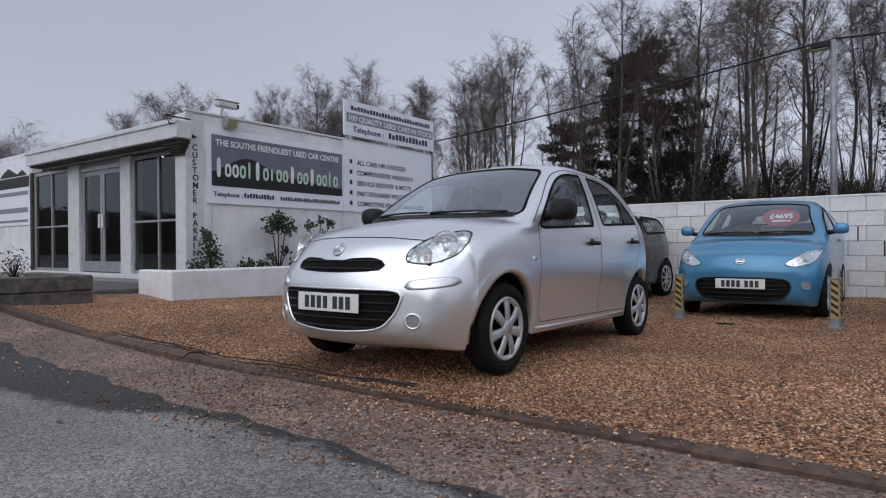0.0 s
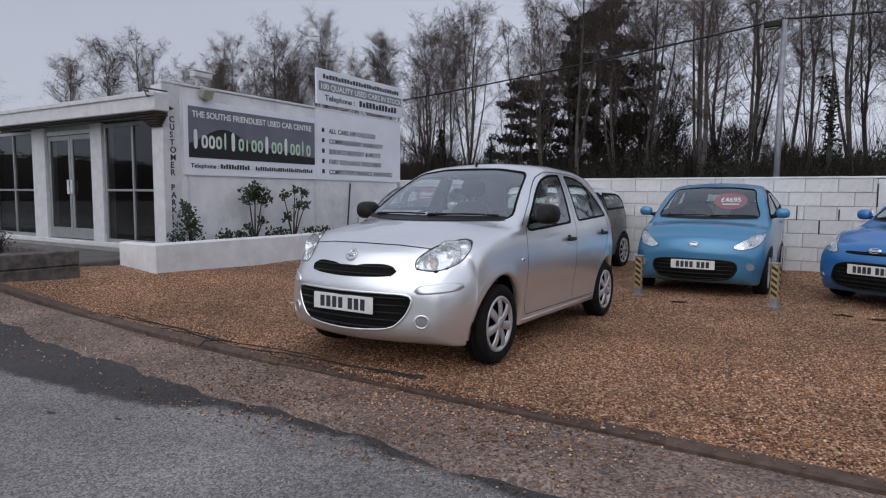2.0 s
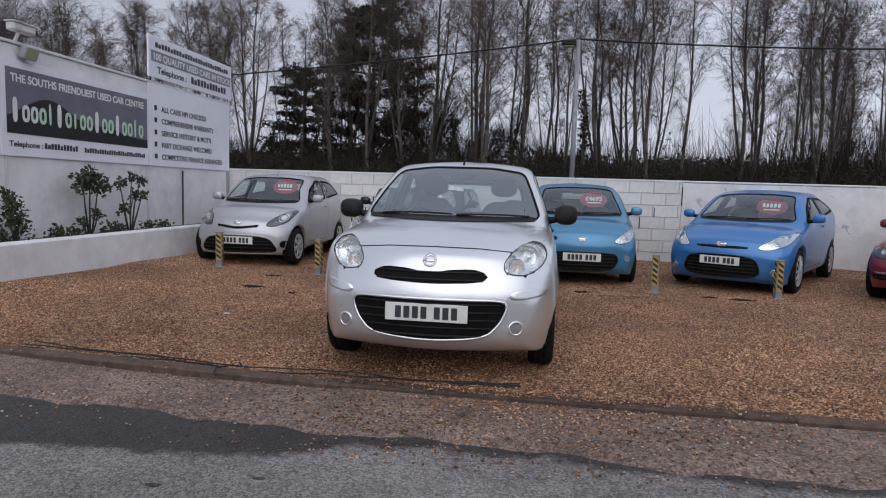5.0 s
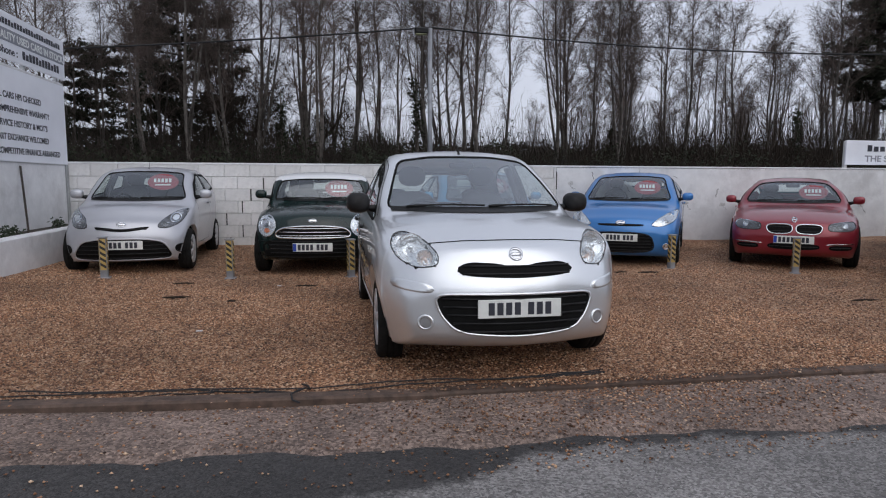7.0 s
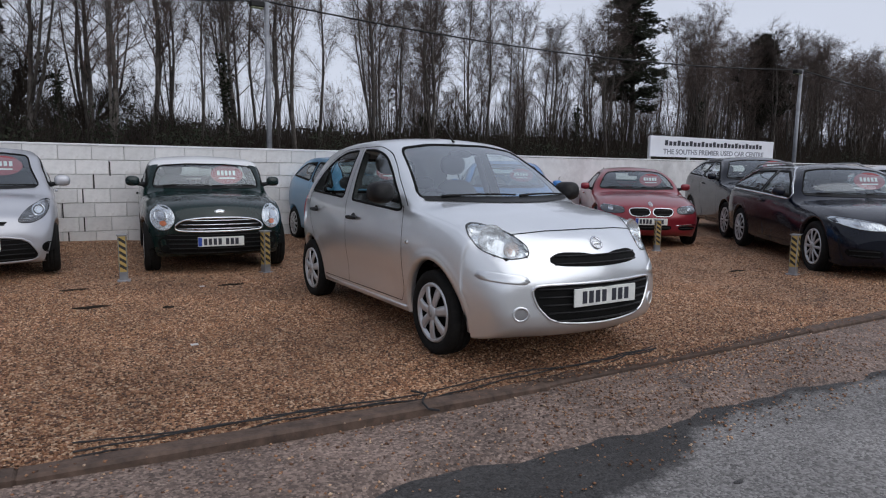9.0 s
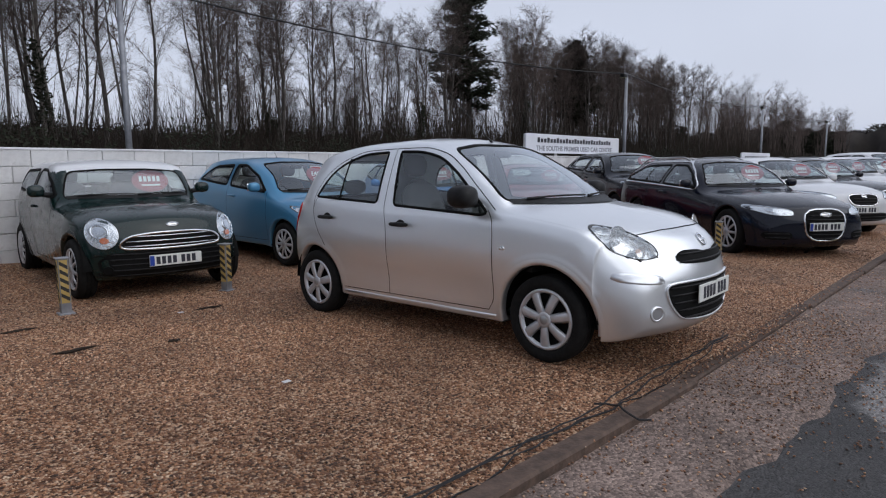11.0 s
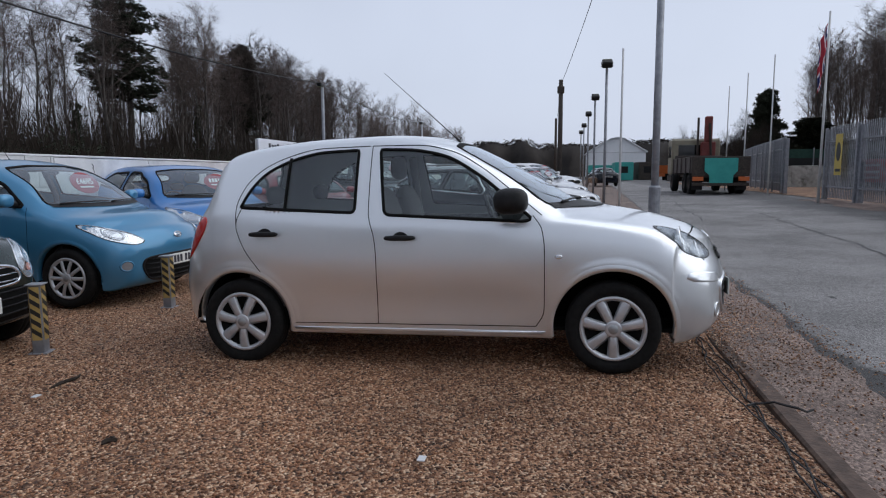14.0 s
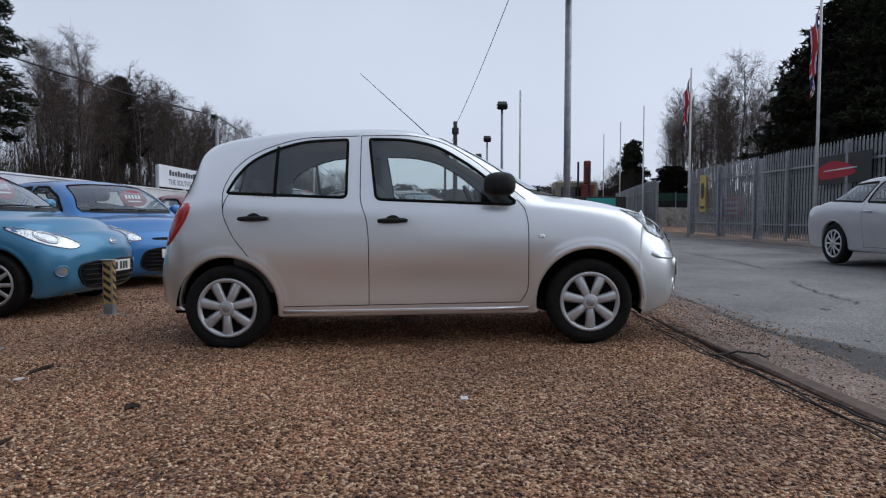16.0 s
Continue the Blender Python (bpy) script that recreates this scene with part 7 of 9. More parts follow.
# ---- lamp posts, poles and wires ----
def flood_head(t, z, turn=0.0):
    r = Matrix.Translation((0, 0, z)) @ Matrix.Rotation(turn, 4, "Z")
    h = part("lamp_head", Geo().box(-0.17, 0.17, -0.10, 0.16, 0.02, 0.24, 0.03, r @ Matrix.Rotation(radians(-38), 4, "X")), m_blackplastic, t, "black floodlight head")
    part("lamp_glass", Geo().box(-0.15, 0.15, -0.125, -0.103, 0.04, 0.22, 0.004, r @ Matrix.Rotation(radians(-38), 4, "X")), m_floodglass, h)
    part("yoke", Geo().tube([r @ Vector((-0.19, 0.03, 0.15)), r @ Vector((-0.19, 0.02, 0.0)), r @ Vector((0.19, 0.02, 0.0)), r @ Vector((0.19, 0.03, 0.15))], 0.014, 6), m_galv, t)


def flood_post(x, y, h, r, guard=False, label="tall galvanised lamp post with a floodlight head"):
    t = thing("lamp_post", label, "lamp post", pose(x, y, gz(x, y) - 0.01, 0, 0.3, 0), "yard lamp posts")
    part("pole", Geo().tube([(0, 0, -0.05), (0, 0, h * 0.5), (0, 0, h)], [r, r * 0.95, r * 0.9], 14), m_galv, t, "", True)
    if guard:
        part("guard", Geo().box(-0.085, 0.085, -0.085, 0.085, 0.0, 0.52, 0.006), m_yellow, t, "yellow hazard guard round the foot")
        for k in range(5):
            z = 0.03 + k * 0.095
            for a in range(4):
                rr = Matrix.Rotation(a * math.pi / 2, 4, "Z")
                g = Geo().prism([(-0.083, z), (0.083, z + 0.07), (0.083, z + 0.115), (-0.083, z + 0.045)], -0.0885, -0.0858, "y")
                g.v = [tuple(rr @ Vector(v)) for v in g.v]
                part("black_stripe", g, m_stripe, t)
        part("collar", Geo().lathe([(0.0001, 0.53), (0.09, 0.53), (0.09, 1.02), (0.07, 1.05), (0.0001, 1.05)], 14), m_galv, t)
    flood_head(t, h, radians(90))
    return t


flood_post(5.81, -2.33, 4.72, 0.062, True, "grey lamp post with striped guard standing by a puddle")
for k, (x, h) in enumerate(((17.7, 4.75), (25.6, 4.5), (33.5, 4.4), (41.5, 4.3), (49, 4.3))):
    flood_post(x, -2.27 + 0.01 * k, h, 0.05)


def pole(name, label, x, y, h, r, mat, group, z=None):
    p = part("pole_shaft", Geo().tube([(0, 0, -0.3), (0, 0, h)], [r, r * 0.8], 10), mat, thing(name, label, "pole", pose(x, y, gz(x, y) if z is None else z), group), "", True)
    return p.parent


for x, y, h in ((13.7, -2.45, 4.6), (25.8, -9.9, 6.4 - gz(25.8, -9.9)), (29.86, -9.9, 6.24 - gz(29.86, -9.9)), (33.5, -9.9, 6.08 - gz(33.5, -9.9))):
    pole("flagpole", "thin white bare flagpole", x, y, h, 0.035, m_polewhite, "flagpoles")
tele = pole("telegraph_pole", "dark creosoted telegraph pole with wires", 25.0, -0.7, 5.35, 0.12, m_darkpole, "telegraph poles")
part("crossbox", Geo().box(-0.12, 0.12, -0.16, 0.16, 4.75, 5.05, 0.02), m_darkpole, tele)
pole("telegraph_pole", "dark creosoted telegraph pole further down the row", 47, -0.2, 5.4, 0.12, m_darkpole, "telegraph poles")

backpoles = [(1.62, 11.6, 5.35), (21.0, 9.2, 5.1), (40.0, 9.2, 5.0), (59.0, 9.4, 5.0)]
for x, y, h in backpoles:
    p = pole("lamp_pole", "pale grey lamp pole behind the wall", x, y, h, 0.075, m_galv, "poles behind the wall", 0.0)
    part("lamp_head", Geo().box(-0.42, -0.05, -0.10, 0.10, h - 0.16, h + 0.0, 0.03), m_blackplastic, p)
    part("lamp_glass", Geo().box(-0.40, -0.10, -0.09, 0.09, h - 0.175, h - 0.162, 0.004), m_floodglass, p)


def wire(a, b, sag, r, label):
    pts = [Vector(a).lerp(Vector(b), t) - Vector((0, 0, sag * 4 * t * (1 - t))) for t in np.linspace(0, 1, 14)]
    w = part("overhead_cable", Geo().tube(pts, r, 5), m_wire)
    return tagged(w, label, "cable", "overhead cables")


hp = [(x, y, h + 0.02) for x, y, h in backpoles]
wire((-24, 13.5, 4.1), hp[0], 0.35, 0.022, "black overhead cable behind the office")
for a, b in zip(hp, hp[1:]):
    wire(a, b, 0.40, 0.022, "black overhead cable between lamp poles")
wire((25.0, -0.7, 5.3), (-3.2, -3.0, 8.6), 0.5, 0.010, "thin overhead wire from the telegraph pole")
wire((25.0, -0.7, 5.3), (47, -0.2, 5.3), 0.3, 0.010, "thin overhead wire between telegraph poles")

# roadside name board behind the wall
board = thing("roadside_board", "long white sign board on posts above the wall", "sign", pose(10.22, 6.72, 0, 0, 0, 0))
part("panel", Geo().box(0, 5.4, -0.02, 0.02, 1.66, 2.20, 0.006), m_signwhite, board)
for x in (0.05, 1.6, 3.5, 5.35):
    part("post", Geo().box(x - 0.04, x + 0.04, 0.021, 0.08, -0.1, 2.18, 0.005), m_polewhite, board)
for k in range(26):
    part("lettering_bar", Geo().box(0.55 + k * 0.165, 0.55 + k * 0.165 + 0.12, -0.026, -0.0205, 1.96, 2.10 - (0.03 if k % 3 else 0), 0.002), m_ink, board)
words("THE SOUTHS PREMIER USED CAR CENTRE", 0.19, m_signgrey, Matrix(((1, 0, 0, 0.5), (0, 0, -1, -0.021), (0, 1, 0, 1.735), (0, 0, 0, 1))), board, width=4.4)
b4 = thing("roadside_board", "small white sign board further along the wall", "sign", pose(28.4, 6.75, -0.45))
part("panel", Geo().box(0, 4.6, -0.02, 0.02, 1.7, 2.35, 0.006), m_signwhite, b4)
for x in (0.1, 4.5):
    part("post", Geo().box(x - 0.04, x + 0.04, 0.021, 0.08, -0.1, 2.3, 0.005), m_polewhite, b4)
for k in range(14):
    part("lettering_bar", Geo().box(0.5 + k * 0.26, 0.68 + k * 0.26, -0.026, -0.0205, 2.0, 2.18, 0.002), m_ink, b4)

# puddle round the lamp post, cables along the edging, scraps on the gravel
a = np.linspace(0, 2 * math.pi, 40, endpoint=False)
pud = [(6.15 + (0.95 + 0.16 * math.sin(2 * q + 0.5) + 0.09 * math.sin(5 * q)) * math.cos(q) * 1.2, -2.62 + (0.36 + 0.06 * math.sin(3 * q)) * math.sin(q)) for q in a]
puddle = part("puddle", Geo().prism(pud, gz(6.3, -2.7) - 0.03, gz(6.3, -2.7) - 0.006, "z"), m_water)
tagged(puddle, "shallow puddle on the strip beside the lamp post", "water", kind="structure")
rng = random.Random(8)
for k in range(3):
    pts = []
    for i in range(26):
        x = -2.9 + i * 0.14
        y = float(kerb_y(x)) + 0.10 + 0.035 * k + 0.03 * math.sin(x * 3 + k * 2) + 0.02 * rng.uniform(-1, 1)
        pts.append((x, y, gz(x, y) + 0.010 + lump(x, y) + 0.006 * k))
    c = part("ground_cable", Geo().tube(pts, 0.0045, 5), m_wire)
    tagged(c, "thin dark cable lying along the timber edging", "cable", "cables on the ground")
loop = [(-1.30 + 0.05 * math.sin(i * 0.9), -1.86 - i * 0.045, gz(-1.3, -2.0) + 0.035 + (0.02 if 2 < i < 6 else 0)) for i in range(8)]
c = part("ground_cable", Geo().tube(loop, 0.006, 5), m_wire)
tagged(c, "loop of thin cable crossing the timber edging", "cable", "cables on the ground")
for k, (x, y, L) in enumerate(((-3.0, 2.35, 0.25), (3.15, 2.55, 0.35), (2.85, 2.65, 0.2), (-1.55, 2.1, 0.28), (0.35, 1.9, 0.12), (-2.2, 1.2, 0.10), (-2.9, 1.45, 0.3), (4.4, 0.2, 0.35), (1.2, 2.5, 0.2), (5.9, -1.2, 0.3))):
    r2 = random.Random(k)
    pts = [(x + i * L / 5, y + r2.uniform(-0.02, 0.02), gz(x, y) + lump(x, y) + 0.010 + r2.uniform(0, 0.006)) for i in range(6)]
    s = part("bark_scrap", Geo().tube(pts, [0.004, 0.012, 0.015, 0.013, 0.010, 0.003], 6), m_brush)
    tagged(s, "dark scrap of wet bark lying on the gravel", "debris", "scraps on the gravel")
for x, y in ((-2.2, -0.35), (-1.75, 2.0)):
    w = part("paper_scrap", Geo().box(x, x + 0.05, y, y + 0.035, gz(x, y) + 0.03, gz(x, y) + 0.036, 0.002), m_frame)
    tagged(w, "small white scrap of litter on the gravel", "litter")

# ---- palisade fence and yard across the road ----
def fence_run(p0, p1, h, name, label, pale_step=0.142):
    """Galvanised palisade: posts, two rails and pointed pales."""
    a, b = Vector(p0), Vector(p1)
    L = (b - a).length
    t = thing(name, label, "fence", Matrix.Translation((a.x, a.y, gz(a.x, a.y))) @ Matrix.Rotation(math.atan2(b.y - a.y, b.x - a.x), 4, "Z") @ Matrix.Rotation(-math.atan2(gz(b.x, b.y) - gz(a.x, a.y), L), 4, "Y"), "palisade fencing")
    key = ("pale", h)
    if key not in wheel_meshes:
        g = Geo()
        prof = [(-0.045, 0.0), (-0.016, 0.016), (0.016, 0.016), (0.045, 0.0), (0.045, -0.003), (0.016, 0.013), (-0.016, 0.013), (-0.045, -0.003)]
        n = len(prof)
        for z, s in ((0.06, 1.0), (h - 0.10, 1.0), (h, 0.12)):
            g.v += [(x * s, -y, z) for x, y in prof]
        g.f = [(r * n + i, r * n + (i + 1) % n, (r + 1) * n + (i + 1) % n, (r + 1) * n + i) for r in range(2) for i in range(n)]
        wheel_meshes[key] = fixed(g.mesh("pale"))
        wheel_meshes[key].materials.append(m_galv)
    n = int(L / pale_step)
    for k in range(n):
        o = new("pale", wheel_meshes[key])
        o.parent = t
        o.location = ((k + 0.5) * L / n, -0.045, 0)
    for z in (0.45, h - 0.55):
        part("rail", Geo().box(0, L, -0.03, 0.02, z - 0.025, z + 0.025, 0.004), m_galv, t)
    for k in range(int(L / 2.75) + 1):
        x = min(k * 2.75, L - 0.06)
        part("post", Geo().box(x, x + 0.11, 0.022, 0.10, -0.1, h - 0.05, 0.006), m_galv, t)
    return t


fence_run((2.0, -10.0), (14.7, -10.1), 2.6, "palisade_fence", "grey galvanised palisade fence along the road")
fence_run((14.9, -10.1), (17.6, -10.2), 2.6, "palisade_gate", "grey galvanised palisade gate, closed")
fence_run((17.75, -10.2), (20.6, -10.3), 2.6, "palisade_gate", "second closed leaf of the palisade gate")
fence_run((27.0, -10.9), (33.5, -11.9), 2.6, "palisade_gate", "open palisade gate leaf across the road")
fence_run((33.6, -11.9), (46, -14), 2.6, "palisade_fence", "palisade fence running back from the road")
for x, y in ((14.8, -10.15), (20.72, -10.35), (26.9, -10.95), (17.67, -10.25)):
    g = part("gate_post", Geo().box(x - 0.08, x + 0.08, y - 0.08, y + 0.08, gz(x, y) - 0.1, gz(x, y) + 2.5, 0.01), m_galv)
    tagged(g, "thick square galvanised gate post", "gate post", "gate posts")
# boards on the fence
def fence_board(name, label, x0, x1, z0, z1, y, mat):
    t = thing(name, label, "sign", pose(x0, y, gz(x0, y)))
    part("panel", Geo().box(0, x1 - x0, -0.012, 0.0, z0, z1, 0.003), mat, t)
    return t


s1 = fence_board("yellow_notice", "tall yellow notice with dark emblem on the gate", 18.85, 19.40, 0.88, 2.28, -10.10, m_signyellow)
part("emblem", Geo().prism([tuple(p) for p in ellipse(0.265, 1.68, 0.17, 0.32, 24)], 0.001, 0.006, "y"), m_black, s1)
part("text_bar", Geo().box(0.06, 0.46, 0.001, 0.006, 1.0, 1.10, 0.002), m_black, s1)
s2 = fence_board("red_notice", "faded red notice behind the gate pales", 16.2, 18.15, 0.67, 1.38, -10.30, m_flagred)
for z in (0.78, 0.96, 1.16):
    part("text_bar", Geo().box(0.35, 1.45, 0.002, 0.006, z, z + 0.07, 0.002), m_flagwhite, s2)
s3 = fence_board("red_banner", "red and black banner tied to the fence", 9.4, 11.5, 1.52, 2.24, -9.97, m_black)
part("red_shape", Geo().prism([tuple(p) for p in rounded([(0.45, 1.70), (2.05, 1.62), (2.08, 1.95), (1.5, 2.12), (0.8, 2.0)], 2)], 0.002, 0.006, "y"), m_flagred, s3)
part("light_streak", Geo().prism([tuple(p) for p in rounded([(0.5, 1.86), (1.8, 1.84), (1.8, 1.875), (0.5, 1.90)], 1)], 0.008, 0.011, "y"), m_flagwhite, s3)


def flag(x, y, h, top, label):
    """A pole with a limp red, white and blue flag."""
    t = thing("flag_pole", label, "flag", pose(x, y, gz(x, y)), "flags")
    part("pole_shaft", Geo().tube([(0, 0, -0.1), (0, 0, h)], [0.045, 0.03], 10), m_polewhite, t, "", True)
    def tone(u, v):
        """Colour of the flag's cloth at a place across (u) and along (v): crosses on a blue ground."""
        du, dv = abs(u - 0.5), abs(v - 0.5)
        if du < 0.09 or dv < 0.09:
            return 0
        if du < 0.16 or dv < 0.16:
            return 1
        d = min(abs(u - v), abs(u + v - 1))
        return 0 if d < 0.035 else 1 if d < 0.10 else 2
    g = Geo()
    nu, nv = 18, 40
    L, W = 1.75, 0.95
    for i in range(nv + 1):
        q = i / nv
        for j in range(nu + 1):
            u = j / nu
            fold = 0.07 * math.sin(u * 11 + q * 2.2) * (0.3 + 0.7 * u) + 0.03 * math.sin(q * 8 + u * 4)
            g.v.append((fold * 0.8 - 0.10 * u, 0.04 + u * W * (0.34 - 0.10 * q) + 0.4 * fold, top - q * L * 0.72 - u * W * (0.95 + 0.12 * q)))
    g.f = [(i * (nu + 1) + j, i * (nu + 1) + j + 1, (i + 1) * (nu + 1) + j + 1, (i + 1) * (nu + 1) + j) for i in range(nv) for j in range(nu)]
    cl = part("flag_cloth", g, m_flagred, t, "red, white and blue crossed flag hanging limp", True, False)
    cl.data.materials.append(m_flagwhite)
    cl.data.materials.append(m_flagblue)
    for k, f in enumerate(cl.data.polygons):
        f.material_index = tone((k % nu + 0.5) / nu, (k // nu + 0.5) / nv)
    return t


flag(18.4, -9.3, 6.2, 5.85, "white flagpole with a limp union flag by the gate")
flag(10.9, -9.6, 7.0, 5.9, "white flagpole with a limp union flag by the fence")


# ---- yard seen through the open gate ----
yw = thing("yard_wall", "low stained whitish concrete wall inside the gate", "wall", pose(38.9, -13.4, gz(38.9, -15)))
for k in range(4):
    part("concrete_panel", Geo().box(-0.10, 0.10, -1.7 * k - 1.69, -1.7 * k, -0.2, 1.33 + 0.02 * (k % 2), 0.02), m_yardwall, yw)
nf = thing("net_fence", "green netting fence on grey posts behind the yard wall", "fence", pose(40.2, -13.2, gz(40.2, -15)))
for k in range(5):
    part("post", Geo().tube([(0, -1.8 * k, -0.1), (0, -1.8 * k, 2.5)], 0.04, 8), m_galv, nf)
part("netting", Geo().box(0.05, 0.07, -7.3, 0.05, 1.85, 2.42, 0.004), m_netgreen, nf, "dark green netting")
part("lower_sheet", Geo().box(0.05, 0.08, -7.3, 0.05, 0.0, 1.84, 0.004), m_black, nf, "black sheeting")


# ---- tipper truck ----
def truck(m):
    t = thing("tipper_truck", "dark tipper truck with teal tailboard and red loader crane", "truck", m)
    part("chassis", Geo().box(-0.45, 0.45, -7.2, 0.0, 0.58, 0.79, 0.02), m_darkpole, t)
    part("rear_bumper", Geo().box(-1.2, 1.2, -0.05, 0.10, 0.40, 0.56, 0.02), m_darkpole, t)
    for sx in (-1, 1):
        part("side_panel", Geo().box(sx * 1.17, sx * 1.25, -5.2, -0.02, 1.02, 1.80, 0.02), m_brownsteel, t, "rusty brown tipper side")
        for k in range(5):
            part("side_rib", Geo().box(sx * 1.252, sx * 1.30, -5.1 + k * 1.2, -5.0 + k * 1.2, 1.0, 1.80, 0.01), m_brownsteel, t)
        lamp = part("tail_lamp", Geo().box(sx * 0.74, sx * 1.20, 0.03, 0.10, 0.64, 0.84, 0.01), m_orange, t, "orange and red tail lamp cluster")
        part("mudflap", Geo().box(sx * 0.70, sx * 1.18, -0.32, -0.30, 0.20, 0.80, 0.005), m_blackplastic, t)
        for y in (-0.95, -2.25, -5.9):
            w = new("wheel")
            w.parent = t
            w.matrix_local = Matrix.Translation((sx * 1.05, y, 0.5)) @ Matrix.Rotation(math.pi / 2 * sx, 4, "Y")
            part("tyre", Geo().lathe([(0.28, -0.15), (0.46, -0.15), (0.5, -0.1), (0.5, 0.1), (0.46, 0.15), (0.28, 0.15)], 28), m_tyre, w, "", True)
            part("rim", Geo().lathe([(0.0001, 0.02), (0.14, 0.02), (0.16, 0.10), (0.27, 0.06), (0.285, 0.14)], 24), m_brownsteel, w, "", True)
    part("tipper_floor", Geo().box(-0.88, 0.88, -5.2, -0.05, 0.80, 0.93, 0.01), m_brownsteel, t)
    part("headboard", Geo().box(-1.165, 1.165, -5.3, -5.2, 0.95, 1.98, 0.02), m_brownsteel, t)
    part("load", egg(0, -2.7, 1.32, 1.12, 2.4, 0.42, e=4), m_soil, t, "dark load in the tipper")
    part("tailboard", Geo().prism([(-0.50, 0.54), (0.48, 0.54), (0.50, 0.92), (0.70, 1.10), (0.70, 1.72), (-0.70, 1.72), (-0.70, 1.10), (-0.52, 0.92)], 0.02, 0.10, "y"), m_teal, t, "teal tailboard")
    part("tail_frame", Geo().box(-1.22, 1.22, -0.04, 0.018, 0.86, 1.80, 0.02), m_darkpole, t, "dark tail frame")
    part("cab", Geo().box(-1.22, 1.22, -7.4, -5.95, 0.9, 2.95, 0.10), m_cream, t, "cream painted cab")
    part("cab_window", Geo().box(-0.9, 0.9, -5.949, -5.93, 1.9, 2.6, 0.01), m_gloss, t)
    part("side_window", Geo().box(1.221, 1.235, -7.1, -6.3, 1.9, 2.55, 0.01), m_gloss, t)
    part("cab_skirt", Geo().box(-1.23, 1.23, -7.41, -5.94, 0.55, 0.89, 0.03), m_darkpole, t)
    part("crane_column", Geo().box(-0.85, -0.15, -5.75, -5.32, 1.1, 2.75, 0.05), m_rustred, t, "red crane column")
    part("crane_arm", Geo().box(-0.68, -0.30, -5.65, -5.36, 2.75, 4.15, 0.06), m_rustred, t)
    part("crane_ram", Geo().tube([(-0.62, -5.3, 2.0), (-0.5, -5.28, 3.75)], 0.06, 8), m_darkpole, t)
    part("exhaust_stack", Geo().tube([(-0.02, -5.7, 1.2), (-0.02, -5.7, 4.1)], 0.06, 8), m_darkpole, t)
    return t


# the tail faces back up the road
truck(pose(27.4, -8.25, gz(27.4, -8.25) - 0.01, 0, 0, 90) @ Matrix.Diagonal((1.06, 1, 1, 1)))

# ---- shed, container and plant at the end of the road ----
def shed(m):
    t = thing("storage_shed", "large white sheeted storage building with shallow roof", "building", m)
    part("wall", Geo().box(-5.0, 5.0, 0, 0.2, 0, 3.4, 0.03), m_tarp, t)
    part("wall", Geo().box(-5.0, -4.8, 0.2, 14, 0, 3.4, 0.03), m_tarp, t)
    part("wall", Geo().box(4.8, 5.0, 0.2, 14, 0, 3.4, 0.03), m_tarp, t)
    part("gable", Geo().prism([(-5.0, 3.4), (5.0, 3.4), (1.2, 5.0), (0, 5.15), (-1.2, 5.0)], 0, 0.2, "y"), m_tarp, t)
    for sx in (-1, 1):
        part("roof", Geo().prism([(sx * 5.25, 3.35), (sx * 1.2, 5.05), (0, 5.2), (0, 5.3), (sx * 1.25, 5.15), (sx * 5.3, 3.45)], -0.3, 14.3, "y"), m_tarp, t)
    part("eave_band", Geo().box(-5.05, 5.05, -0.05, -0.003, 3.3, 3.42, 0.01), m_frame, t)
    return t


shed(pose(114, -10.3, gz(114, -10.3) - 0.05, 0, 0, -90) @ Matrix.Diagonal((1.0, 1.2, 1.42, 1)))


def container(m, mat, label):
    t = thing("shipping_container", label, "container", m, "site containers")
    part("box", Geo().box(-3, 3, -1.2, 1.2, 0.1, 2.6, 0.03), mat, t)
    for k in range(24):
        part("rib", Geo().box(-2.9 + k * 0.245, -2.78 + k * 0.245, -1.24, -1.203, 0.2, 2.5, 0.01), mat, t)
    part("door_panel", Geo().box(-3.04, -3.003, -1.0, 1.0, 0.2, 2.5, 0.01), mat, t)
    part("window_panel", Geo().box(-3.06, -3.042, -0.5, 0.5, 1.1, 2.0, 0.01), m_blackplastic, t)
    return t


container(pose(88, -9.0, gz(88, -9.0) - 0.1), m_teal, "teal site container at the end of the road")
container(pose(92, -6.2, gz(92, -6) - 0.1, 0, 0, 90) @ Matrix.Diagonal((0.6, 1, 0.9, 1)), m_teal, "second teal site container beside the shed")
container(pose(91, -12.2, gz(91, -12.2) - 0.1, 0, 0, 4), m_darkpole, "dark site container by the shed")
dg = thing("orange_dumper", "small orange site dumper", "plant machine", pose(82, -13.2, gz(82, -13.2) - 0.04) @ Matrix.Scale(1.3, 4))
part("skip", Geo().prism([(-1.0, 0.7), (0.4, 0.7), (0.7, 1.5), (-1.2, 1.5)], -0.7, 0.7, "y"), m_orange, dg)
part("frame", Geo().box(-1.0, 1.6, -0.4, 0.4, 0.4, 0.69, 0.03), m_orange, dg)
part("roll_bar", Geo().tube([(1.2, -0.4, 0.7), (1.2, -0.4, 1.9), (1.2, 0.4, 1.9), (1.2, 0.4, 0.7)], 0.04, 6), m_darkpole, dg)
for x in (-0.6, 1.1):
    for y in (-0.6, 0.6):
        part("tyre", Geo().lathe([(0.15, -0.12), (0.36, -0.12), (0.4, -0.05), (0.4, 0.05), (0.36, 0.12), (0.15, 0.12)], 20, Matrix.Translation((x, y, 0.4)) @ Matrix.Rotation(math.pi / 2, 4, "X")), m_tyre, dg, "", True)
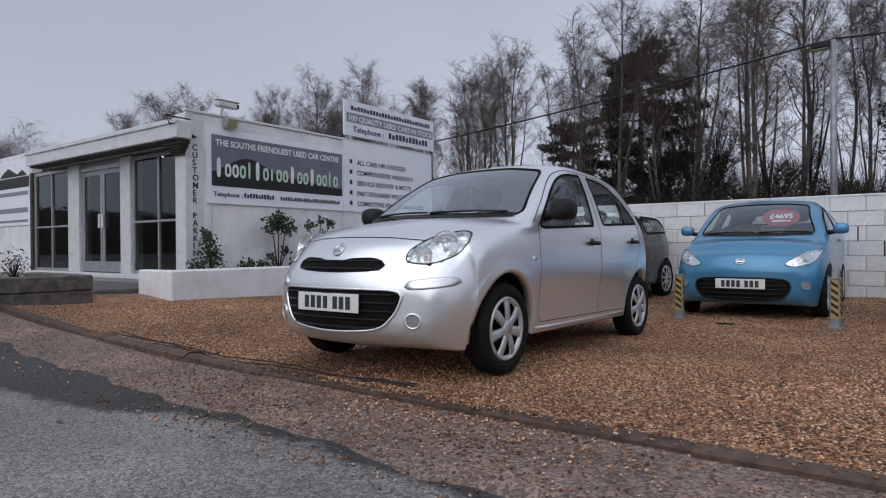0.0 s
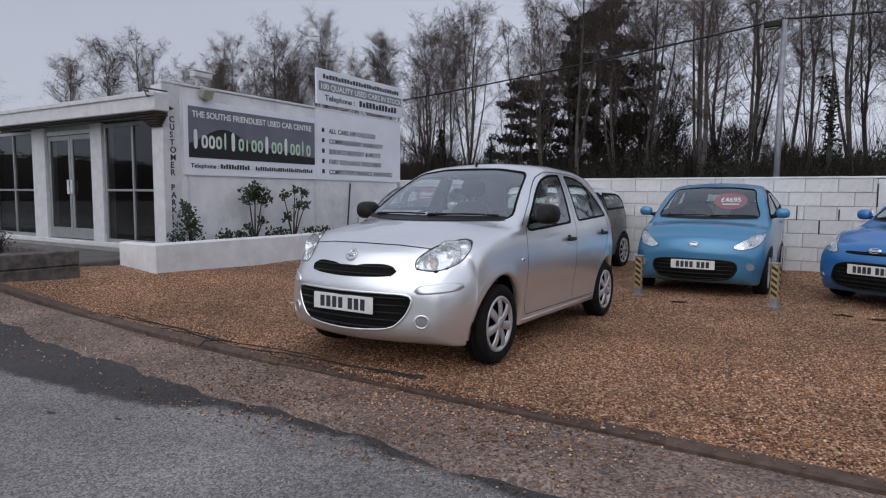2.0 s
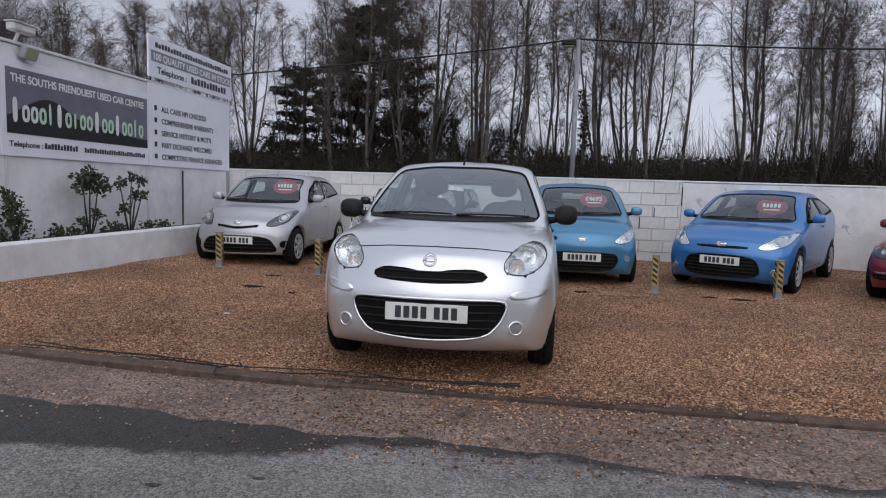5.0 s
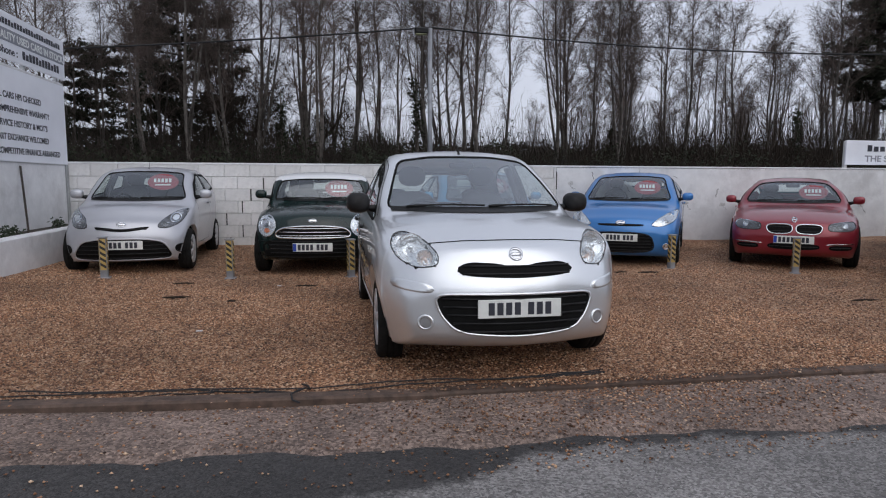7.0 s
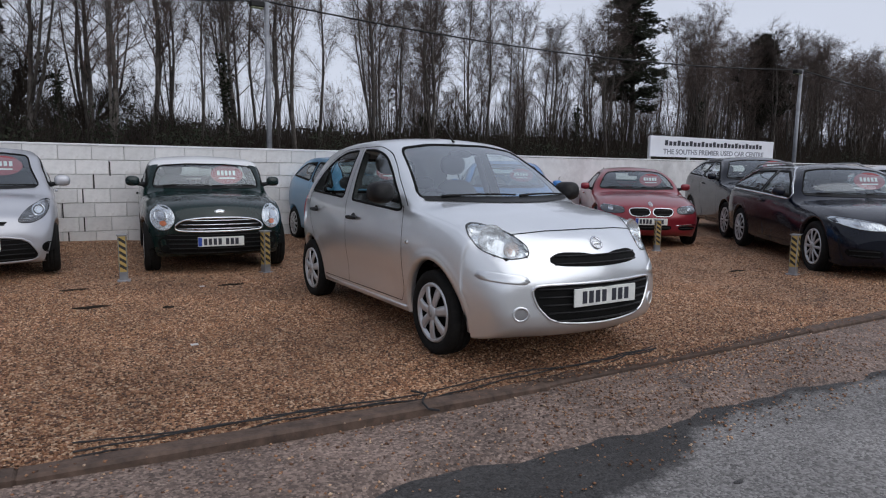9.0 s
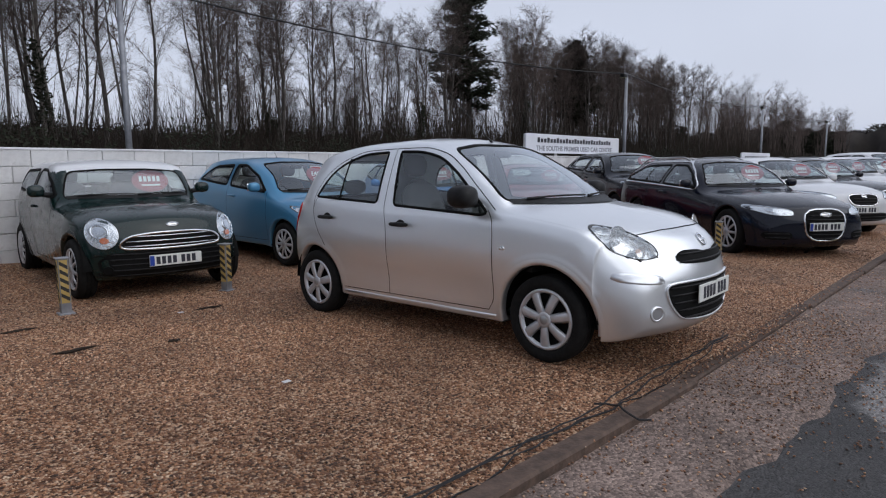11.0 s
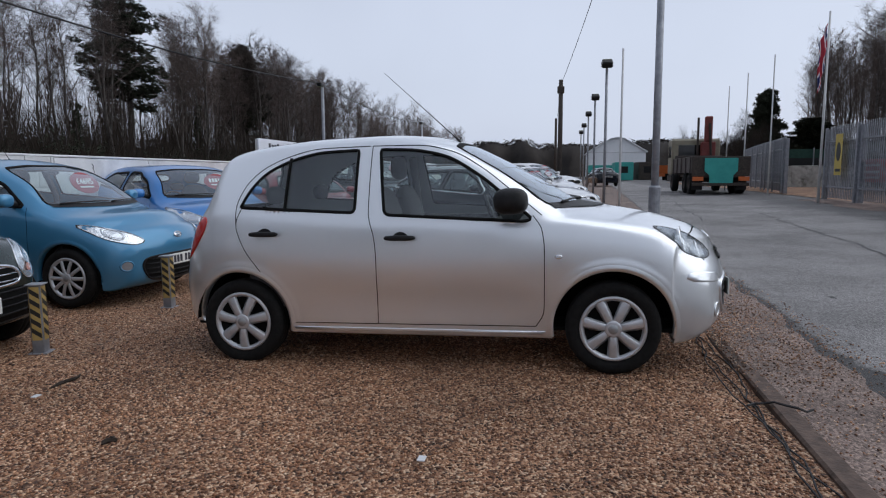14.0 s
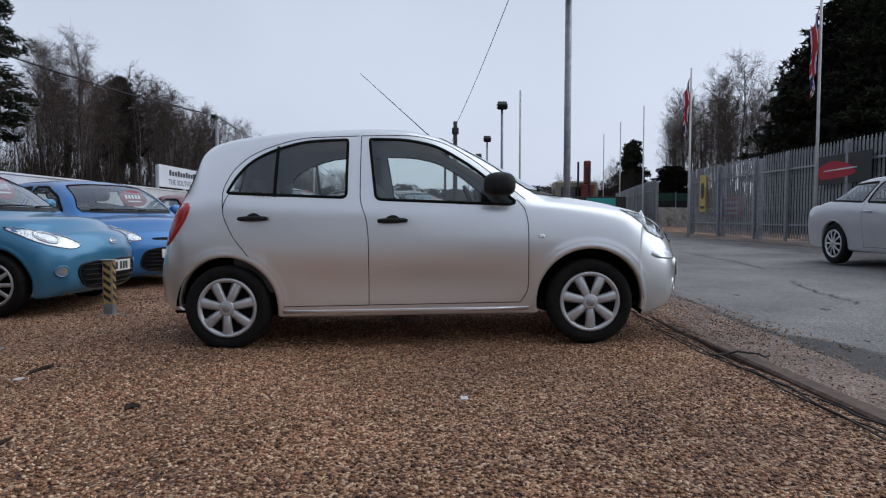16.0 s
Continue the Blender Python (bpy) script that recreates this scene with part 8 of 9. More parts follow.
# low wall and green fence behind the open gate, sandy yard
lw = part("wall_far", Geo().box(44, 66, -20.5, -20.2, 0.2, 2.0, 0.02), m_render)
tagged(lw, "low pale yard wall behind the gates", "wall", kind="structure")
gf = part("green_hoarding", Geo().box(42, 68, -21.6, -21.5, 0.4, 3.3, 0.02), m_leaf)
tagged(gf, "dark green hoarding beyond the yard wall", "fence", kind="structure")
sy = part("sand_yard", sheet(np.linspace(14, 60, 40), np.linspace(-20.2, -10.6, 12), lambda x, y: ground_z(x, y) - 0.015), m_gravel, fix=False)
vg = part("dirt_verge", band_sheet(np.arange(3.0, 21.0, 0.2), lambda x: x * 0 - 10.6, lambda x: -9.35 + 0.18 * np.sin(x * 0.9) + 0.08 * np.sin(x * 3.1), 5, lambda x, y: ground_z(x, y) - 0.028 + 0.02 * (y < -9.6)), m_strip, fix=False)
tagged(vg, "brown dirt verge at the foot of the fence", "verge", kind="structure")
tagged(sy, "sandy gravel yard inside the gates", "gravel", kind="structure")

# ---- winter woodland ----
def cone(g, p, q, r, n=3):
    """A thin tapering twig."""
    d = (q - p)
    u = d.orthogonal().normalized() * r
    w = d.cross(u).normalized() * r
    o = len(g.v)
    for k in range(n):
        a = 2 * math.pi * k / n
        g.v.append(tuple(p + u * math.cos(a) + w * math.sin(a)))
    g.v.append(tuple(q))
    g.f += [(o + k, o + (k + 1) % n, o + n) for k in range(n)]


def birch_meshes(seed, H, limbs, spread, twigs):
    """A slender leafless tree: trunk and a crown of limbs, branches and drooping twigs."""
    r = random.Random(seed)
    tr, cr = Geo(), Geo()
    bend = [Vector((0, 0, -0.3))]
    lean = Vector((r.uniform(-0.05, 0.05), r.uniform(-0.05, 0.05), 0))
    for i in range(1, 11):
        z = H * i / 10
        bend.append(Vector((lean.x * z + 0.10 * math.sin(i * 1.1 + seed), lean.y * z + 0.10 * math.cos(i * 0.9 + seed), z)))
    r0 = H * r.uniform(0.0065, 0.0105)
    tr.tube(bend, [r0 * (1 - 0.088 * i) + 0.006 for i in range(11)], 7)
    for fork in range(r.choice((0, 1, 1, 2))):           # further stems rising from low on the trunk
        z0 = H * r.uniform(0.05, 0.3)
        b0 = Vector((lean.x * z0, lean.y * z0, z0))
        az = r.uniform(0, 6.28)
        out = Vector((math.cos(az), math.sin(az), 0)) * H * r.uniform(0.05, 0.10)
        top = H * r.uniform(0.72, 0.95)
        stem = [b0, b0 + out * 0.4 + Vector((0, 0, (top - z0) * 0.25)), b0 + out * 0.8 + Vector((0, 0, (top - z0) * 0.6)), b0 + out + Vector((0, 0, top - z0))]
        tr.tube(stem, [r0 * 0.6, r0 * 0.5, r0 * 0.32, 0.008], 6)
        for k in range(12):
            f = 0.45 + 0.55 * k / 12
            p = stem[2].lerp(stem[3], (f - 0.45) / 0.55)
            for _ in range(2):
                e = Vector((r.gauss(0, 0.6), r.gauss(0, 0.6), r.uniform(0.4, 1.2))).normalized() * H * r.uniform(0.05, 0.13)
                cone(cr, p, p + e, 0.011)
                for _ in range(twigs):
                    a = p + e * r.uniform(0.3, 1.0)
                    cone(cr, a, a + (e.normalized() * 0.5 + Vector((r.gauss(0, 0.5), r.gauss(0, 0.5), r.uniform(-0.7, 0.5)))).normalized() * r.uniform(0.3, 0.8), 0.0062)

    def at(z):
        f = max(0, min(9.99, z / H * 10))
        i = int(f)
        return bend[i].lerp(bend[i + 1], f - i)
    for k in range(limbs):
        t = 0.34 + 0.64 * ((k + r.random()) / limbs) ** 0.8
        p = at(t * H)
        az = k * 2.399 + r.uniform(-0.5, 0.5)
        L = H * spread * (0.36 - 0.24 * t) * r.uniform(0.6, 1.25) * (0.45 if t < 0.42 else 1)
        d = Vector((math.cos(az), math.sin(az), r.uniform(1.1, 2.2))).normalized()
        pts = [p]
        for s in range(5):
            d = (d + Vector((r.uniform(-0.25, 0.25), r.uniform(-0.25, 0.25), r.uniform(-0.10, 0.14)))).normalized()
            pts.append(pts[-1] + d * L / 5)
        rb = max(0.009, r0 * (0.40 - 0.28 * t))
        cr.tube(pts, [rb, rb * 0.8, rb * 0.6, rb * 0.45, rb * 0.3, rb * 0.12], 4, False)
        for s in range(2, 6):
            for _ in range(3 if s < 4 else 4):
                b = pts[s] + (pts[s] - pts[s - 1]) * r.uniform(-0.9, 0.0)
                e = (d * 0.8 + Vector((r.gauss(0, 0.6), r.gauss(0, 0.6), r.uniform(-0.2, 0.6)))).normalized() * L * r.uniform(0.18, 0.40)
                q = b + e
                cone(cr, b, q, 0.009 if s < 4 else 0.007)
                for _ in range(twigs):
                    a = b.lerp(q, 0.25 + 0.75 * r.random())
                    w = (e.normalized() * 0.5 + Vector((r.gauss(0, 0.5), r.gauss(0, 0.5), r.uniform(-0.8, 0.5)))).normalized() * r.uniform(0.3, 0.85)
                    cone(cr, a, a + w, 0.0062)
    a, b = tr.mesh("trunk", True), cr.mesh("crown")
    fixed(a)
    a.materials.append(m_bark)
    b.materials.append(m_twig)
    return a, b


def tree_of(name, label, meshes, m, group, names=("trunk", "crown")):
    t = thing(name, label, "tree", m, group)
    for nm, me in zip(names, meshes):
        o = new(nm, me)
        o.parent = t
    return t


birches = [birch_meshes(100 + k, 12.0, (24, 30, 20, 26, 34, 22)[k], (0.95, 1.15, 0.8, 1.25, 1.0, 0.85)[k], 7) for k in range(6)]
rng = random.Random(21)


def plant(x, y, h, name="birch_tree", label="tall slender leafless birch with fine twigs", group="woodland trees"):
    s = h / 12.0
    m = Matrix.Translation((x, y, -0.1)) @ Matrix.Rotation(rng.uniform(0, 6.28), 4, "Z") @ Matrix.Diagonal((s * rng.uniform(0.85, 1.15), s * rng.uniform(0.85, 1.15), s, 1))
    return tree_of(name, label, rng.choice(birches), m, group)


x = -34.0
while x < 62:                                  # the wood behind the wall, three loose rows
    thin = float(ramp01(x, 0, 16))
    hk = (1.0 - 0.12 * float(ramp01(x, 8, 20))) * (0.83 + 0.17 * float(ramp01(x, -14, -1)))
    plant(x + rng.uniform(-0.5, 0.5), rng.uniform(20, 23.5), hk * rng.uniform(9.6, 12.4))
    if rng.random() < (0.60 if x < 32 else 0.85):
        plant(x + rng.uniform(-0.6, 0.6), rng.uniform(24, 28), hk * rng.uniform(10.2, 12.8))
    if rng.random() < (0.36 if x < 32 else 0.75):
        plant(x + rng.uniform(-0.6, 0.6), rng.uniform(28.5, 34), hk * rng.uniform(10.6, 13.0))
    x += rng.uniform(1.05, 1.7) * (1 + 0.25 * thin) if x < 32 else rng.uniform(0.9, 1.5)
for k in range(34):                            # lower trees deeper in the wood
    plant(14 + k * 1.7 + rng.uniform(-0.6, 0.6), rng.uniform(35, 44), rng.uniform(6.5, 9.0), label="smaller leafless tree deep in the wood")


def far_wood(name, label, spots, seed):
    """Many distant leafless trees, too far off to pick apart, joined into one mesh."""
    r = random.Random(seed)
    kinds = []
    for k in range(4):
        g = Geo()
        tr, cr = birch_meshes(300 + seed + k, 12.0, 16, 1.1, 3)
        for me in (tr, cr):
            g.add([tuple(v.co) for v in me.vertices], [tuple(f.vertices) for f in me.polygons])
            bpy.data.meshes.remove(me)
        kinds.append(g)
    V, F, n = [], [], 0
    for x, y, h in spots:
        g = r.choice(kinds)
        P = np.array(g.v) * (h / 12.0) * [r.uniform(0.9, 1.25), r.uniform(0.9, 1.25), 1]
        a = r.uniform(0, 6.28)
        P = np.stack([P[:, 0] * math.cos(a) - P[:, 1] * math.sin(a) + x, P[:, 0] * math.sin(a) + P[:, 1] * math.cos(a) + y, P[:, 2] - 0.1], 1)
        V += P.tolist()
        F += [tuple(i + n for i in f) for f in g.f]
        n += len(P)
    g = Geo()
    g.v, g.f = V, F
    return tagged(part(name, g, m_twig, fix=False), label, "woodland", kind="stuff")


spots = []
while x < 150:                                 # the wood goes on along the valley
    spots += [(x, rng.uniform(21, 27), rng.uniform(9.5, 11.5)), (x + 0.8, rng.uniform(27, 33), rng.uniform(10, 12)), (x + 1.5, rng.uniform(33, 42), rng.uniform(10, 12.5))]
    x += rng.uniform(1.9, 3.0)
far_wood("far_woodland", "leafless wood going on along the valley", spots, 1)
for k in range(40):                            # trees beyond the palisade fence
    plant(rng.uniform(34, 72), rng.uniform(-46, -25), rng.uniform(11.5, 15), label="leafless tree beyond the palisade fence", group="trees across the road")
far_wood("far_woodland", "leafless wood beyond the fenced yard", [(rng.uniform(48, 80), rng.uniform(-40, -26), rng.uniform(10.5, 14)) for k in range(46)], 2)
oak = birch_meshes(211, 9.0, 46, 2.2, 9)


def bushy_meshes(seed, H):
    """A dark many-stemmed broadleaf in winter: crooked boughs from low down, forking into a close net of twigs."""
    r = random.Random(seed)
    tr, cr = Geo(), Geo()

    def grow(p, d, L, rad, level):
        pts = [p]
        for _ in range(4):
            d = (d + Vector((r.gauss(0, 0.16), r.gauss(0, 0.16), r.gauss(0.05, 0.12)))).normalized()
            pts.append(pts[-1] + d * L / 4)
        if level < 3:
            (tr if level < 1 else cr).tube(pts, [rad, rad * 0.88, rad * 0.76, rad * 0.66, rad * 0.5], 6 if level < 2 else 4, False)
        else:
            cone(cr, pts[0], pts[4], max(rad, 0.010))
        if level == 5:
            return
        for k in range((8, 6, 5, 5, 5)[level]):
            f = r.uniform(0.25, 1.0) if level else 0.15 + 0.85 * k / 7
            i = min(3, int(f * 4))
            q = pts[i].lerp(pts[i + 1], f * 4 - i)
            side = Vector((r.gauss(0, 1), r.gauss(0, 1), r.gauss(0.1, 0.5))).normalized()
            grow(q, (d * r.uniform(0.5, 1.0) + side * r.uniform(0.5, 0.95)).normalized(), L * r.uniform(0.55, 0.8), rad * 0.5, level + 1)
    grow(Vector((0, 0, -0.2)), Vector((0, 0, 1)), H * 0.42, H * 0.018, 0)
    a, b = tr.mesh("trunk", True), cr.mesh("crown")
    a.materials.append(m_bark)
    b.materials.append(m_brush)
    return a, b


bushy = [bushy_meshes(61 + k, 9.0) for k in range(2)]
for x, y, k, a in ((-31, 6.4, 0.78, 20), (-35, 3.0, 0.72, 140), (-39, 8.5, 0.8, 250)):
    tree_of("spreading_tree", "low spreading leafless oak beyond the office", oak, pose(x, y, 0.2, 0, 0, a) @ Matrix.Diagonal((k * 1.1, k * 1.1, k * 0.72, 1)), "trees beyond the office")


def pine_meshes(seed, H, R, start, count, pads, droop=0.1, pad=0.55, top=0.25):
    """A conifer: trunk, spreading branches and flat pads of needle tufts with gaps between them."""
    r = random.Random(seed)
    tr, cr = Geo(), Geo()
    tr.tube([(0, 0, -0.3), (0.15, 0, H * 0.4), (0.05, 0.12, H * 0.75), (0, 0, H)], [H * 0.016, H * 0.013, H * 0.008, 0.02], 8)
    for k in range(count):
        t = start + (1 - start) * (k + r.random()) / count
        az = k * 2.4 + r.uniform(-0.5, 0.5)
        u = (t - start) / (1 - start)
        L = R * min(1.0, 0.55 + 1.6 * u, top + (1.45 - top) * (1 - u)) * r.uniform(0.5, 1.15)
        p = Vector((0, 0, t * H))
        e = p + Vector((math.cos(az) * L, math.sin(az) * L, L * r.uniform(-droop, 0.32)))
        cr.tube([p, p.lerp(e, 0.5) + Vector((0, 0, 0.12)), e], [0.05, 0.034, 0.012], 4, False)
        for j in range(pads):
            c = p.lerp(e, 0.38 + 0.62 * (j + r.random()) / pads) + Vector((r.gauss(0, 0.18), r.gauss(0, 0.18), r.gauss(0.1, 0.1)))
            rad = pad * r.uniform(0.6, 1.25)
            for _ in range(26):
                a, d = r.uniform(0, 6.283), rad * r.random() ** 0.5
                q = c + Vector((math.cos(a) * d, math.sin(a) * d, r.gauss(0, 0.22) * rad + 0.1 * (rad - d)))
                for _ in range(8):
                    d2 = Vector((r.gauss(0, 1), r.gauss(0, 1), r.gauss(0.45, 0.6))).normalized() * r.uniform(0.12, 0.27)
                    w = d2.orthogonal().normalized() * 0.042
                    o = len(cr.v)
                    cr.v += [tuple(q + w), tuple(q - w), tuple(q + d2)]
                    cr.f.append((o, o + 1, o + 2))
    a, b = tr.mesh("trunk", True), cr.mesh("crown")
    a.materials.append(m_bark)
    b.materials.append(m_ivy)
    return a, b


scots = pine_meshes(7, 11.8, 2.5, 0.42, 44, 4, 0.15, 0.55)
broad = pine_meshes(8, 11.2, 3.3, 0.14, 54, 4, 0.15, 0.58, 0.55)
yew = pine_meshes(9, 7.0, 2.0, 0.08, 84, 4, 0.1, 0.5)
tree_of("scots_pine", "tall dark pine standing above the bare birches", scots, pose(26.2, 22.4, 0), "conifers")
tree_of("scots_pine", "smaller dark pine further along the wood", scots, pose(39.6, 22.8, 0, 0, 0, 70) @ Matrix.Diagonal((0.8, 0.8, 0.89, 1)), "conifers")
tree_of("broad_conifer", "broad dark evergreen in front of the birches", broad, pose(-8.5, 28.6, 0), "conifers")
tree_of("broad_conifer", "dense dark evergreen behind the office", broad, pose(-12.6, 29.5, 0, 0, 0, 130) @ Matrix.Diagonal((0.8, 0.8, 0.70, 1)), "conifers")
for x, y, k in ((1.2, 26.5, 0.62), (-2.0, 26.8, 0.78), (-4.8, 26.2, 0.98), (-7.0, 25.2, 0.85), (13.5, 25.0, 0.6), (-16.0, 24.0, 0.7)):
    tree_of("spreading_tree", "bushy dark leafless tree with crooked boughs in the wood", bushy[int(x * 7) % 2], pose(x, y, 0.0, 0, 0, x * 40) @ Matrix.Diagonal((k * 0.9, k * 0.9, k, 1)), "woodland trees")
tree_of("yew_tree", "dark conical evergreen across the road", yew, pose(61.9, -20, 0.2) @ Matrix.Diagonal((0.95, 0.95, 1.2, 1)), "conifers")
tree_of("yew_tree", "low round evergreen behind the open gate", yew, pose(51.0, -20.4, 0.2, 0, 0, 80) @ Matrix.Diagonal((1.2, 1.2, 0.72, 1)), "conifers")
for x, y, k in ((57.0, -19.0, 0.72), (59.5, -17.8, 0.70), (64.5, -19.5, 0.80), (67.5, -20.0, 0.92), (70.5, -19.5, 0.90), (66.0, -17.8, 0.66), (55.0, -20.5, 0.62), (76.0, -16.0, 0.78), (79.5, -17.0, 0.80), (73.0, -15.6, 0.66)):
    tree_of("spreading_tree", "dense brown leafless thicket tree beyond the truck", bushy[int(x) % 2], pose(x, y, 0.0, 0, 0, x * 47) @ Matrix.Diagonal((k * 0.8, k * 0.8, k, 1)), "trees across the road")
for x, y, k in ((34.5, -22.5, 1.35), (31.0, -22.0, 1.5), (27.5, -21.5, 1.6), (24.0, -20.5, 1.5)):
    tree_of("yew_tree", "big dark evergreen above the palisade fence", yew, pose(x, y, 0.4, 0, 0, x * 31) @ Matrix.Diagonal((k * 1.15, k * 1.15, k, 1)), "conifers")
tree_of("yew_tree", "dark evergreen behind the fence", yew, pose(26.0, -26.5, 0.5, 0, 0, 50) @ Matrix.Diagonal((1.5, 1.5, 1.4, 1)), "conifers")
tree_of("yew_tree", "large dark evergreen behind the fence", yew, pose(33.0, -29.0, 0.5, 0, 0, 10) @ Matrix.Diagonal((1.8, 1.8, 1.5, 1)), "conifers")
for k in range(16):
    x = rng.uniform(75, 165)
    tree_of("scots_pine", "far dark pine on the skyline", scots, pose(x, rng.uniform(26, 40), 0, 0, 0, rng.uniform(0, 360)) @ Matrix.Diagonal((0.8, 0.8, rng.uniform(0.6, 0.8), 1)), "conifers")


def ivy_meshes(seed, H):
    """A leaning stem wrapped in an uneven sleeve of ivy."""
    r = random.Random(seed)
    tr, cr = Geo(), Geo()
    pts = [Vector((0.06 * k * math.sin(seed), 0.05 * k * math.cos(seed), H * k / 6)) for k in range(7)]
    tr.tube([Vector((0, 0, -0.3))] + pts, [0.13, 0.12, 0.11, 0.10, 0.08, 0.06, 0.04, 0.02], 7)
    for k in range(30):
        f = (k + r.random()) / 30
        c = pts[0].lerp(pts[6], f * 0.85)
        leaf_clump(cr, tuple(c + Vector((r.gauss(0, 0.08), r.gauss(0, 0.08), 0))), r.uniform(0.22, 0.42) * (1.15 - 0.6 * f), 46, 0.13, r, 1.3)
    a, b = tr.mesh("trunk", True), cr.mesh("crown")
    a.materials.append(m_bark)
    b.materials.append(m_ivy)
    return a, b


ivies = [ivy_meshes(40 + k, h) for k, h in enumerate((5.2, 6.4, 4.2))]
for k, (x, y) in enumerate(((-14.4, 22.0), (-8.6, 21.5), (-11.4, 22.0), (-3.0, 22.5), (2.6, 21.0), (12.0, 22.0), (20.5, 21.0), (31.0, 21.5))):
    tree_of("ivy_clad_stem", "ivy-clad stem among the birches", ivies[k % 3], pose(x, y, 0, 0, 0, 50 * k), "woodland trees")
for k, (x, y, h) in enumerate(((-24, 12.5, 7.4), (-25.6, 13.2, 8.2), (-27, 12.0, 8.0), (-28.8, 13.5, 8.6), (-31, 12.6, 7.8), (-33, 14, 8.0), (-21.5, 14.5, 7.8), (-19.5, 16, 8.4))):
    plant(x, y, h, label="slender bare tree behind the garage", group="trees beyond the office")

# undergrowth: brown brush and evergreen scrub at the wood's foot
br, sc = Geo(), Geo()
for _ in range(24000):
    x, y = rng.uniform(-34, 90), rng.uniform(13, 34)
    p = Vector((x, y, 0))
    cone(br, p, p + Vector((rng.gauss(0, 0.9), rng.gauss(0, 0.9), rng.uniform(0.8, 2.0) * rng.uniform(0.7, 2.0))), 0.016)
for _ in range(42000):                         # thicket between the trunks
    x, y = rng.uniform(-34, 90), rng.uniform(19, 38)
    if x < 12 and rng.random() < 0.35:
        continue
    p = Vector((x, y, rng.uniform(0, 1.5)))
    cone(br, p, p + Vector((rng.gauss(0, 1.1), rng.gauss(0, 1.1), rng.uniform(1.5, 4.2) * rng.uniform(0.6, 1.2) * (1.25 if x > 14 else 1))), 0.020)
for _ in range(26000):                         # dense low growth closing the view between the trunks
    x, y = rng.uniform(-20, 60), rng.uniform(20, 30)
    p = Vector((x, y, rng.uniform(0, 1.2)))
    cone(br, p, p + Vector((rng.gauss(0, 0.9), rng.gauss(0, 0.9), rng.uniform(1.0, 2.6))), 0.024)
for _ in range(700):
    x, y = rng.uniform(-20, 60), rng.uniform(20, 27)
    leaf_clump(sc, (x, y, rng.uniform(0.6, 2.2 + 0.5 * math.sin(x * 0.9))), rng.uniform(0.5, 1.0), 60, 0.14, rng)
for _ in range(1500):
    x, y = rng.uniform(-34, 90), rng.uniform(12.5, 24)
    leaf_clump(sc, (x, y, rng.uniform(0.3, 1.5 + 1.0 * rng.random() ** 3 + 0.03 * (y - 12))), rng.uniform(0.5, 1.0), 70, 0.13, rng)
hg = Geo()
for _ in range(420):                           # rough hedge behind the palisade
    x = rng.uniform(3, 27)
    leaf_clump(hg, (x, rng.uniform(-17.5, -14), rng.uniform(0.4, 2.0)), rng.uniform(0.5, 1.0), 60, 0.16, rng)
tagged(part("hedge_growth", hg, m_ivy, fix=False), "dark overgrown hedge behind the palisade fence", "hedge", kind="stuff")
tagged(part("brushwood", br, m_brush, fix=False), "brown tangled brush at the foot of the wood", "brush", kind="stuff")
tagged(part("evergreen_scrub", sc, m_ivy, fix=False), "dark evergreen scrub at the foot of the wood", "scrub", kind="stuff")


# far wooded ridges
def ridge(name, label, pts, height, seed, rise=0.0):
    r = random.Random(seed)
    g = Geo()
    n = len(pts)
    for (x, y) in pts:
        h = (height + rise * float(ramp01(x, 8, 24))) * (0.9 + 0.06 * math.sin(x * 0.11 + y * 0.13) + 0.05 * math.sin(x * 0.83 + y * 0.71)) * r.uniform(0.93, 1.07)
        for k, (f, back) in enumerate(((0, 0), (0.6, 3), (0.92, 7), (1.0, 12), (0.9, 40))):
            d = Vector((x, y)).normalized() * back
            g.v.append((x + d.x + r.uniform(-1, 1), y + d.y + r.uniform(-1, 1), f * h * (1 + 0.02 * r.uniform(-1, 1))))
    g.f = [(i * 5 + k, i * 5 + 5 + k, i * 5 + 6 + k, i * 5 + 1 + k) for i in range(n - 1) for k in range(4)]
    tops = Geo()
    for i in range(n - 1):                               # bare crowns breaking the skyline
        a, b = Vector(g.v[i * 5 + 3]), Vector(g.v[i * 5 + 8])
        for _ in range(48):
            p = a.lerp(b, r.random()) + Vector((r.uniform(-3, 3), r.uniform(-3, 3), r.uniform(-0.8, 0.3)))
            hh = a.z * r.uniform(0.04, 0.10)
            cone(tops, p, p + Vector((r.gauss(0, 1.0) * hh, r.gauss(0, 1.0) * hh, hh * r.uniform(0.2, 1.0))), 0.10 * hh + 0.12)
    tagged(part("far_treetops", tops, m_hill, fix=False), "bare treetops along the far skyline", "woodland", kind="stuff")
    return tagged(part(name, g, m_hill, smooth=True), label, "woodland", kind="structure")


ridge("backdrop_ridge", "far brown wooded hill closing the valley", [(220 + 4 * math.sin(i), 90 - i * 2.2) for i in range(90)], 13.0, 3)
ridge("backdrop_ridge", "wooded slope beyond the wood's edge", [(-60 + i * 1.2, 44 + 2 * math.sin(i * 0.7)) for i in range(250)], 4.7, 4, 0.0)
ridge("backdrop_ridge", "far trees beyond the fenced yard", [(200 - i * 2.2, -52 - i * 0.1) for i in range(110)], 6.5, 5)
ridge("backdrop_ridge", "far trees behind the road", [(-70 + i * 2.2, -60) for i in range(64)][::-1], 7.0, 6)
ridge("backdrop_ridge", "far trees beyond the office", [(-75, -60 + i * 2.2) for i in range(56)], 6.5, 7)

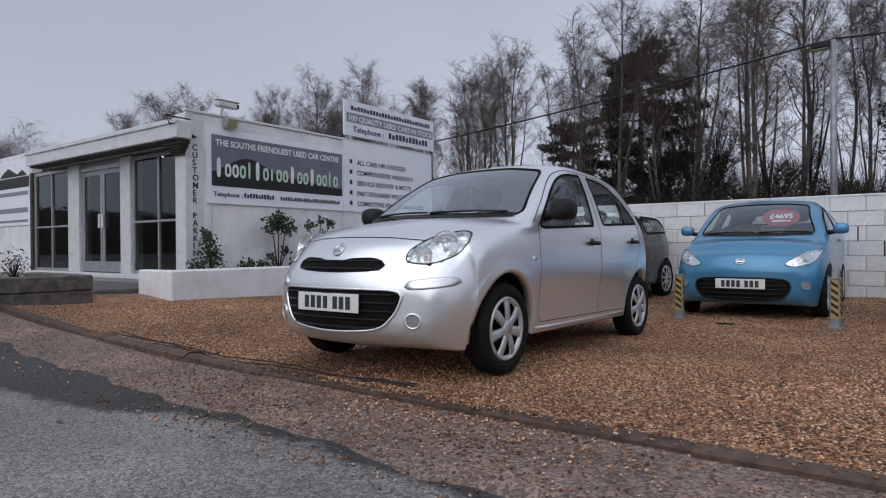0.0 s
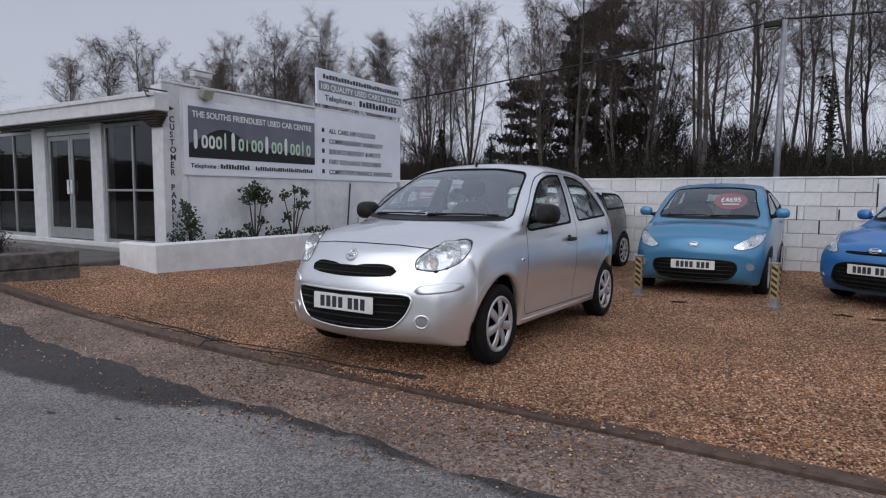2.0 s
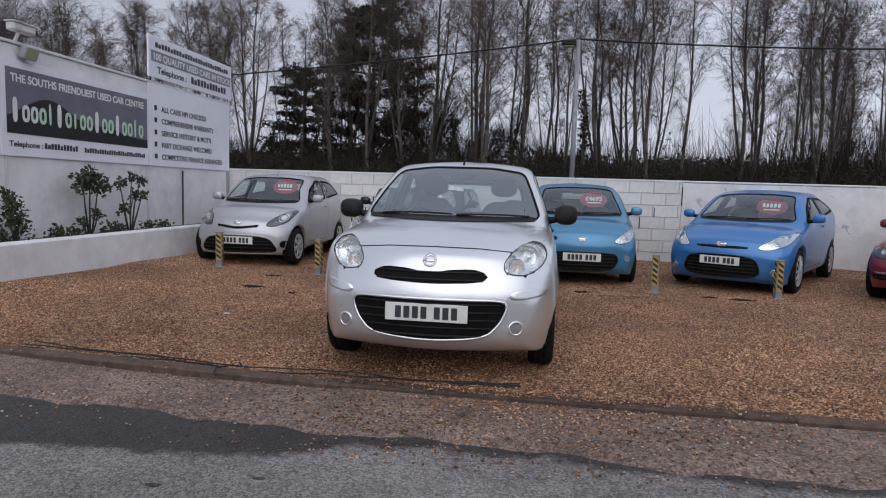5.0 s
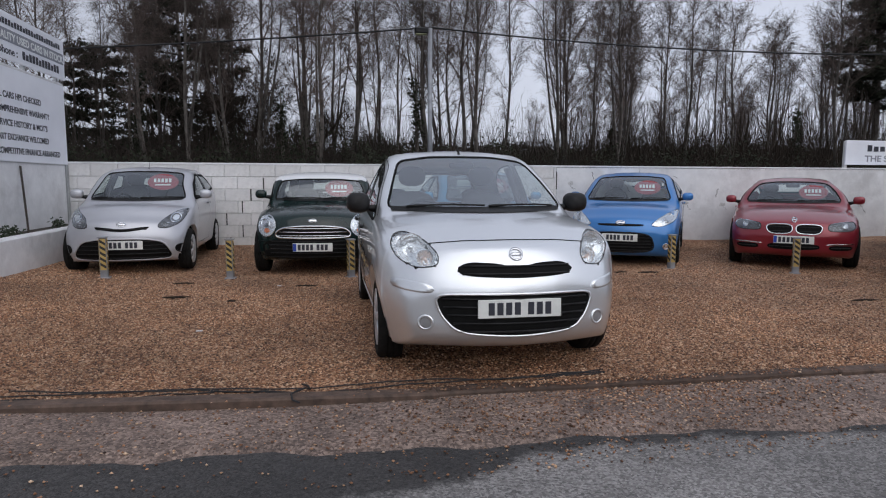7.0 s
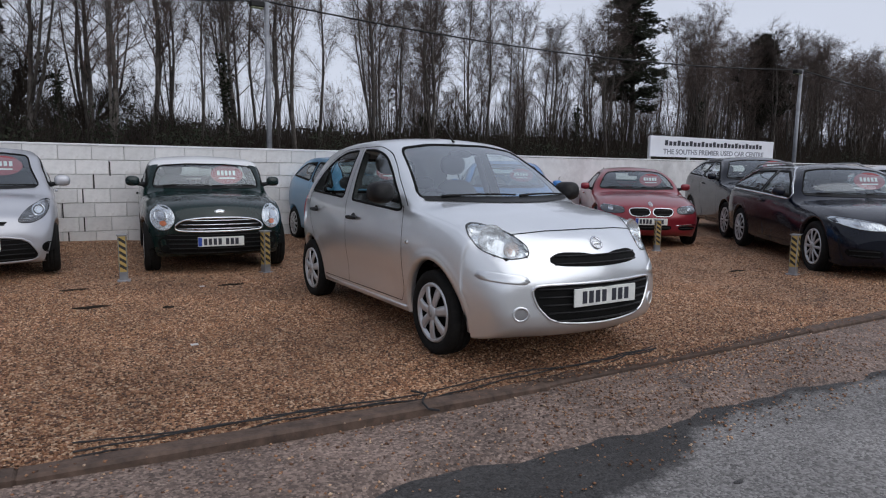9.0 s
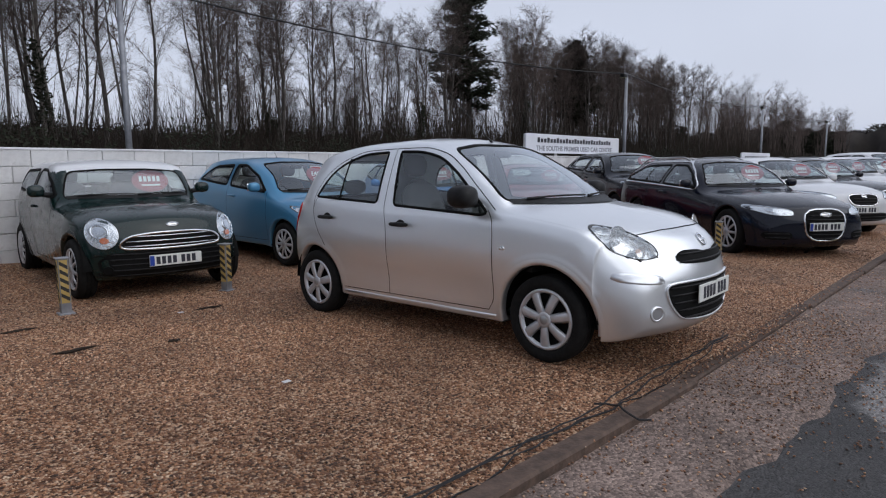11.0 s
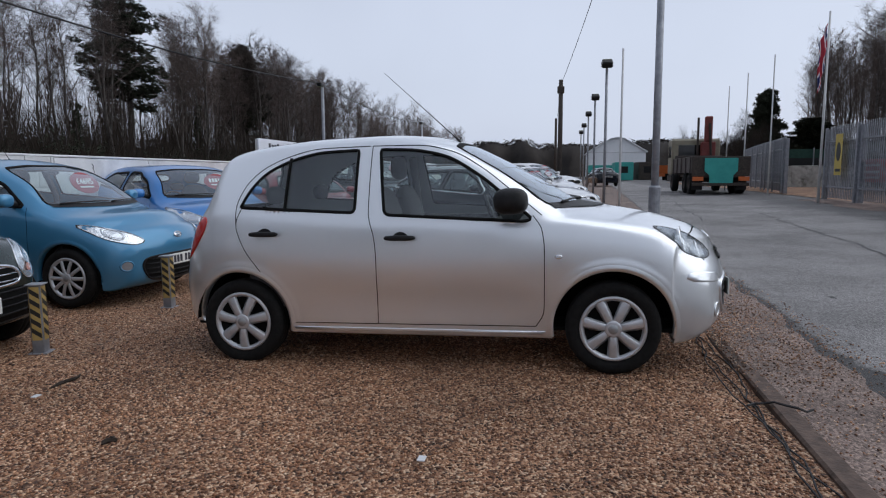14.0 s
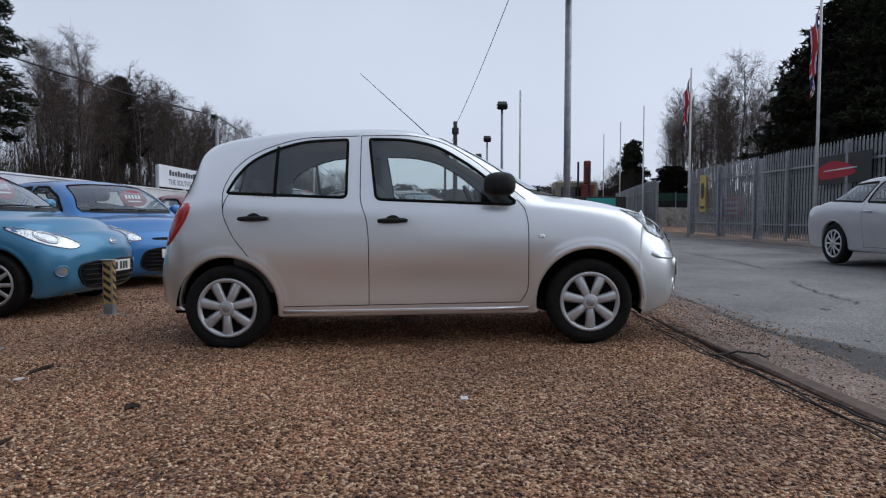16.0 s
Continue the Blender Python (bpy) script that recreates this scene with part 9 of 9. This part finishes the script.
# ---- loose stones of the gravel ----
def stones(x0, x1, y0, y1, count, size, seed, name, label, spill=False):
    r = np.random.RandomState(seed)
    X, Y = r.uniform(x0, x1, count), r.uniform(y0, y1, count)
    ok = (Y > kerb_y(X) + 0.07)
    if spill:                                            # thinning out over the strip
        ok = r.uniform(0, 1, count) < (np.exp(-((X - 0.6) / 1.1) ** 2) * (0.3 + 0.7 * ramp01(Y, -2.8, -2.1)) + 0.10) * np.where(Y > strip_y(X), 1, 0.55)
    X, Y = X[ok], Y[ok]
    n = len(X)
    Z = ground_z(X, Y) + 0.004 + lump(X, Y) + 0.06 * ramp01(Y, 5.4, 6.5)
    s = r.uniform(0.5, 1.25, n) * size
    if spill:
        Z = ground_z(X, Y) - 0.010 - 0.02 * (Y < strip_y(X)) + 0.034 * (np.abs(Y - kerb_y(X)) < 0.06)
    base = np.array([(1, 0, 0), (0, 1, 0), (-1, 0, 0), (0, -1, 0), (0, 0, 1), (0, 0, -1)], float)
    P = np.repeat(base[None], n, 0) * (s[:, None, None] * r.uniform(0.55, 1.15, (n, 6, 1)))
    P[:, :, 2] *= 0.62
    a = r.uniform(0, 6.28, n)
    c, sn = np.cos(a)[:, None], np.sin(a)[:, None]
    Q = np.stack([P[:, :, 0] * c - P[:, :, 1] * sn, P[:, :, 0] * sn + P[:, :, 1] * c, P[:, :, 2]], 2)
    tilt = r.uniform(-0.6, 0.6, n)[:, None]
    Q = np.stack([Q[:, :, 0], Q[:, :, 1] * np.cos(tilt) - Q[:, :, 2] * np.sin(tilt), Q[:, :, 1] * np.sin(tilt) + Q[:, :, 2] * np.cos(tilt)], 2)
    Q += np.stack([X, Y, Z + s * 0.25], 1)[:, None]
    tri = np.array([(0, 1, 4), (1, 2, 4), (2, 3, 4), (3, 0, 4), (1, 0, 5), (2, 1, 5), (3, 2, 5), (0, 3, 5)])
    F = (tri[None] + (np.arange(n) * 6)[:, None, None]).reshape(-1, 3)
    me = bpy.data.meshes.new(name)
    me.vertices.add(n * 6)
    me.vertices.foreach_set("co", Q.reshape(-1).astype(np.float32))
    me.loops.add(len(F) * 3)
    me.loops.foreach_set("vertex_index", F.reshape(-1).astype(np.int32))
    me.polygons.add(len(F))
    me.polygons.foreach_set("loop_start", (np.arange(len(F)) * 3).astype(np.int32))
    me.update(calc_edges=True)
    me.materials.append(m_stone)
    return tagged(new(name, me), label, "gravel", kind="stuff")


m_stone, st_t, st_b = nodes_of("shingle_stone")
st_g = st_t.nodes.new("ShaderNodeNewGeometry")
st_r = st_t.nodes.new("ShaderNodeValToRGB")
st_r.color_ramp.elements[0].color, st_r.color_ramp.elements[1].color = rgba(GRAVEL[0]), rgba((0.60, 0.44, 0.31))
for st_i, st_c in ((0.25, GRAVEL[1]), (0.55, GRAVEL[2]), (0.8, GRAVEL[3])):
    st_r.color_ramp.elements.new(st_i).color = rgba(st_c)
st_t.links.new(st_g.outputs["Random Per Island"], st_r.inputs["Fac"])
st_c2 = st_t.nodes.new("ShaderNodeTexCoord")
st_n = node(st_t, "ShaderNodeTexNoise", Scale=0.55, Detail=5.0, Roughness=0.62)
st_t.links.new(st_c2.outputs["Object"], st_n.inputs["Vector"])
st_m = node(st_t, "ShaderNodeMapRange", From_Min=0.32, From_Max=0.68, To_Min=0.60, To_Max=1.72)
st_t.links.new(st_n.outputs["Fac"], st_m.inputs["Value"])
st_s = st_t.nodes.new("ShaderNodeVectorMath")
st_s.operation = "SCALE"
st_t.links.new(st_r.outputs["Color"], st_s.inputs[0])
st_t.links.new(st_m.outputs["Result"], st_s.inputs["Scale"])
st_t.links.new(st_s.outputs[0], st_b.inputs["Base Color"])
st_b.inputs["Roughness"].default_value = 0.55
stones(-5.0, 3.2, -2.0, 2.4, 100000, 0.0098, 1, "shingle", "loose brown shingle stones near the silver car")
stones(-5.0, 8.0, 2.4, 6.3, 34000, 0.0115, 2, "shingle", "loose brown shingle stones by the parked cars")
stones(3.2, 9.0, -2.0, 2.4, 20000, 0.0115, 3, "shingle", "loose brown shingle stones by the estate car")
stones(-4.5, 5.0, -3.05, -1.93, 30000, 0.0095, 4, "shingle", "shingle scattered over the edging and strip", True)
